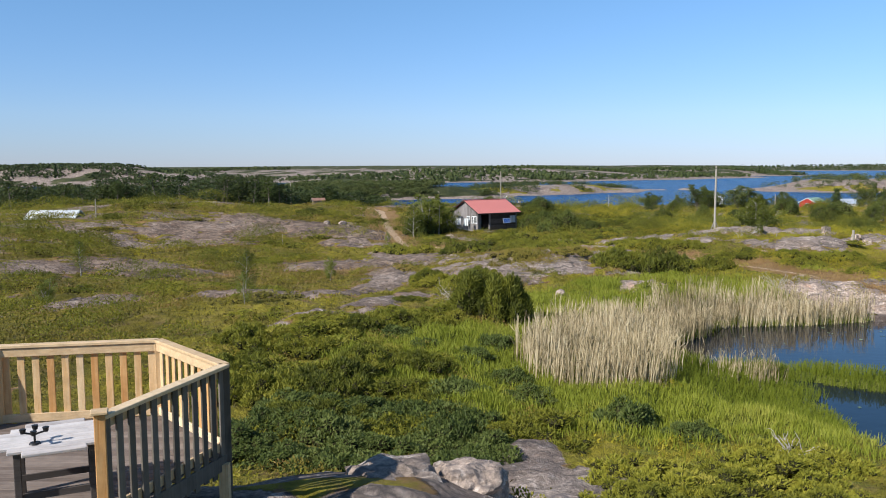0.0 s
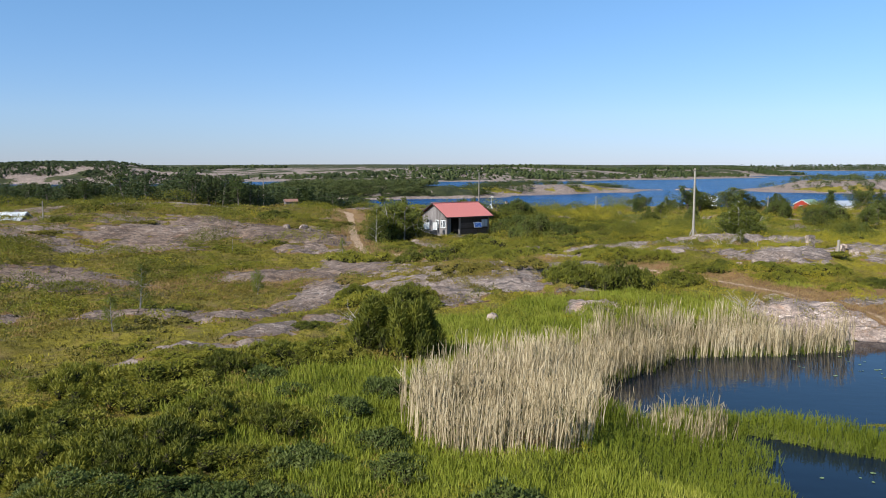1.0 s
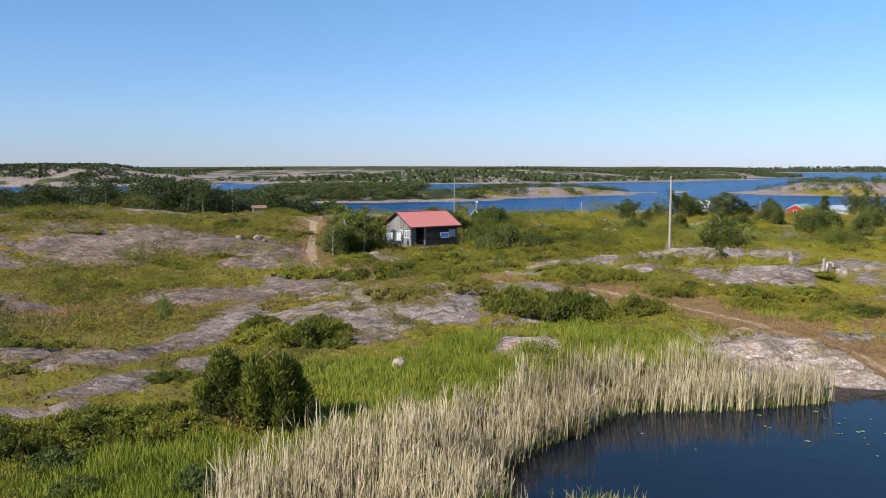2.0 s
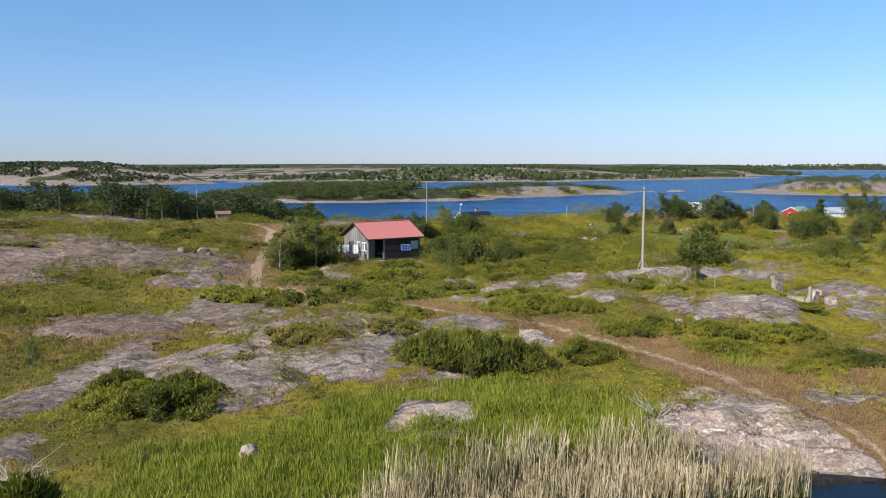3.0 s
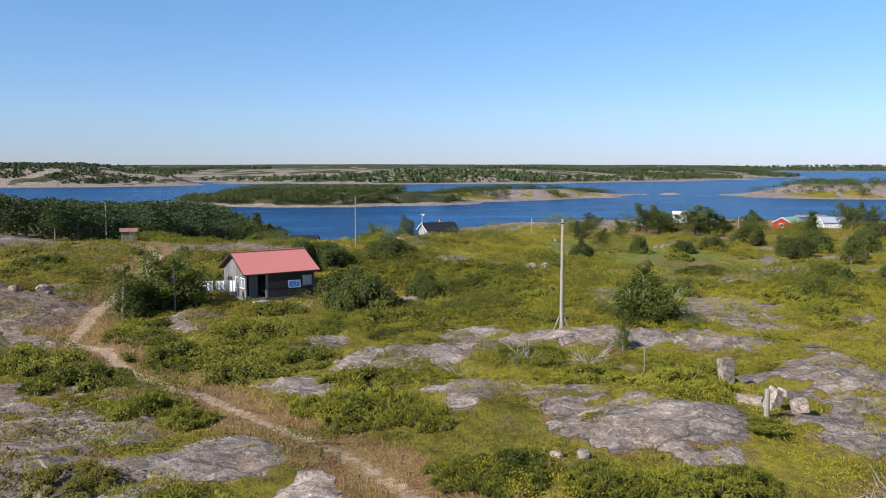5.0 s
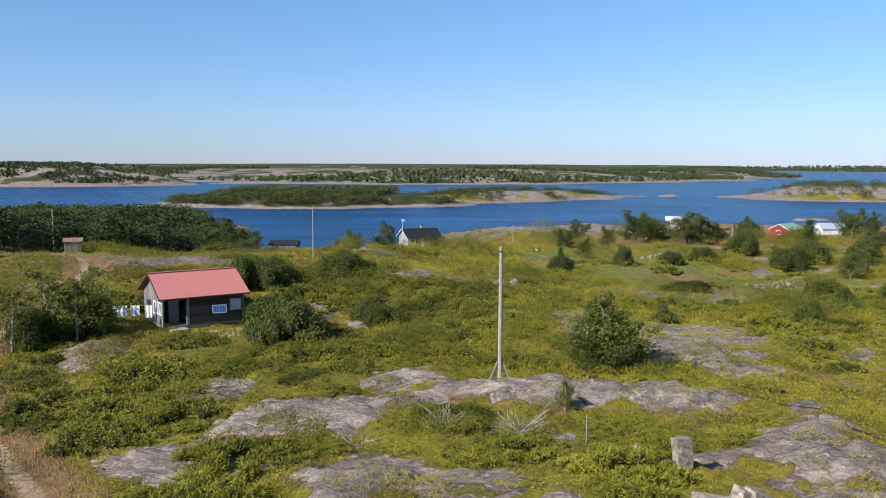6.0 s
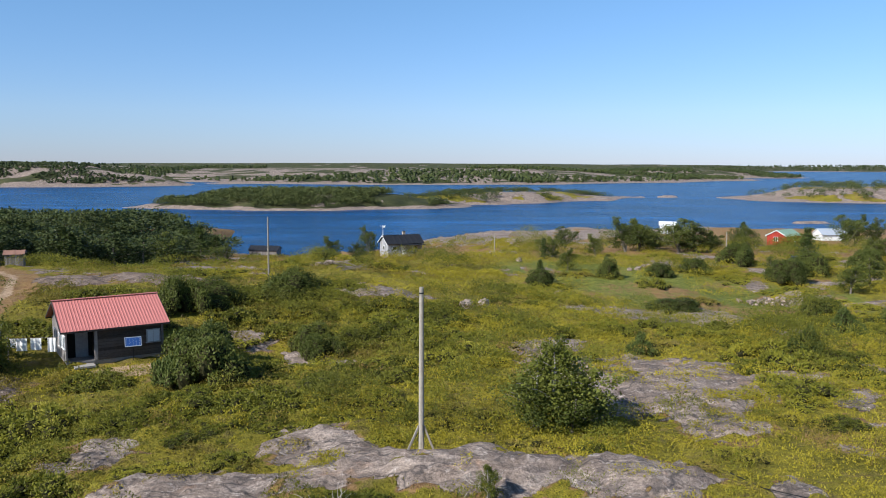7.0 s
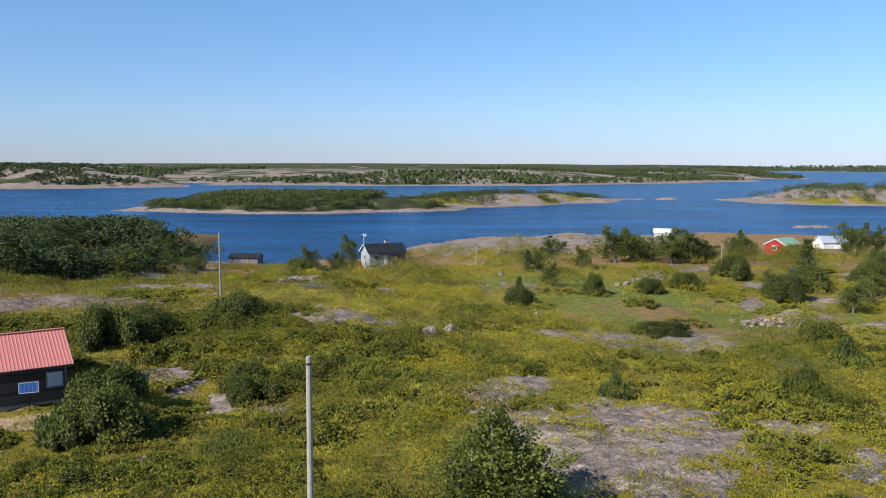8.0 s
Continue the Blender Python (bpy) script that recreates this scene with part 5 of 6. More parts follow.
a = island("coast_far_east", 1650, 3050, 1000, 420, 8, 14, 620, 160, "hazy far coast on the horizon", 0.36, M_FARWOOD)
far_wood("coast_far_east_wood", a, 980, 400, 1500, 8, 621, W, -0.15, 0.10, FAR_LOW, 0.3)
a = island("coast_horizon", 0, 3600, 2600, 700, 0, 20, 622, 190, "hazy far land on the horizon", 0.34, M_FARWOOD)


# ---- low growth ----
def carpet(name, n, x0, x1, y0, y1, dens, mat, leaves, length, width, seed, up=0.55, spread=0.7, label="", grow_far=0.75, tuft=0.10):
    """Uncountable small leaves or blades in tufts, set on the ground where dens says."""
    r = np.random.default_rng(seed)
    x, y = r.uniform(x0, x1, n), r.uniform(y0, y1, n)
    a = away(x, y)
    keep = r.uniform(size=n) < dens(x, y) * np.minimum(1, (22 / a) ** 2.0)
    x, y, a = x[keep], y[keep], a[keep]
    z = ground_z(x, y)
    k = (a / 20) ** grow_far
    x, y, z, k = (np.repeat(q, leaves) for q in (x, y, z, k))
    p = np.stack([x, y, z], -1) + r.normal(size=(len(x), 3)) * (tuft * k)[:, None] * np.array([1, 1, 0.15])
    p[:, 2] -= 0.02
    d = r.normal(size=(len(x), 3)) * spread
    d[:, 2] = np.abs(d[:, 2]) + up
    v, f = blades(p, unit(d), length * k * r.uniform(0.55, 1.35, len(x)), width * k * r.uniform(0.7, 1.3, len(x)), r)
    tagged(new(name, mesh_np(name, v, f, [mat])), label, "ground cover", kind="stuff")
    return len(f)


def open_heath(x, y):
    return heath_free(x, y) * smooth(0.5, 1.2, off_path(x, y))


def yellow_part(x, y):
    return smooth(-0.02, 0.10, fbm(x / 5, y / 5, 101, 4) + 0.20 * smooth(14, 40, x) - 0.20 * smooth(14, -4, x) - 0.25 * smooth(165, 200, y))


def is_lush(x, y):
    return smooth(0.35, 0.6, lushness(x, y))


def is_dry(x, y):
    return smooth(0.3, 0.55, dryness(x, y))


X0, X1, Y0, Y1 = -45, 80, 13, 135


def mat_field(name, n, dens, mat, seed, label, x0=-70, x1=110, y0=14, y1=235, tall=1.0, lean_up=0.35, size=1.0):
    """Low rounded mats of small shrubs, past counting."""
    r = np.random.default_rng(seed)
    x, y = r.uniform(x0, x1, n), r.uniform(y0, y1, n)
    a = away(x, y)
    keep = (r.uniform(size=n) < dens(x, y) * np.minimum(1, (28 / a) ** 0.6)) & clear_of_named(x, y)
    x, y, a = x[keep], y[keep], a[keep]
    k = (a / 22) ** 0.48
    rad = r.uniform(0.35, 0.95, len(x)) * k * size
    high = rad * r.uniform(0.32, 0.78, len(x)) * tall * (0.6 + 0.4 * smooth(2, 16, x)) * (1 - 0.3 * smooth(110, 135, y))     # cropped by the wind to the west
    count = np.clip((rad / k) ** 2 * 400, 36, 300 * size ** 2).astype(int)
    x, y, k, rad, high = (np.repeat(q, count) for q in (x, y, k, rad, high))
    ang, q = r.uniform(0, 2 * np.pi, len(x)), np.sqrt(r.uniform(0, 1, len(x)))
    wob = 1 + 0.35 * np.sin(ang * 3 + x * 5) + 0.2 * np.sin(ang * 5 + y * 7)
    dx, dy = np.cos(ang) * q * wob, np.sin(ang) * q * wob
    dome = np.sqrt(np.maximum(0, 1 - q ** 2))
    px_, py_ = x + dx * rad, y + dy * rad
    z = ground_z(px_, py_) + high * dome * r.uniform(0.75, 1.1, len(x)) - 0.02
    out = unit(np.stack([dx, dy, dome * 0.9 + 0.2], -1))
    d = out * 0.45 + np.array([0, 0, lean_up * 0.5]) + r.normal(size=(len(x), 3)) * 0.5
    v, f = blades(np.stack([px_, py_, z], -1), unit(d), 0.095 * k * r.uniform(0.6, 1.3, len(x)), 0.021 * k * r.uniform(0.7, 1.3, len(x)), r, out)
    tagged(new(name, mesh_np(name, v, f, [mat])), label, "ground cover", kind="stuff")


mat_field("juniper_mats", 13000, lambda x, y: heath_free(x, y) * smooth(-0.10, 0.06, fbm(x / 6, y / 6, 102, 4)) * smooth(0.05, -0.1, fbm(x / 5, y / 5, 101, 4)) * (1 - 0.8 * is_lush(x, y)), M_JUNMAT, 241, "low green juniper mats", tall=1.6)
mat_field("crowberry_mats", 11000, lambda x, y: heath_free(x, y) * yellow_part(x, y) * (1 - 0.8 * is_lush(x, y)), M_YELMAT, 242, "low yellow-green crowberry mats", tall=1.4)
mat_field("heather_mats", 10000, lambda x, y: heath_free(x, y) * smooth(0.08, -0.08, fbm(x / 6, y / 6, 102, 4) + 0.16 * smooth(18, 42, x)) * (1 - 0.8 * is_lush(x, y)), M_HEATHMAT, 243, "low brown-green heather mats", tall=1.1)
mat_field("leafy_mats", 7000, lambda x, y: heath_free(x, y) * scrub(x, y) * smooth(0.0, 0.12, fbm(x / 7, y / 7, 104, 3)), M_SCRUB, 244, "low dark green leafy scrub", y0=60, tall=1.5)
mat_field("scrub_mounds", 1500, lambda x, y: heath_free(x, y) * smooth(0.2, 0.5, scrub(x, y)) * (1 - 0.8 * is_lush(x, y)), M_SCRUB, 245, "mounds of dense olive green scrub", y0=50, tall=1.7, size=2.1)
mat_field("juniper_mounds", 1500, lambda x, y: heath_free(x, y) * smooth(-0.02, 0.08, fbm(x / 11, y / 11, 105, 3) + 0.06 * smooth(6, -6, x) - 0.09 * smooth(22, 40, x)) * (1 - 0.8 * is_lush(x, y)), M_JUNMAT, 246, "mounds of spreading green juniper", y0=30, tall=1.4, size=2.0)
mat_field("cleft_heather", 12000, lambda x, y: rockness(x, y)[0] * smooth(0.02, 0.09, fbm(x / 2.0, y / 1.4, 109, 4)) * smooth(26, 14, x) * smooth(-3, 3, x) * smooth(0.9, 1.6, off_path(x, y)), M_HEATHMAT, 248, "brown heather in the clefts of bare rock", x0=-40, x1=30, y0=40, y1=130, tall=0.8, size=0.8)
mat_field("rock_mats", 26000, lambda x, y: rockness(x, y)[0] * smooth(8, 22, x) * smooth(0.05, 0.12, fbm(x / 2.2, y / 1.5, 107, 4) + 0.07 * hump(x, y, 42, 101, 10, 11)) * smooth(0.9, 1.6, off_path(x, y)) * 0.85, M_YELMAT, 247, "small yellow-green mats in the clefts of bare rock", y0=26, y1=165, tall=0.8, size=0.75)
carpet("heath_cover", 130000, X0, X1, Y0, Y1, lambda x, y: open_heath(x, y) * (1 - yellow_part(x, y)) * (1 - is_lush(x, y)) * (1 - 0.7 * is_dry(x, y)), M_HEATHMAT, 3, 0.12, 0.022, 211, 0.5, 0.6, "dark green and brown heather cover")
carpet("yellow_mats", 150000, X0, X1, Y0, Y1, lambda x, y: open_heath(x, y) * yellow_part(x, y) * (1 - is_lush(x, y)) * (1 - 0.7 * is_dry(x, y)), M_YELMAT, 3, 0.12, 0.024, 212, 0.45, 0.65, "yellow-green crowberry and juniper mats")
carpet("meadow_grass", 300000, -12, 40, 17, 64, lambda x, y: open_heath(x, y) * is_lush(x, y), M_GRASS, 4, 0.30, 0.011, 213, 1.1, 0.35, "green meadow grass", 0.7)
carpet("dry_grass", 420000, -30, 60, Y0, 115, lambda x, y: np.clip(open_heath(x, y) * 0.6 + 0.5 * smooth(0.35, 0.7, off_path(x, y)) * smooth(2.5, 1.0, off_path(x, y)), 0, 1) * is_dry(x, y) * (pond(x, y) < -0.2), M_DRY, 4, 0.17, 0.012, 214, 1.0, 0.45, "dry brown and straw grass", 0.7)


def stand(name, n, zone, mat, height, width, seed, label, lean=0.10, plume=False, box=(0, 34, 20, 52)):
    """Upright stems in a stand: reeds or sedge."""
    r = np.random.default_rng(seed)
    x, y = r.uniform(box[0], box[1], n), r.uniform(box[2], box[3], n)
    keep = r.uniform(size=n) < zone(x, y)
    x, y = x[keep], y[keep]
    foot = np.maximum(ground_z(x, y, False), POND - 0.1)
    h = height * r.uniform(0.5, 1.15, len(x)) * (0.62 + 0.6 * vnoise(x / 1.2, y / 1.2, seed))
    h = h * (1 - 0.08 * smooth(42, 46, y))
    d = r.normal(size=(len(x), 3)) * lean
    d[:, 2] = 1
    d[:, 0] += 0.06
    d = unit(d)
    p = np.stack([x, y, foot], -1)
    side = unit(np.cross(d, np.array([0.2, 1, 0]))) * (width * r.uniform(0.7, 1.3, len(x)))[:, None]
    top = p + d * h[:, None]
    v = np.stack([p - side, p + side, top + side * 0.35, top - side * 0.35], 1).reshape(-1, 3)
    pieces = [(v, np.arange(len(v)).reshape(-1, 4), 0)]
    for q in range(2):
        m = p + d * (h * r.uniform(0.35, 0.85, len(x)))[:, None]
        out = unit(d + r.normal(size=d.shape) * 0.35)
        pieces.append((*blades(m, out, h * 0.33, width * 0.8, r), 0))
    if plume:
        pieces.append((*blades(top - d * 0.12, unit(d + np.array([0.25, 0, -0.1])), 0.30, 0.032, r), 0))
    V, F, _ = join(pieces)
    tagged(new(name, mesh_np(name, V, F, [mat])), label, "reeds", kind="stuff")


stand("dry_reeds", 120000, lambda x, y: reed_zone(x, y) * (0.15 + 0.7 * vnoise(x / 0.9, y / 0.9, 35)), M_REED, 1.55, 0.014, 221, "tall pale dry reeds along the pond", 0.07)
stand("short_reeds", 1800, lambda x, y: smooth(0, 0.3, oval(x, y, 11.6, 31.6, 2.4, 1.4, 15)), M_REED, 1.1, 0.012, 223, "thin short dry reeds in the sedge", 0.08, box=(8, 16, 28, 36))
stand("green_sedge", 170000, lambda x, y: np.clip(sedge_zone(x, y) + 0.45 * reed_zone(x, y), 0, 1) * 0.9, M_SEDGE, 0.52, 0.011, 222, "bright green sedge on the spit in the pond", 0.16)

r = np.random.default_rng(231)
pad_v, pad_f = [], []
for i in range(110):
    x, y = r.normal(19.0, 2.2), r.normal(28.6, 1.2)
    if i % 3 == 0:
        x, y = r.normal(22, 3.5), r.normal(40.5, 2)
    if pond(np.array(x), np.array(y)) < 0.06:
        continue
    s, a0, n0 = r.uniform(0.04, 0.10), r.uniform(0, 6.28), len(pad_v)
    ring = [(x + s * math.cos(a0 + k * 0.9), y + s * math.sin(a0 + k * 0.9), POND + 0.012 + 0.004 * (k % 2)) for k in range(7)]
    pad_v += [(x, y, POND + 0.008)] + ring
    pad_f += [(n0, n0 + 1 + k, n0 + 2 + k) for k in range(6)]
tagged(new("lily_pads", mesh_np("lily_pads", pad_v, pad_f, [M_LILY])), "floating green lily pads on the pond", "lily pads", kind="stuff")


# ---- built things ----
def box(sx_, sy_, sz_, m=None, bevel=0.0, bm=None):
    b = bmesh.new() if bm is None else bm
    made = bmesh.ops.create_cube(b, size=1.0, matrix=(m or Matrix()) @ Matrix.Diagonal((sx_, sy_, sz_, 1)))
    if bevel:
        edges = list({e for v in made["verts"] for e in v.link_edges})
        bmesh.ops.bevel(b, geom=edges, offset=bevel, segments=1, affect="EDGES")
    return b


def span(a, b, w, h, bevel=0.004):
    """A beam from a to b, w wide and h high."""
    a, b = Vector(a), Vector(b)
    d = b - a
    q = d.to_track_quat("X", "Z").to_matrix().to_4x4()
    return box(d.length, w, h, Matrix.Translation((a + b) / 2) @ q, bevel)


def rod(a, b, r0, r1=None, sides=10, bm=None):
    a, b = Vector(a), Vector(b)
    d = b - a
    q = d.to_track_quat("Z", "Y").to_matrix().to_4x4()
    out = bm or bmesh.new()
    bmesh.ops.create_cone(out, cap_ends=True, segments=sides, radius1=r0, radius2=r0 if r1 is None else r1, depth=d.length, matrix=Matrix.Translation((a + b) / 2) @ q)
    return out


def empty(name, m, label, category, group=""):
    ob = new(name)
    ob.matrix_basis = m
    return tagged(ob, label, category, group)


def stone_bm(seed, sx_, sy_, sz_, rough=0.28, cuts=3, angular=0.0):
    bm = bmesh.new()
    bmesh.ops.create_icosphere(bm, subdivisions=cuts, radius=1.0)
    off = Vector((seed * 3.1, seed * 1.7, seed * 0.9))
    for v in bm.verts:
        p = v.co.copy()
        if angular:
            big = max(abs(p.x), abs(p.y), abs(p.z))
            p = p.lerp(p / big * 0.8, angular)
        n = noise.fractal(p * 1.3 + off, 0.9, 2.1, 4) * rough + 0.12 * noise.noise(p * 4 + off)
        v.co = Vector((p.x * sx_, p.y * sy_, p.z * sz_)) * (1 + n)
    return bm


def boulder(name, seed, x, y, sx_, sy_, sz_, turn, mat, label, group="", sink=0.35, tilt=0.0, angular=0.0, z=None, cuts=3):
    ob = part(name, stone_bm(seed, sx_, sy_, sz_, 0.22, cuts, angular), mat, None)
    ob.matrix_basis = pose(x, y, (gz(x, y) if z is None else z) + sz_ * (1 - 2 * sink), tilt, tilt * 0.5, turn)
    return tagged(ob, label, "rock", group)


boulder("boulder", 1, -0.45, 12.6, 0.85, 0.7, 0.5, 20, M_ROCK, "large weathered granite boulder beside the terrace", "boulders", 0.75, angular=0.35, cuts=4)
boulder("boulder", 2, 0.75, 13.9, 0.55, 0.6, 0.5, 50, M_ROCK, "large weathered granite boulder with a deep crack", "boulders", 0.65, angular=0.35, cuts=4)
boulder("boulder", 3, 0.85, 13.0, 0.55, 0.45, 0.38, 10, M_PALE, "smaller weathered granite boulder", "boulders", 0.6, angular=0.3, cuts=4)
boulder("boulder", 4, 2.4, 16.4, 0.9, 0.5, 0.25, 5, M_PALE, "flat granite boulder sunk in the heath", "boulders", 0.4)
def split_block(name, seed, x, y, sx_, sy_, sz_, turn, tilt_x, tilt_y, label, lift=0.0):
    """A quarried block: flat faces, skewed corners, knocked edges."""
    r = random.Random(seed)
    bm = bmesh.new()
    bmesh.ops.create_cube(bm, size=2.0)
    for v in bm.verts:
        q = [r.uniform(0.72, 1.05) for _ in range(3)]
        v.co = Vector((v.co.x * sx_ * q[0], v.co.y * sy_ * q[1], v.co.z * sz_ * q[2]))
    bmesh.ops.bevel(bm, geom=bm.edges[:], offset=0.035, segments=2, affect="EDGES", profile=0.6)
    ob = part(name, bm, M_PALE, None)
    ob.matrix_basis = pose(x, y, gz(x, y) + sz_ * 0.86 + lift, tilt_x, tilt_y, turn)
    return tagged(ob, label, "rock", "split stones")


split_block("standing_stone", 5, 34.0, 72.6, 0.34, 0.27, 0.66, 14, 3, -5, "upright pale split granite stone on a rock")
split_block("split_stone", 6, 34.75, 69.1, 0.26, 0.30, 0.52, 20, 8, 16, "pale split granite block standing on end")
split_block("split_stone", 7, 35.6, 68.7, 0.38, 0.32, 0.28, -12, 5, -9, "tilted pale split granite block")
split_block("split_stone", 8, 35.35, 69.2, 0.50, 0.30, 0.17, 30, 12, 22, "flat pale split slab lying on other blocks", 0.55)
split_block("split_stone", 9, 34.0, 69.7, 0.55, 0.26, 0.17, -20, 6, 4, "flat grey split slab")
boulder("small_stone", 10, 33.2, 75.8, 0.16, 0.14, 0.2, 0, M_PALE, "small pale stone on the heath", "small stones", 0.2)
boulder("small_stone", 11, 6.6, 44.0, 0.28, 0.24, 0.26, 0, M_PALE, "small pale stone in the grass", "small stones", 0.2)
boulder("small_stone", 12, 31.6, 131.0, 0.7, 0.5, 0.6, 0, M_PALE, "pale boulder among bushes", "pale boulders", 0.2)
boulder("small_stone", 13, 33.3, 132.4, 0.6, 0.5, 0.55, 40, M_PALE, "pale boulder among bushes", "pale boulders", 0.2)
for i, (x, y, s) in enumerate([(-14.6, 104.2, 0.45), (-12.8, 105.5, 0.6), (-11.9, 104.6, 0.4), (14.2, 131.0, 0.5), (20.4, 60.0, 0.18), (24.2, 62.5, 0.16), (26.0, 63.2, 0.3), (25.2, 63.9, 0.25), (43, 148, 0.6), (41, 178, 0.6), (12, 193, 0.7), (9.1, 203, 0.9), (58, 172, 0.6), (56.5, 171, 0.5), (61, 174, 0.7)]):
    boulder("small_stone", 20 + i, x, y, s, s * 0.8, s * 0.7, i * 47, M_PALE if i % 2 else M_ROCK, "loose grey stone on the heath", "small stones", 0.25, 6, 0.3, cuts=2)


def cairn(seed, x, y, count, spread, size, label):
    r = np.random.default_rng(seed)
    pile = empty("stone_pile", pose(x, y, gz(x, y)), label, "stone pile", "stone piles")
    for i in range(count):
        q, a = spread * math.sqrt(r.uniform()), r.uniform(0, 6.28)
        s = size * r.uniform(0.6, 1.3)
        dx, dy = q * math.cos(a), q * math.sin(a) * 0.5
        st = part("stone", stone_bm(seed + i, s, s * 0.8, s * 0.6, 0.2, 2, 0.4), M_ROCK if i % 3 else M_PALE, pile)
        st.matrix_basis = pose(dx, dy, gz(x + dx, y + dy) - gz(x, y) + s * 0.3 + max(0, (1 - q / spread)) * size * 1.2, 0, 0, math.degrees(a))


cairn(60, 38.5, 190, 40, 3.2, 0.30, "heap of pale field stones")
cairn(61, 68.5, 150.5, 44, 4.0, 0.30, "long heap of pale field stones")
cairn(62, 75, 146.5, 36, 3.4, 0.30, "long heap of pale field stones")
cairn(63, 8.6, 143, 18, 1.0, 0.22, "heap of grey stones at a pole's foot")
cairn(64, 62, 177, 22, 2.6, 0.28, "row of pale field stones")
cairn(65, 14.5, 158, 24, 2.4, 0.30, "heap of pale field stones")


# poles
def pole(name, x, y, height, r0, r1, label, group="", struts=0, mat=None, foot=None):
    z = gz(x, y) if foot is None else foot
    p = empty(name, pose(x, y, z), label, "pole", group)
    part("shaft", rod((0, 0, -0.15), (0, 0, height), r0, r1, 12), mat or M_POLE, p)
    if struts:
        part("band", rod((0, 0, height - 0.28), (0, 0, height - 0.22), r1 * 1.15, r1 * 1.15, 12), M_IRON, p, "dark iron band")
        for k in range(struts):
            a = (205, -18, 95)[k]
            dx, dy = math.cos(radians(a)), math.sin(radians(a))
            part("strut", span((dx * 0.62, dy * 0.62, gz(x + dx * 0.62, y + dy * 0.62) - z - 0.05), (dx * 0.11, dy * 0.11, 1.02), 0.05, 0.09), M_POLE, p)
        part("foot_board", span((0.07, -0.09, -0.02), (0.02, -0.11, 1.1), 0.12, 0.04), M_POLE, p)
    return p


pole("wooden_pole", 28.5, 85.75, 12.88 - gz(28.5, 85.75), 0.12, 0.088, "tall silver-grey wooden pole braced by struts on a rock", "old poles", 3)
pole("wooden_pole", 10.0, 142.0, 12.0 - gz(10.0, 142.0), 0.11, 0.08, "slim grey wooden pole beside a stone heap", "old poles")
pole("wooden_pole", -29.7, 160, 10.4 - gz(-29.7, 160), 0.11, 0.08, "slim grey wooden pole at the wood's edge", "old poles")
pole("wooden_pole", 79.0, 195.5, 4.4, 0.11, 0.09, "short grey wooden pole near the far houses", "old poles")
pole("wooden_pole", 37.7, 187.0, 3.6, 0.09, 0.07, "thin weathered wooden pole beside a stone heap", "old poles")
pole("wooden_pole", -44.7, 106, 2.3, 0.08, 0.06, "thin weathered wooden pole", "old poles")
pole("fence_post", 33.7, 67.2, 1.05, 0.11, 0.10, "short weathered post leaning against a rock", "short posts")
pole("stake", 31.4, 76.9, 1.15, 0.03, 0.025, "thin pale stake in the heath", "short posts")
pole("stake", -17.4, 89.8, 1.4, 0.03, 0.015, "thin pale stake in the heath", "short posts")
pole("stake", -53, 96, 1.2, 0.04, 0.03, "thin pale stake in the heath", "short posts")


def dead_bush(seed, x, y, size, count, label):
    r = np.random.default_rng(seed)
    pieces = []
    for i in range(count):
        a, lift = r.uniform(0, 6.28), r.uniform(0.15, 0.9)
        d = np.array([math.cos(a), math.sin(a), lift])
        q = np.linspace(0, 1, 5)[:, None]
        c = d * q * size * r.uniform(0.5, 1.1) + np.cumsum(r.normal(size=(5, 3)) * size * 0.07, axis=0) * q
        pieces.append((*tube(c, np.linspace(0.02, 0.006, 5), 4), 0))
        for k in range(3):
            e = unit(d + r.normal(size=3) * 0.7)
            b = c[2 + k % 3]
            pieces.append((*tube(np.stack([b, b + e * size * 0.2, b + e * size * 0.4 + r.normal(size=3) * 0.04]), [0.011, 0.008, 0.004], 4), 0))
    V, F, _ = join(pieces)
    ob = new("dead_bush", mesh_np("dead_bush", V, F, [M_TWIG]))
    ob.matrix_basis = pose(x, y, gz(x, y) + 0.02)
    tagged(ob, label, "dead bush", "dead bushes")


for i, (x, y, s, n) in enumerate([(25.8, 79.0, 1.2, 26), (28.8, 77.8, 1.1, 24), (0.9, 41.2, 1.0, 22), (30.8, 80.6, 0.9, 10), (20.0, 48.5, 0.9, 16), (35.0, 60.5, 1.2, 20), (22, 77.5, 0.8, 12), (9.5, 21.6, 0.6, 12)]):
    dead_bush(700 + i, x, y, s, n, "bare bleached dead juniper branches")
r = np.random.default_rng(720)
stack = empty("branch_heap", pose(18.6, 152, gz(18.6, 152)), "heap of bleached cut branches and logs", "branch heap")
for i in range(14):
    a = r.uniform(-0.5, 0.5)
    off = np.array([r.normal() * 0.8, r.normal() * 0.5, 0.1 + 0.08 * (i % 5)])
    d = np.array([math.cos(a), math.sin(a), r.normal() * 0.12]) * r.uniform(1.0, 2.0)
    part("log", rod(Vector(off - d), Vector(off + d), 0.07, 0.045, 7), M_BARK, stack)


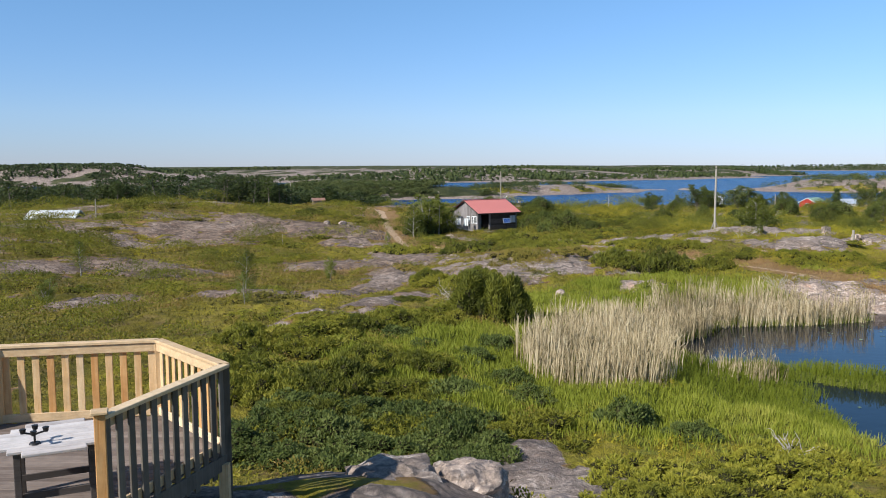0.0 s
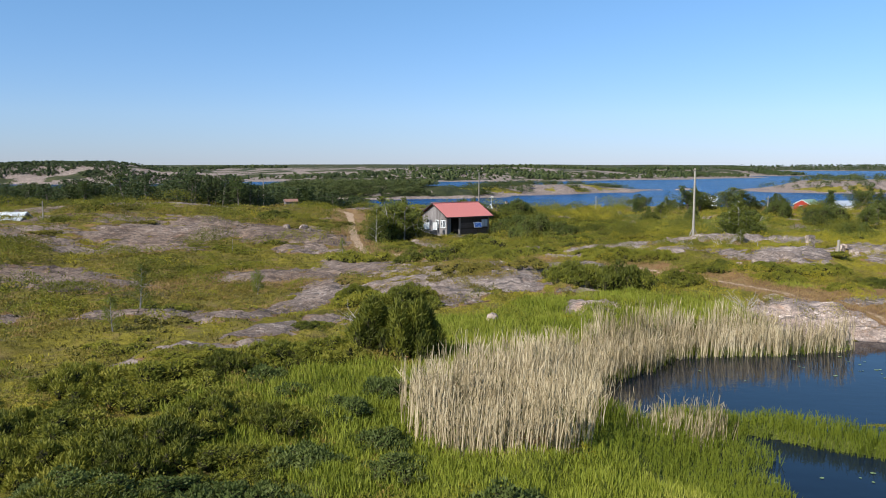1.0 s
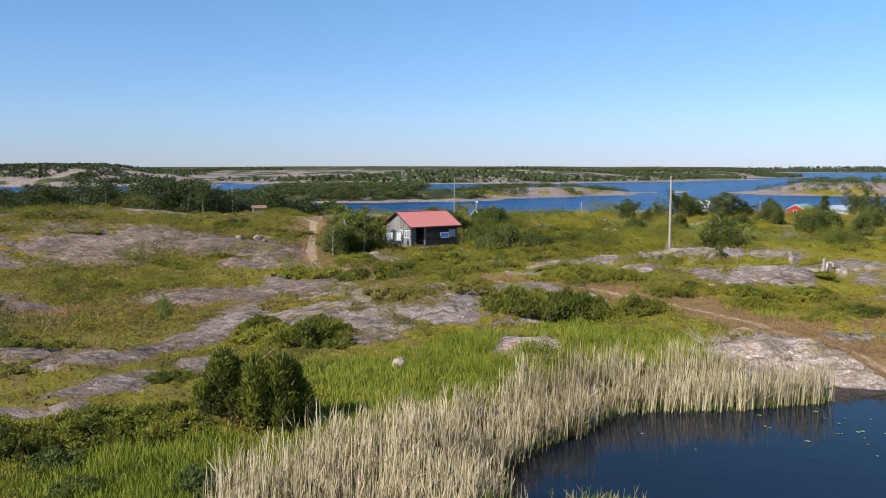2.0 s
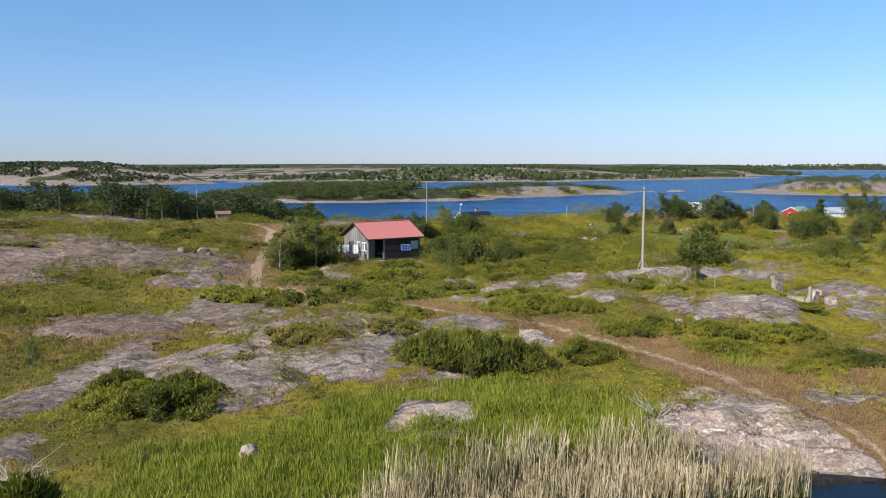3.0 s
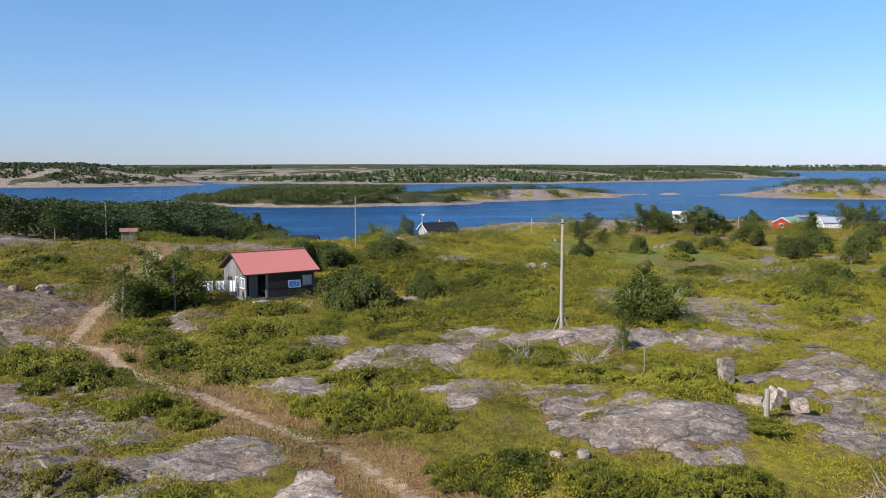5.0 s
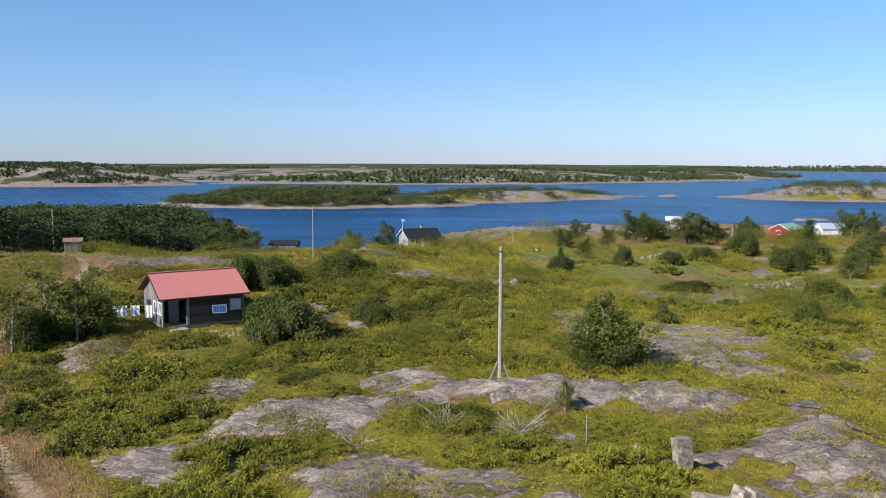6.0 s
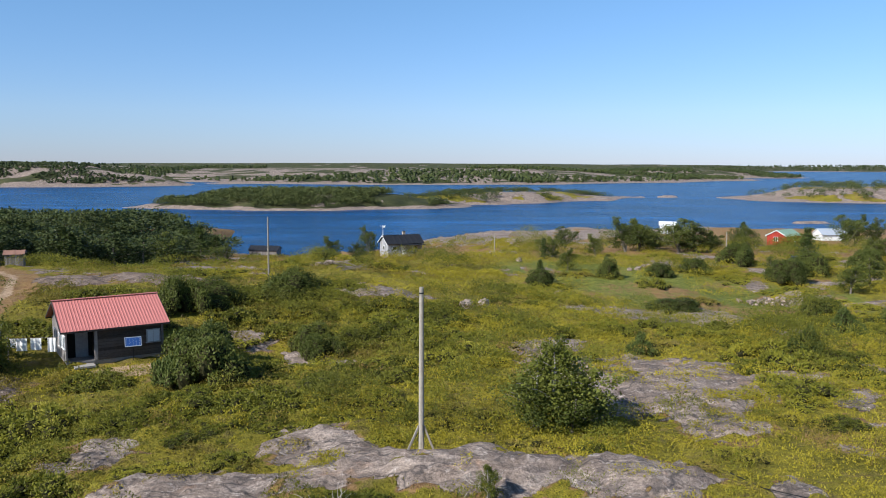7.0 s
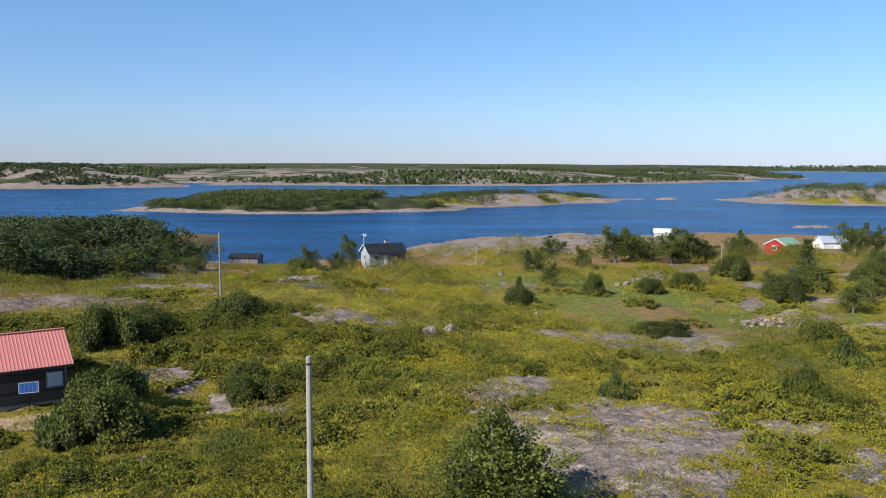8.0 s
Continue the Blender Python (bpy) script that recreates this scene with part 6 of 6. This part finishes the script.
# the old cottage with the red roof
def window_part(parent, m, w, h, frame_mat, pane_mat, name="window"):
    """A framed window in its own frame of axes: x along the wall, y out of it."""
    win = part(name, box(w, 0.05, h, m @ pose(0, 0.01, 0)), pane_mat, parent)
    t = 0.075
    part("window_frame", box(w + 2 * t, 0.09, t, m @ pose(0, 0.03, h / 2 + t / 2), 0.006), frame_mat, win)
    part("window_sill", box(w + 2 * t + 0.06, 0.13, t * 0.8, m @ pose(0, 0.045, -h / 2 - t / 2), 0.006), frame_mat, win)
    for sgn in (-1, 1):
        part("window_frame", box(t, 0.09, h, m @ pose(sgn * (w / 2 + t / 2), 0.03, 0), 0.006), frame_mat, win)
    part("glazing_bar", box(0.035, 0.07, h, m @ pose(0, 0.02, 0)), frame_mat, win)
    return win


def ribbed_slope(length, run, thick, ribs, amp):
    """A roof sheet from its ridge (y = 0) to its eave (y = run): ribbed across x."""
    n = ribs * 6
    bm = bmesh.new()
    rows = []
    for y in (0.0, run * 0.33, run * 0.66, run):
        for side in (0, 1):
            rows.append([bm.verts.new((-length / 2 + length * i / n, y, (amp if i % 6 in (0, 1) else 0) - side * thick)) for i in range(n + 1)])
    top, low = rows[0::2], rows[1::2]
    for a, b in zip(top, top[1:]):
        for i in range(n):
            bm.faces.new((a[i], a[i + 1], b[i + 1], b[i]))
    for a, b in zip(low, low[1:]):
        for i in range(n):
            bm.faces.new((a[i], b[i], b[i + 1], a[i + 1]))
    for a, b in ((top[0], low[0]), (low[-1], top[-1])):
        for i in range(n):
            bm.faces.new((a[i], b[i], b[i + 1], a[i + 1]))
    return bm


def slope_pose(run, rise, eave_z, back, x=0.0):
    tilt = -math.degrees(math.atan2(rise, run))
    if back:
        return pose(x, 0, eave_z + rise, tilt, 0, 0)
    return pose(x, 0, eave_z + rise) @ pose(0, 0, 0, 0, 0, 180) @ pose(0, 0, 0, tilt, 0, 0)


HX, HY, HA = 5.66, 109.15, 33.5
FLOOR = 4.72
cot = empty("cottage", pose(HX, HY, FLOOR, 0, 0, HA), "old grey timber cottage with a faded red sheet roof", "cottage")
LX, LY_, WALL, EAVE, RIDGE = 3.1, 2.8, 2.2, 2.14, 3.73
RUN = 3.3
part("foundation", box(2 * LX - 0.1, 2 * LY_ - 0.1, 1.3, pose(0, 0, -0.66)), M_CONCRETE, cot, "rough concrete and stone footing")
part("floor", box(2 * LX, 2 * LY_, 0.1, pose(0, 0, -0.03)), M_GREYBOARD, cot)
px0 = -1.25
part("inner_wall", box(LX - px0, 2 * LY_ - 0.06, WALL, pose((LX + px0) / 2, 0, WALL / 2)), M_DARK, cot)
part("inner_wall", box(px0 + LX - 0.1, LY_ + 1.2, WALL, pose((px0 - LX) / 2 + 0.04, LY_ / 2 - 0.65, WALL / 2)), M_DARK, cot)
for i in range(11):                       # front wall of long boards
    part("wall_board", box(LX - px0, 0.05, 0.19, pose((LX + px0) / 2, -LY_ - 0.005 * (i % 2), 0.1 + i * 0.2), 0.012), M_LOG, cot)
for i in range(11):                       # far end and back
    part("wall_board", box(0.05, 2 * LY_, 0.19, pose(LX + 0.005 * (i % 2), 0, 0.1 + i * 0.2), 0.012), M_LOG, cot)
    part("wall_board", box(2 * LX, 0.05, 0.19, pose(0, LY_, 0.1 + i * 0.2), 0.012), M_LOG, cot)
for i in range(29):                       # near gable of upright boards, up to the roof
    y = -LY_ + 0.1 + i * 0.193
    top = EAVE + (RIDGE - EAVE) * (1 - abs(y) / RUN) - 0.08
    low = 0.0 if y > -1.45 else 1.85
    if top - low > 0.1:
        part("wall_board", box(0.04, 0.18, top - low, pose(-LX - 0.006 * (i % 2), y, (top + low) / 2), 0.008), M_GREYBOARD, cot)
    part("gable_board", box(0.04, 0.18, max(0.1, top - WALL), pose(LX - 0.04, y, (top + WALL) / 2), 0.008), M_GREYBOARD, cot)
# the corner porch: half wall, posts, glazed side, inner door
for i in range(7):
    part("porch_board", box(0.035, 0.18, 0.85, pose(-LX, -LY_ + 0.1 + i * 0.193, 0.43), 0.008), M_GREYBOARD, cot)
for i in range(3):
    part("porch_post", box(0.11, 0.11, WALL, pose((-LX + 0.02, -LX + 0.02, px0 - 0.06)[i], (-LY_ + 0.03, -1.43, -LY_ + 0.03)[i], WALL / 2), 0.01), M_GREYBOARD, cot)
window_part(cot, pose(-LX, -2.3, 1.32, 0, 0, 90), 0.5, 0.78, M_WHITE, M_GLASS)
window_part(cot, pose(-LX, -1.72, 1.32, 0, 0, 90), 0.34, 0.78, M_WHITE, M_GLASS)
window_part(cot, pose(-LX - 0.02, -0.75, 1.25, 0, 0, 90), 0.5, 0.85, M_WHITE, M_GLASS)
window_part(cot, pose(-LX - 0.02, 1.35, 1.3, 0, 0, 90), 0.45, 0.7, M_LIGHTBOARD, M_GLASS)
part("porch_curtain", box(0.02, 0.32, 0.8, pose(-LX + 0.1, -2.35, 1.32)), M_CLOTH, cot, "white curtain")
part("inner_door", box(0.8, 0.05, 1.9, pose(-1.9, -1.28, 0.95), 0.01), M_LIGHTBOARD, cot, "pale grey door")
part("porch_step", box(1.3, 0.9, 0.14, pose(-2.1, -3.2, -0.2), 0.01), M_DECK, cot)
window_part(cot, pose(2.45, -LY_ - 0.03, 1.28, 0, 0, 180), 0.78, 0.8, M_LIGHTBOARD, M_CURTAIN)
part("corner_board", box(0.14, 0.05, WALL, pose(LX - 0.02, -LY_ - 0.035, WALL / 2), 0.006), M_GREYBOARD, cot)
part("corner_board", box(0.14, 0.05, WALL, pose(px0 + 0.02, -LY_ - 0.035, WALL / 2), 0.006), M_GREYBOARD, cot)
part("eave_beam", span((-LX - 0.3, -LY_ + 0.02, EAVE), (LX + 0.3, -LY_ + 0.02, EAVE), 0.12, 0.14), M_LOG, cot)
for back in (0, 1):
    hyp = math.hypot(RUN, RIDGE - EAVE)
    for k in range(7):                    # seven sheets a side
        sh = part("roof_sheet", ribbed_slope(1.0 - 0.004, hyp, 0.02, 5, 0.016), M_REDROOF, cot, "faded red ribbed sheet" if k == 0 else "")
        sh.matrix_basis = slope_pose(RUN, RIDGE - EAVE, EAVE + 0.06, back, -3.0 + k)
    for sgn in (-1, 1):
        yy = RUN if back else -RUN
        part("barge_board", span((sgn * 3.49, 0, RIDGE + 0.02), (sgn * 3.49, yy, EAVE + 0.02), 0.03, 0.13), M_LOG, cot)
    yy = (RUN - 0.02) * (1 if back else -1)
    part("fascia", span((-3.48, yy, EAVE - 0.01), (3.48, yy, EAVE - 0.01), 0.03, 0.11), M_LOG, cot)
part("ridge_cap", span((-3.52, 0, RIDGE + 0.1), (3.52, 0, RIDGE + 0.1), 0.26, 0.035), M_REDROOF, cot)
loc = pose(HX, HY, FLOOR, 0, 0, HA)


def at_cottage(x, y, z=0.0):
    return loc @ Vector((x, y, z))


panel_at = at_cottage(0.95, -3.55, 0)
pz = gz(panel_at.x, panel_at.y)
solar = empty("solar_panel", pose(panel_at.x, panel_at.y, pz, 0, 0, HA), "blue solar panel on a thin stand before the cottage", "solar panel")
up = 5.87 - pz
tiltm = pose(0, 0, up, -18, 0, -8)
part("panel", box(0.98, 0.03, 0.56, tiltm @ pose(0, 0, 0), 0.004), M_SOLAR, solar)
for sgn in (-1, 1):
    part("panel_frame", box(1.06, 0.045, 0.045, tiltm @ pose(0, 0, sgn * 0.3)), M_ALU, solar)
    part("panel_frame", box(0.045, 0.045, 0.56, tiltm @ pose(sgn * 0.51, 0, 0)), M_ALU, solar)
for k in range(5):
    part("cell_line", box(0.008, 0.036, 0.56, tiltm @ pose(-0.4 + k * 0.2, -0.002, 0)), M_ALU, solar)
part("stand", rod((0, 0.06, -0.1), (0, 0.06, up), 0.025), M_IRON, solar)

# washing on its line
la, lb = at_cottage(-3.3, -1.2), at_cottage(-6.2, 0.4)
za, zb = FLOOR + 1.5, gz(lb.x, lb.y) + 1.6
line = empty("clothes_line", pose(la.x, la.y, za), "cord strung from the cottage to a leaning post", "clothes line")
vec = Vector((lb.x - la.x, lb.y - la.y, zb - za))
part("cord", rod((0, 0, 0), vec, 0.012, 0.012, 6), M_TWIG, line)
part("post", rod((vec.x, vec.y, gz(lb.x, lb.y) - za), (vec.x, vec.y, vec.z + 0.1), 0.05, 0.04, 8), M_POLE, line)
for k, (t0, wdt, drop) in enumerate([(0.05, 0.55, 0.95), (0.34, 0.7, 0.8), (0.62, 0.75, 0.85), (0.86, 0.35, 0.6)]):
    bm = bmesh.new()
    cols = 9
    grid = []
    dirv = vec.normalized()
    side = Vector((-dirv.y, dirv.x, 0))
    for j in range(5):
        grid.append([bm.verts.new(dirv * (wdt * i / (cols - 1)) + side * (0.05 * math.sin(i * 1.7 + k) * (0.3 + j * 0.25)) + Vector((0, 0, -drop * j / 4 - 0.012))) for i in range(cols)])
    for a, b in zip(grid, grid[1:]):
        for i in range(cols - 1):
            bm.faces.new((a[i], a[i + 1], b[i + 1], b[i]))
    ob = part("washing", bm, M_CLOTH, None)
    ob.modifiers.new("thick", "SOLIDIFY").thickness = 0.01
    ob.matrix_basis = Matrix.Translation(Vector((la.x, la.y, za)) + vec * t0)
    tagged(ob, "white sheet hung on the clothes line", "laundry", "washing")


# other houses
def house(name, x, y, turn, length, width, wall, rise, over, walls, roof, label, base=None, chimney=False, wins=(), door=None, ribs=3, step=0.22):
    z = gz(x, y) if base is None else base
    h = empty(name, pose(x, y, z, 0, 0, turn), label, "house")
    part("foundation", box(length - 0.1, width - 0.1, 0.9, pose(0, 0, -0.4)), M_CONCRETE, h)
    part("inner_wall", box(length - 0.06, width - 0.06, wall, pose(0, 0, wall / 2)), M_DARK, h)
    run = width / 2 + over
    n = int(length / step)
    for i in range(n):
        xx = -length / 2 + (i + 0.5) * length / n
        for sgn in (-1, 1):
            part("wall_board", box(length / n - 0.012, 0.05, wall, pose(xx, sgn * width / 2, wall / 2)), walls, h)
    n = int(width / step)
    for i in range(n):
        yy = -width / 2 + (i + 0.5) * width / n
        top = wall + rise * (1 - abs(yy) / (width / 2 + over)) - 0.05
        for sgn in (-1, 1):
            part("wall_board", box(0.05, width / n - 0.012, top, pose(sgn * length / 2, yy, top / 2)), walls, h)
    for back in (0, 1):
        sh = part("roof", ribbed_slope(length + 2 * over, math.hypot(run, rise), 0.05, int(length * ribs / 3), 0.03), roof, h)
        sh.matrix_basis = slope_pose(run, rise, wall + 0.04, back)
        yy = run * (1 if back else -1)
        for sgn in (-1, 1):
            part("barge_board", span((sgn * (length / 2 + over), 0, wall + rise - 0.02), (sgn * (length / 2 + over), yy, wall - 0.02), 0.04, 0.14), M_WHITE if walls is not M_GREYBOARD else M_GREYBOARD, h)
    if chimney:
        ch = part("chimney", box(0.55, 0.55, 1.0, pose(length * 0.1, 0.3, wall + rise + 0.2)), M_CONCRETE, h)
        part("chimney_cap", box(0.68, 0.68, 0.08, pose(length * 0.1, 0.3, wall + rise + 0.74)), M_IRON, ch)
    for (face, u, zc, w, hh) in wins:
        m = pose(u, -width / 2 - 0.03, zc, 0, 0, 180) if face == "front" else pose(-length / 2 - 0.03, u, zc, 0, 0, 90)
        window_part(h, m, w, hh, M_WHITE, M_GLASS)
    if door:
        part("door", box(0.9, 0.06, 1.95, pose(door, -width / 2 - 0.03, 0.98), 0.01), M_WHITE, h)
    return h


bh = house("grey_cottage", 20.2, 224.0, 26, 7.6, 4.6, 2.3, 1.7, 0.45, M_LIGHTBOARD, M_BLACKROOF, "pale grey cottage with a black felt roof by the sea", -1.15, True, [("left", 0.0, 1.4, 0.8, 0.9), ("front", -2.4, 1.4, 0.8, 0.8), ("front", 2.2, 1.4, 0.9, 0.8)], -0.4)
part("porch_roof", span((-1.6, -3.2, 2.15), (3.9, -3.2, 2.15), 1.9, 0.1), M_BLACKROOF, bh)
for k in (-1.5, 1.0, 3.8):
    part("porch_post", box(0.12, 0.12, 2.1, pose(k, -4.0, 1.05)), M_GREYBOARD, bh)
part("porch_deck", box(5.6, 1.9, 0.2, pose(1.15, -3.2, -0.1)), M_DECK, bh)
mast = empty("antenna_mast", pose(16.6, 221.5, -1.3), "slim white antenna mast beside the grey cottage", "antenna")
part("shaft", rod((0, 0, 0), (0, 0, 6.4), 0.05, 0.04, 8), M_WHITE, mast)
part("antenna_arm", rod((-0.5, 0, 6.1), (0.6, 0, 6.3), 0.025, 0.025, 6), M_WHITE, mast)
part("antenna_dish", stone_bm(3, 0.2, 0.2, 0.2, 0.02, 2), M_WHITE, mast).matrix_basis = pose(0.3, 0, 6.0)
house("red_cottage", 103.0, 229, 40, 6.0, 4.4, 2.1, 1.3, 0.3, M_REDWALL, M_GREENROOF, "red timber cottage with a pale green roof", gz(103, 229) - 0.2, False, [("left", 0.2, 1.5, 0.8, 0.8), ("front", 0.5, 1.4, 0.8, 0.8)])
house("white_house", 121, 246, 4, 6.0, 4.6, 2.1, 1.4, 0.3, M_WHITE, M_GREYROOF, "white timber house with a blue-grey roof", gz(121, 246) - 0.7, False, [("front", 2.2, 1.4, 0.7, 0.8)])
house("white_shed", 84.0, 252, -15, 3.6, 2.8, 2.0, 0.9, 0.25, M_WHITE, M_WHITEROOF, "small white shed with a white roof", gz(84, 252) - 0.2, False, [("front", 0.0, 1.3, 0.6, 0.6)])
house("boathouse", -17.0, 262.5, -5, 7.2, 4.0, 1.9, 1.1, 0.3, M_GREYBOARD, M_BLACKROOF, "low grey boathouse with a dark roof at the shore", -6.5)
house("privy", -23.0, 151.4, 20, 2.0, 1.6, 1.6, 0.45, 0.2, M_GREYBOARD, M_BROWNROOF, "small brown outhouse with a shallow roof", None)
house("low_house", -50.4, 107, 8, 5.6, 4.6, 2.2, 1.0, 0.3, M_LIGHTBOARD, M_WHITEROOF, "low house with a white sheet roof in a hollow", gz(-53, 107) - 2.1)

# parked car beyond the heath
car = empty("parked_car", pose(86.2, 183.6, gz(86.2, 183.6), 0, 0, 75), "dark blue car parked beside a spruce", "car")
bm = bmesh.new()
prof = [(-2.1, 0.35), (-2.1, 0.85), (-1.75, 0.95), (-1.3, 1.42), (0.35, 1.45), (0.95, 0.98), (1.95, 0.85), (2.1, 0.6), (2.1, 0.35)]
ringa = [bm.verts.new((px_, -0.82 if pz_ < 1.2 else -0.66, pz_)) for px_, pz_ in prof]
ringb = [bm.verts.new((px_, 0.82 if pz_ < 1.2 else 0.66, pz_)) for px_, pz_ in prof]
bm.faces.new(ringa)
bm.faces.new(ringb[::-1])
for i in range(len(prof)):
    j = (i + 1) % len(prof)
    bm.faces.new((ringa[i], ringb[i], ringb[j], ringa[j]))
part("body", bm, M_BLUE, car)
for sgn in (-1, 1):
    part("side_window", box(1.5, 0.03, 0.34, pose(-0.45, sgn * 0.755, 1.17, sgn * 20)), M_GLASS, car)
    for xw in (-1.3, 1.3):
        wl = part("wheel", rod((xw, sgn * 0.66, 0.32), (xw, sgn * 0.86, 0.32), 0.32, 0.32, 18), M_IRON, car)
        part("rim", rod((xw, sgn * 0.85, 0.32), (xw, sgn * 0.88, 0.32), 0.19, 0.19, 14), M_ALU, wl)

# black cable on the ground
cab = [(40.6, 83.6), (41.4, 82.0), (42.3, 80.3), (43.1, 78.7), (43.7, 77.4), (44.5, 75.6)]
pts = np.array([(x, y, gz(x, y) + 0.05) for x, y in cab])
V, F = tube(pts, np.full(len(pts), 0.022), 6)
tagged(new("cable", mesh_np("cable", V, F, [M_IRON], None, True)), "black cable lying across bare rock", "cable")

# ---- the new pine terrace ----
DECK = 9.28
RAIL = 10.42
P_A, P_B, P_C, P_D, P_E = (-5.95, 12.22), (-3.8, 12.63), (-2.41, 11.1), (-3.1, 8.92), (-7.5, 10.6)
terrace = empty("terrace", pose(0, 0, 0), "raised terrace of new pine boards with a railing", "terrace")


def rail_run(a, b, inner, boards=None):
    """Handrail, under-rail, foot rail and balusters from a to b; inner: the side on which the rails sit."""
    a, b = Vector((*a, 0)), Vector((*b, 0))
    d = (b - a).normalized()
    n = Vector((-d.y, d.x, 0)) * inner
    ln = (b - a).length
    up_ = lambda p, z: Vector((p.x, p.y, z))
    part("handrail", span(up_(a, RAIL - 0.022), up_(b, RAIL - 0.022), 0.145, 0.045, 0.006), M_RAILTOP, terrace, "flat pine handrail")
    part("under_rail", span(up_(a + n * 0.035, RAIL - 0.11), up_(b + n * 0.035, RAIL - 0.11), 0.032, 0.12), M_RAILTOP, terrace)
    part("foot_rail", span(up_(a + n * 0.035, DECK + 0.07), up_(b + n * 0.035, DECK + 0.07), 0.032, 0.12), M_RAILTOP, terrace)
    k = max(3, int(ln / 0.19))
    ang = math.degrees(math.atan2(d.y, d.x))
    for i in range(k):
        p = a + d * ((i + 0.5) * ln / k)
        lowz = DECK - 0.28 - 0.03 * (i % 2)
        part("baluster", box(0.097, 0.026, RAIL - 0.05 - lowz, pose(p.x, p.y, (RAIL - 0.05 + lowz) / 2, 0, 0, ang), 0.004), boards or M_PINEBOARD, terrace)


M_RAILTOP = wood("new_pine_rails", [(0.15, (0.46, 0.30, 0.15)), (0.5, (0.63, 0.46, 0.27)), (0.85, (0.72, 0.57, 0.38))], 1.0, 0.6, 0)
rail_run(P_A, P_B, -1)
rail_run(P_B, P_C, -1)
# this run and its corner post carry their shade in the board colour
rail_run(P_C, P_D, -1, M_SHADED)
rail_run(P_E, P_A, -1)
rail_run((-7.0, 7.9), P_E, -1)
rail_run((-4.6, 7.6), (-7.0, 7.9), -1)
for q in (P_A, P_B, P_C, P_D, P_E):
    post = part("post", box(0.11, 0.11, RAIL + (0.03 if q == P_D else -0.05) - DECK + 2.6, pose(q[0], q[1], (RAIL + DECK - 2.6) / 2, 0, 0, 20), 0.006), M_SHADED if q == P_C else M_PINEBOARD, terrace)
    if q == P_D:
        part("post_cap", box(0.17, 0.17, 0.035, pose(q[0], q[1], RAIL + 0.035, 0, 0, 20), 0.008), M_RAILTOP, post)
rim = [P_E, P_A, P_B, P_C, P_D, (-4.6, 7.6), (-7.0, 7.9)]


def inside_rim(x, y):
    c, j = False, len(rim) - 1
    for i in range(len(rim)):
        (xi, yi), (xj, yj) = rim[i], rim[j]
        if (yi > y) != (yj > y) and x < (xj - xi) * (y - yi) / (yj - yi) + xi:
            c = not c
        j = i
    return c


yb = 7.7
while yb < 12.6:
    hits = [x for x in np.arange(-7.6, -2.3, 0.03) if inside_rim(x, yb)]
    if len(hits) > 6:
        part("deck_board", box(hits[-1] - hits[0], 0.112, 0.03, pose((hits[0] + hits[-1]) / 2, yb, DECK - 0.015), 0.003), M_DECKFLOOR, terrace)
    yb += 0.12
# rim joists in the same shade-darkened boards
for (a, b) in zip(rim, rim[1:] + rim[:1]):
    part("rim_joist", span((*a, DECK - 0.14), (*b, DECK - 0.14), 0.045, 0.2), M_SHADED, terrace)
for q in (P_A, P_B, P_C, P_D, (-5.0, 9.5)):
    part("deck_post", box(0.12, 0.12, 2.4, pose(q[0] * 0.98 - 0.06, q[1] - 0.1, DECK - 1.35)), M_PINEBOARD, terrace)

TX, TY, TZ = -3.85, 9.5, 10.0
table = empty("terrace_table", pose(TX, TY, DECK, 0, 0, 25), "weathered grey garden table on the terrace", "table")
for i in range(8):
    yy = -0.49 + i * 0.14
    half = min(0.56, 0.80 - abs(yy))
    part("table_board", box(2 * half, 0.13, 0.035, pose(0, yy, TZ - DECK), 0.006), M_TABLE, table)
for sx_ in (-1, 1):
    for sy_ in (-1, 1):
        part("leg", box(0.07, 0.07, TZ - DECK, pose(sx_ * 0.36, sy_ * 0.36, (TZ - DECK) / 2, 0, 0, 0), 0.006), M_LOG, table)
    part("apron", box(0.03, 0.72, 0.09, pose(sx_ * 0.36, 0, TZ - DECK - 0.07)), M_LOG, table)
    part("crossbar", box(0.72, 0.03, 0.07, pose(0, sx_ * 0.3, 0.2)), M_LOG, table)
orn = empty("iron_candle_holder", pose(TX - 0.08, TY - 0.28, TZ + 0.02), "small black iron candle holder on the table", "candle holder")
part("foot", rod((0, 0, 0), (0, 0, 0.015), 0.06, 0.05, 12), M_IRON, orn)
part("stem", rod((0, 0, 0.01), (0, 0, 0.12), 0.012, 0.012, 8), M_IRON, orn)
for k in range(4):
    a = k * 1.57 + 0.4
    c, s = math.cos(a) * 0.11, math.sin(a) * 0.11
    part("arm", rod((0, 0, 0.10), (c, s, 0.13), 0.012, 0.01, 6), M_IRON, orn)
    part("cup", rod((c, s, 0.12), (c, s, 0.17), 0.024, 0.034, 10), M_IRON, orn)
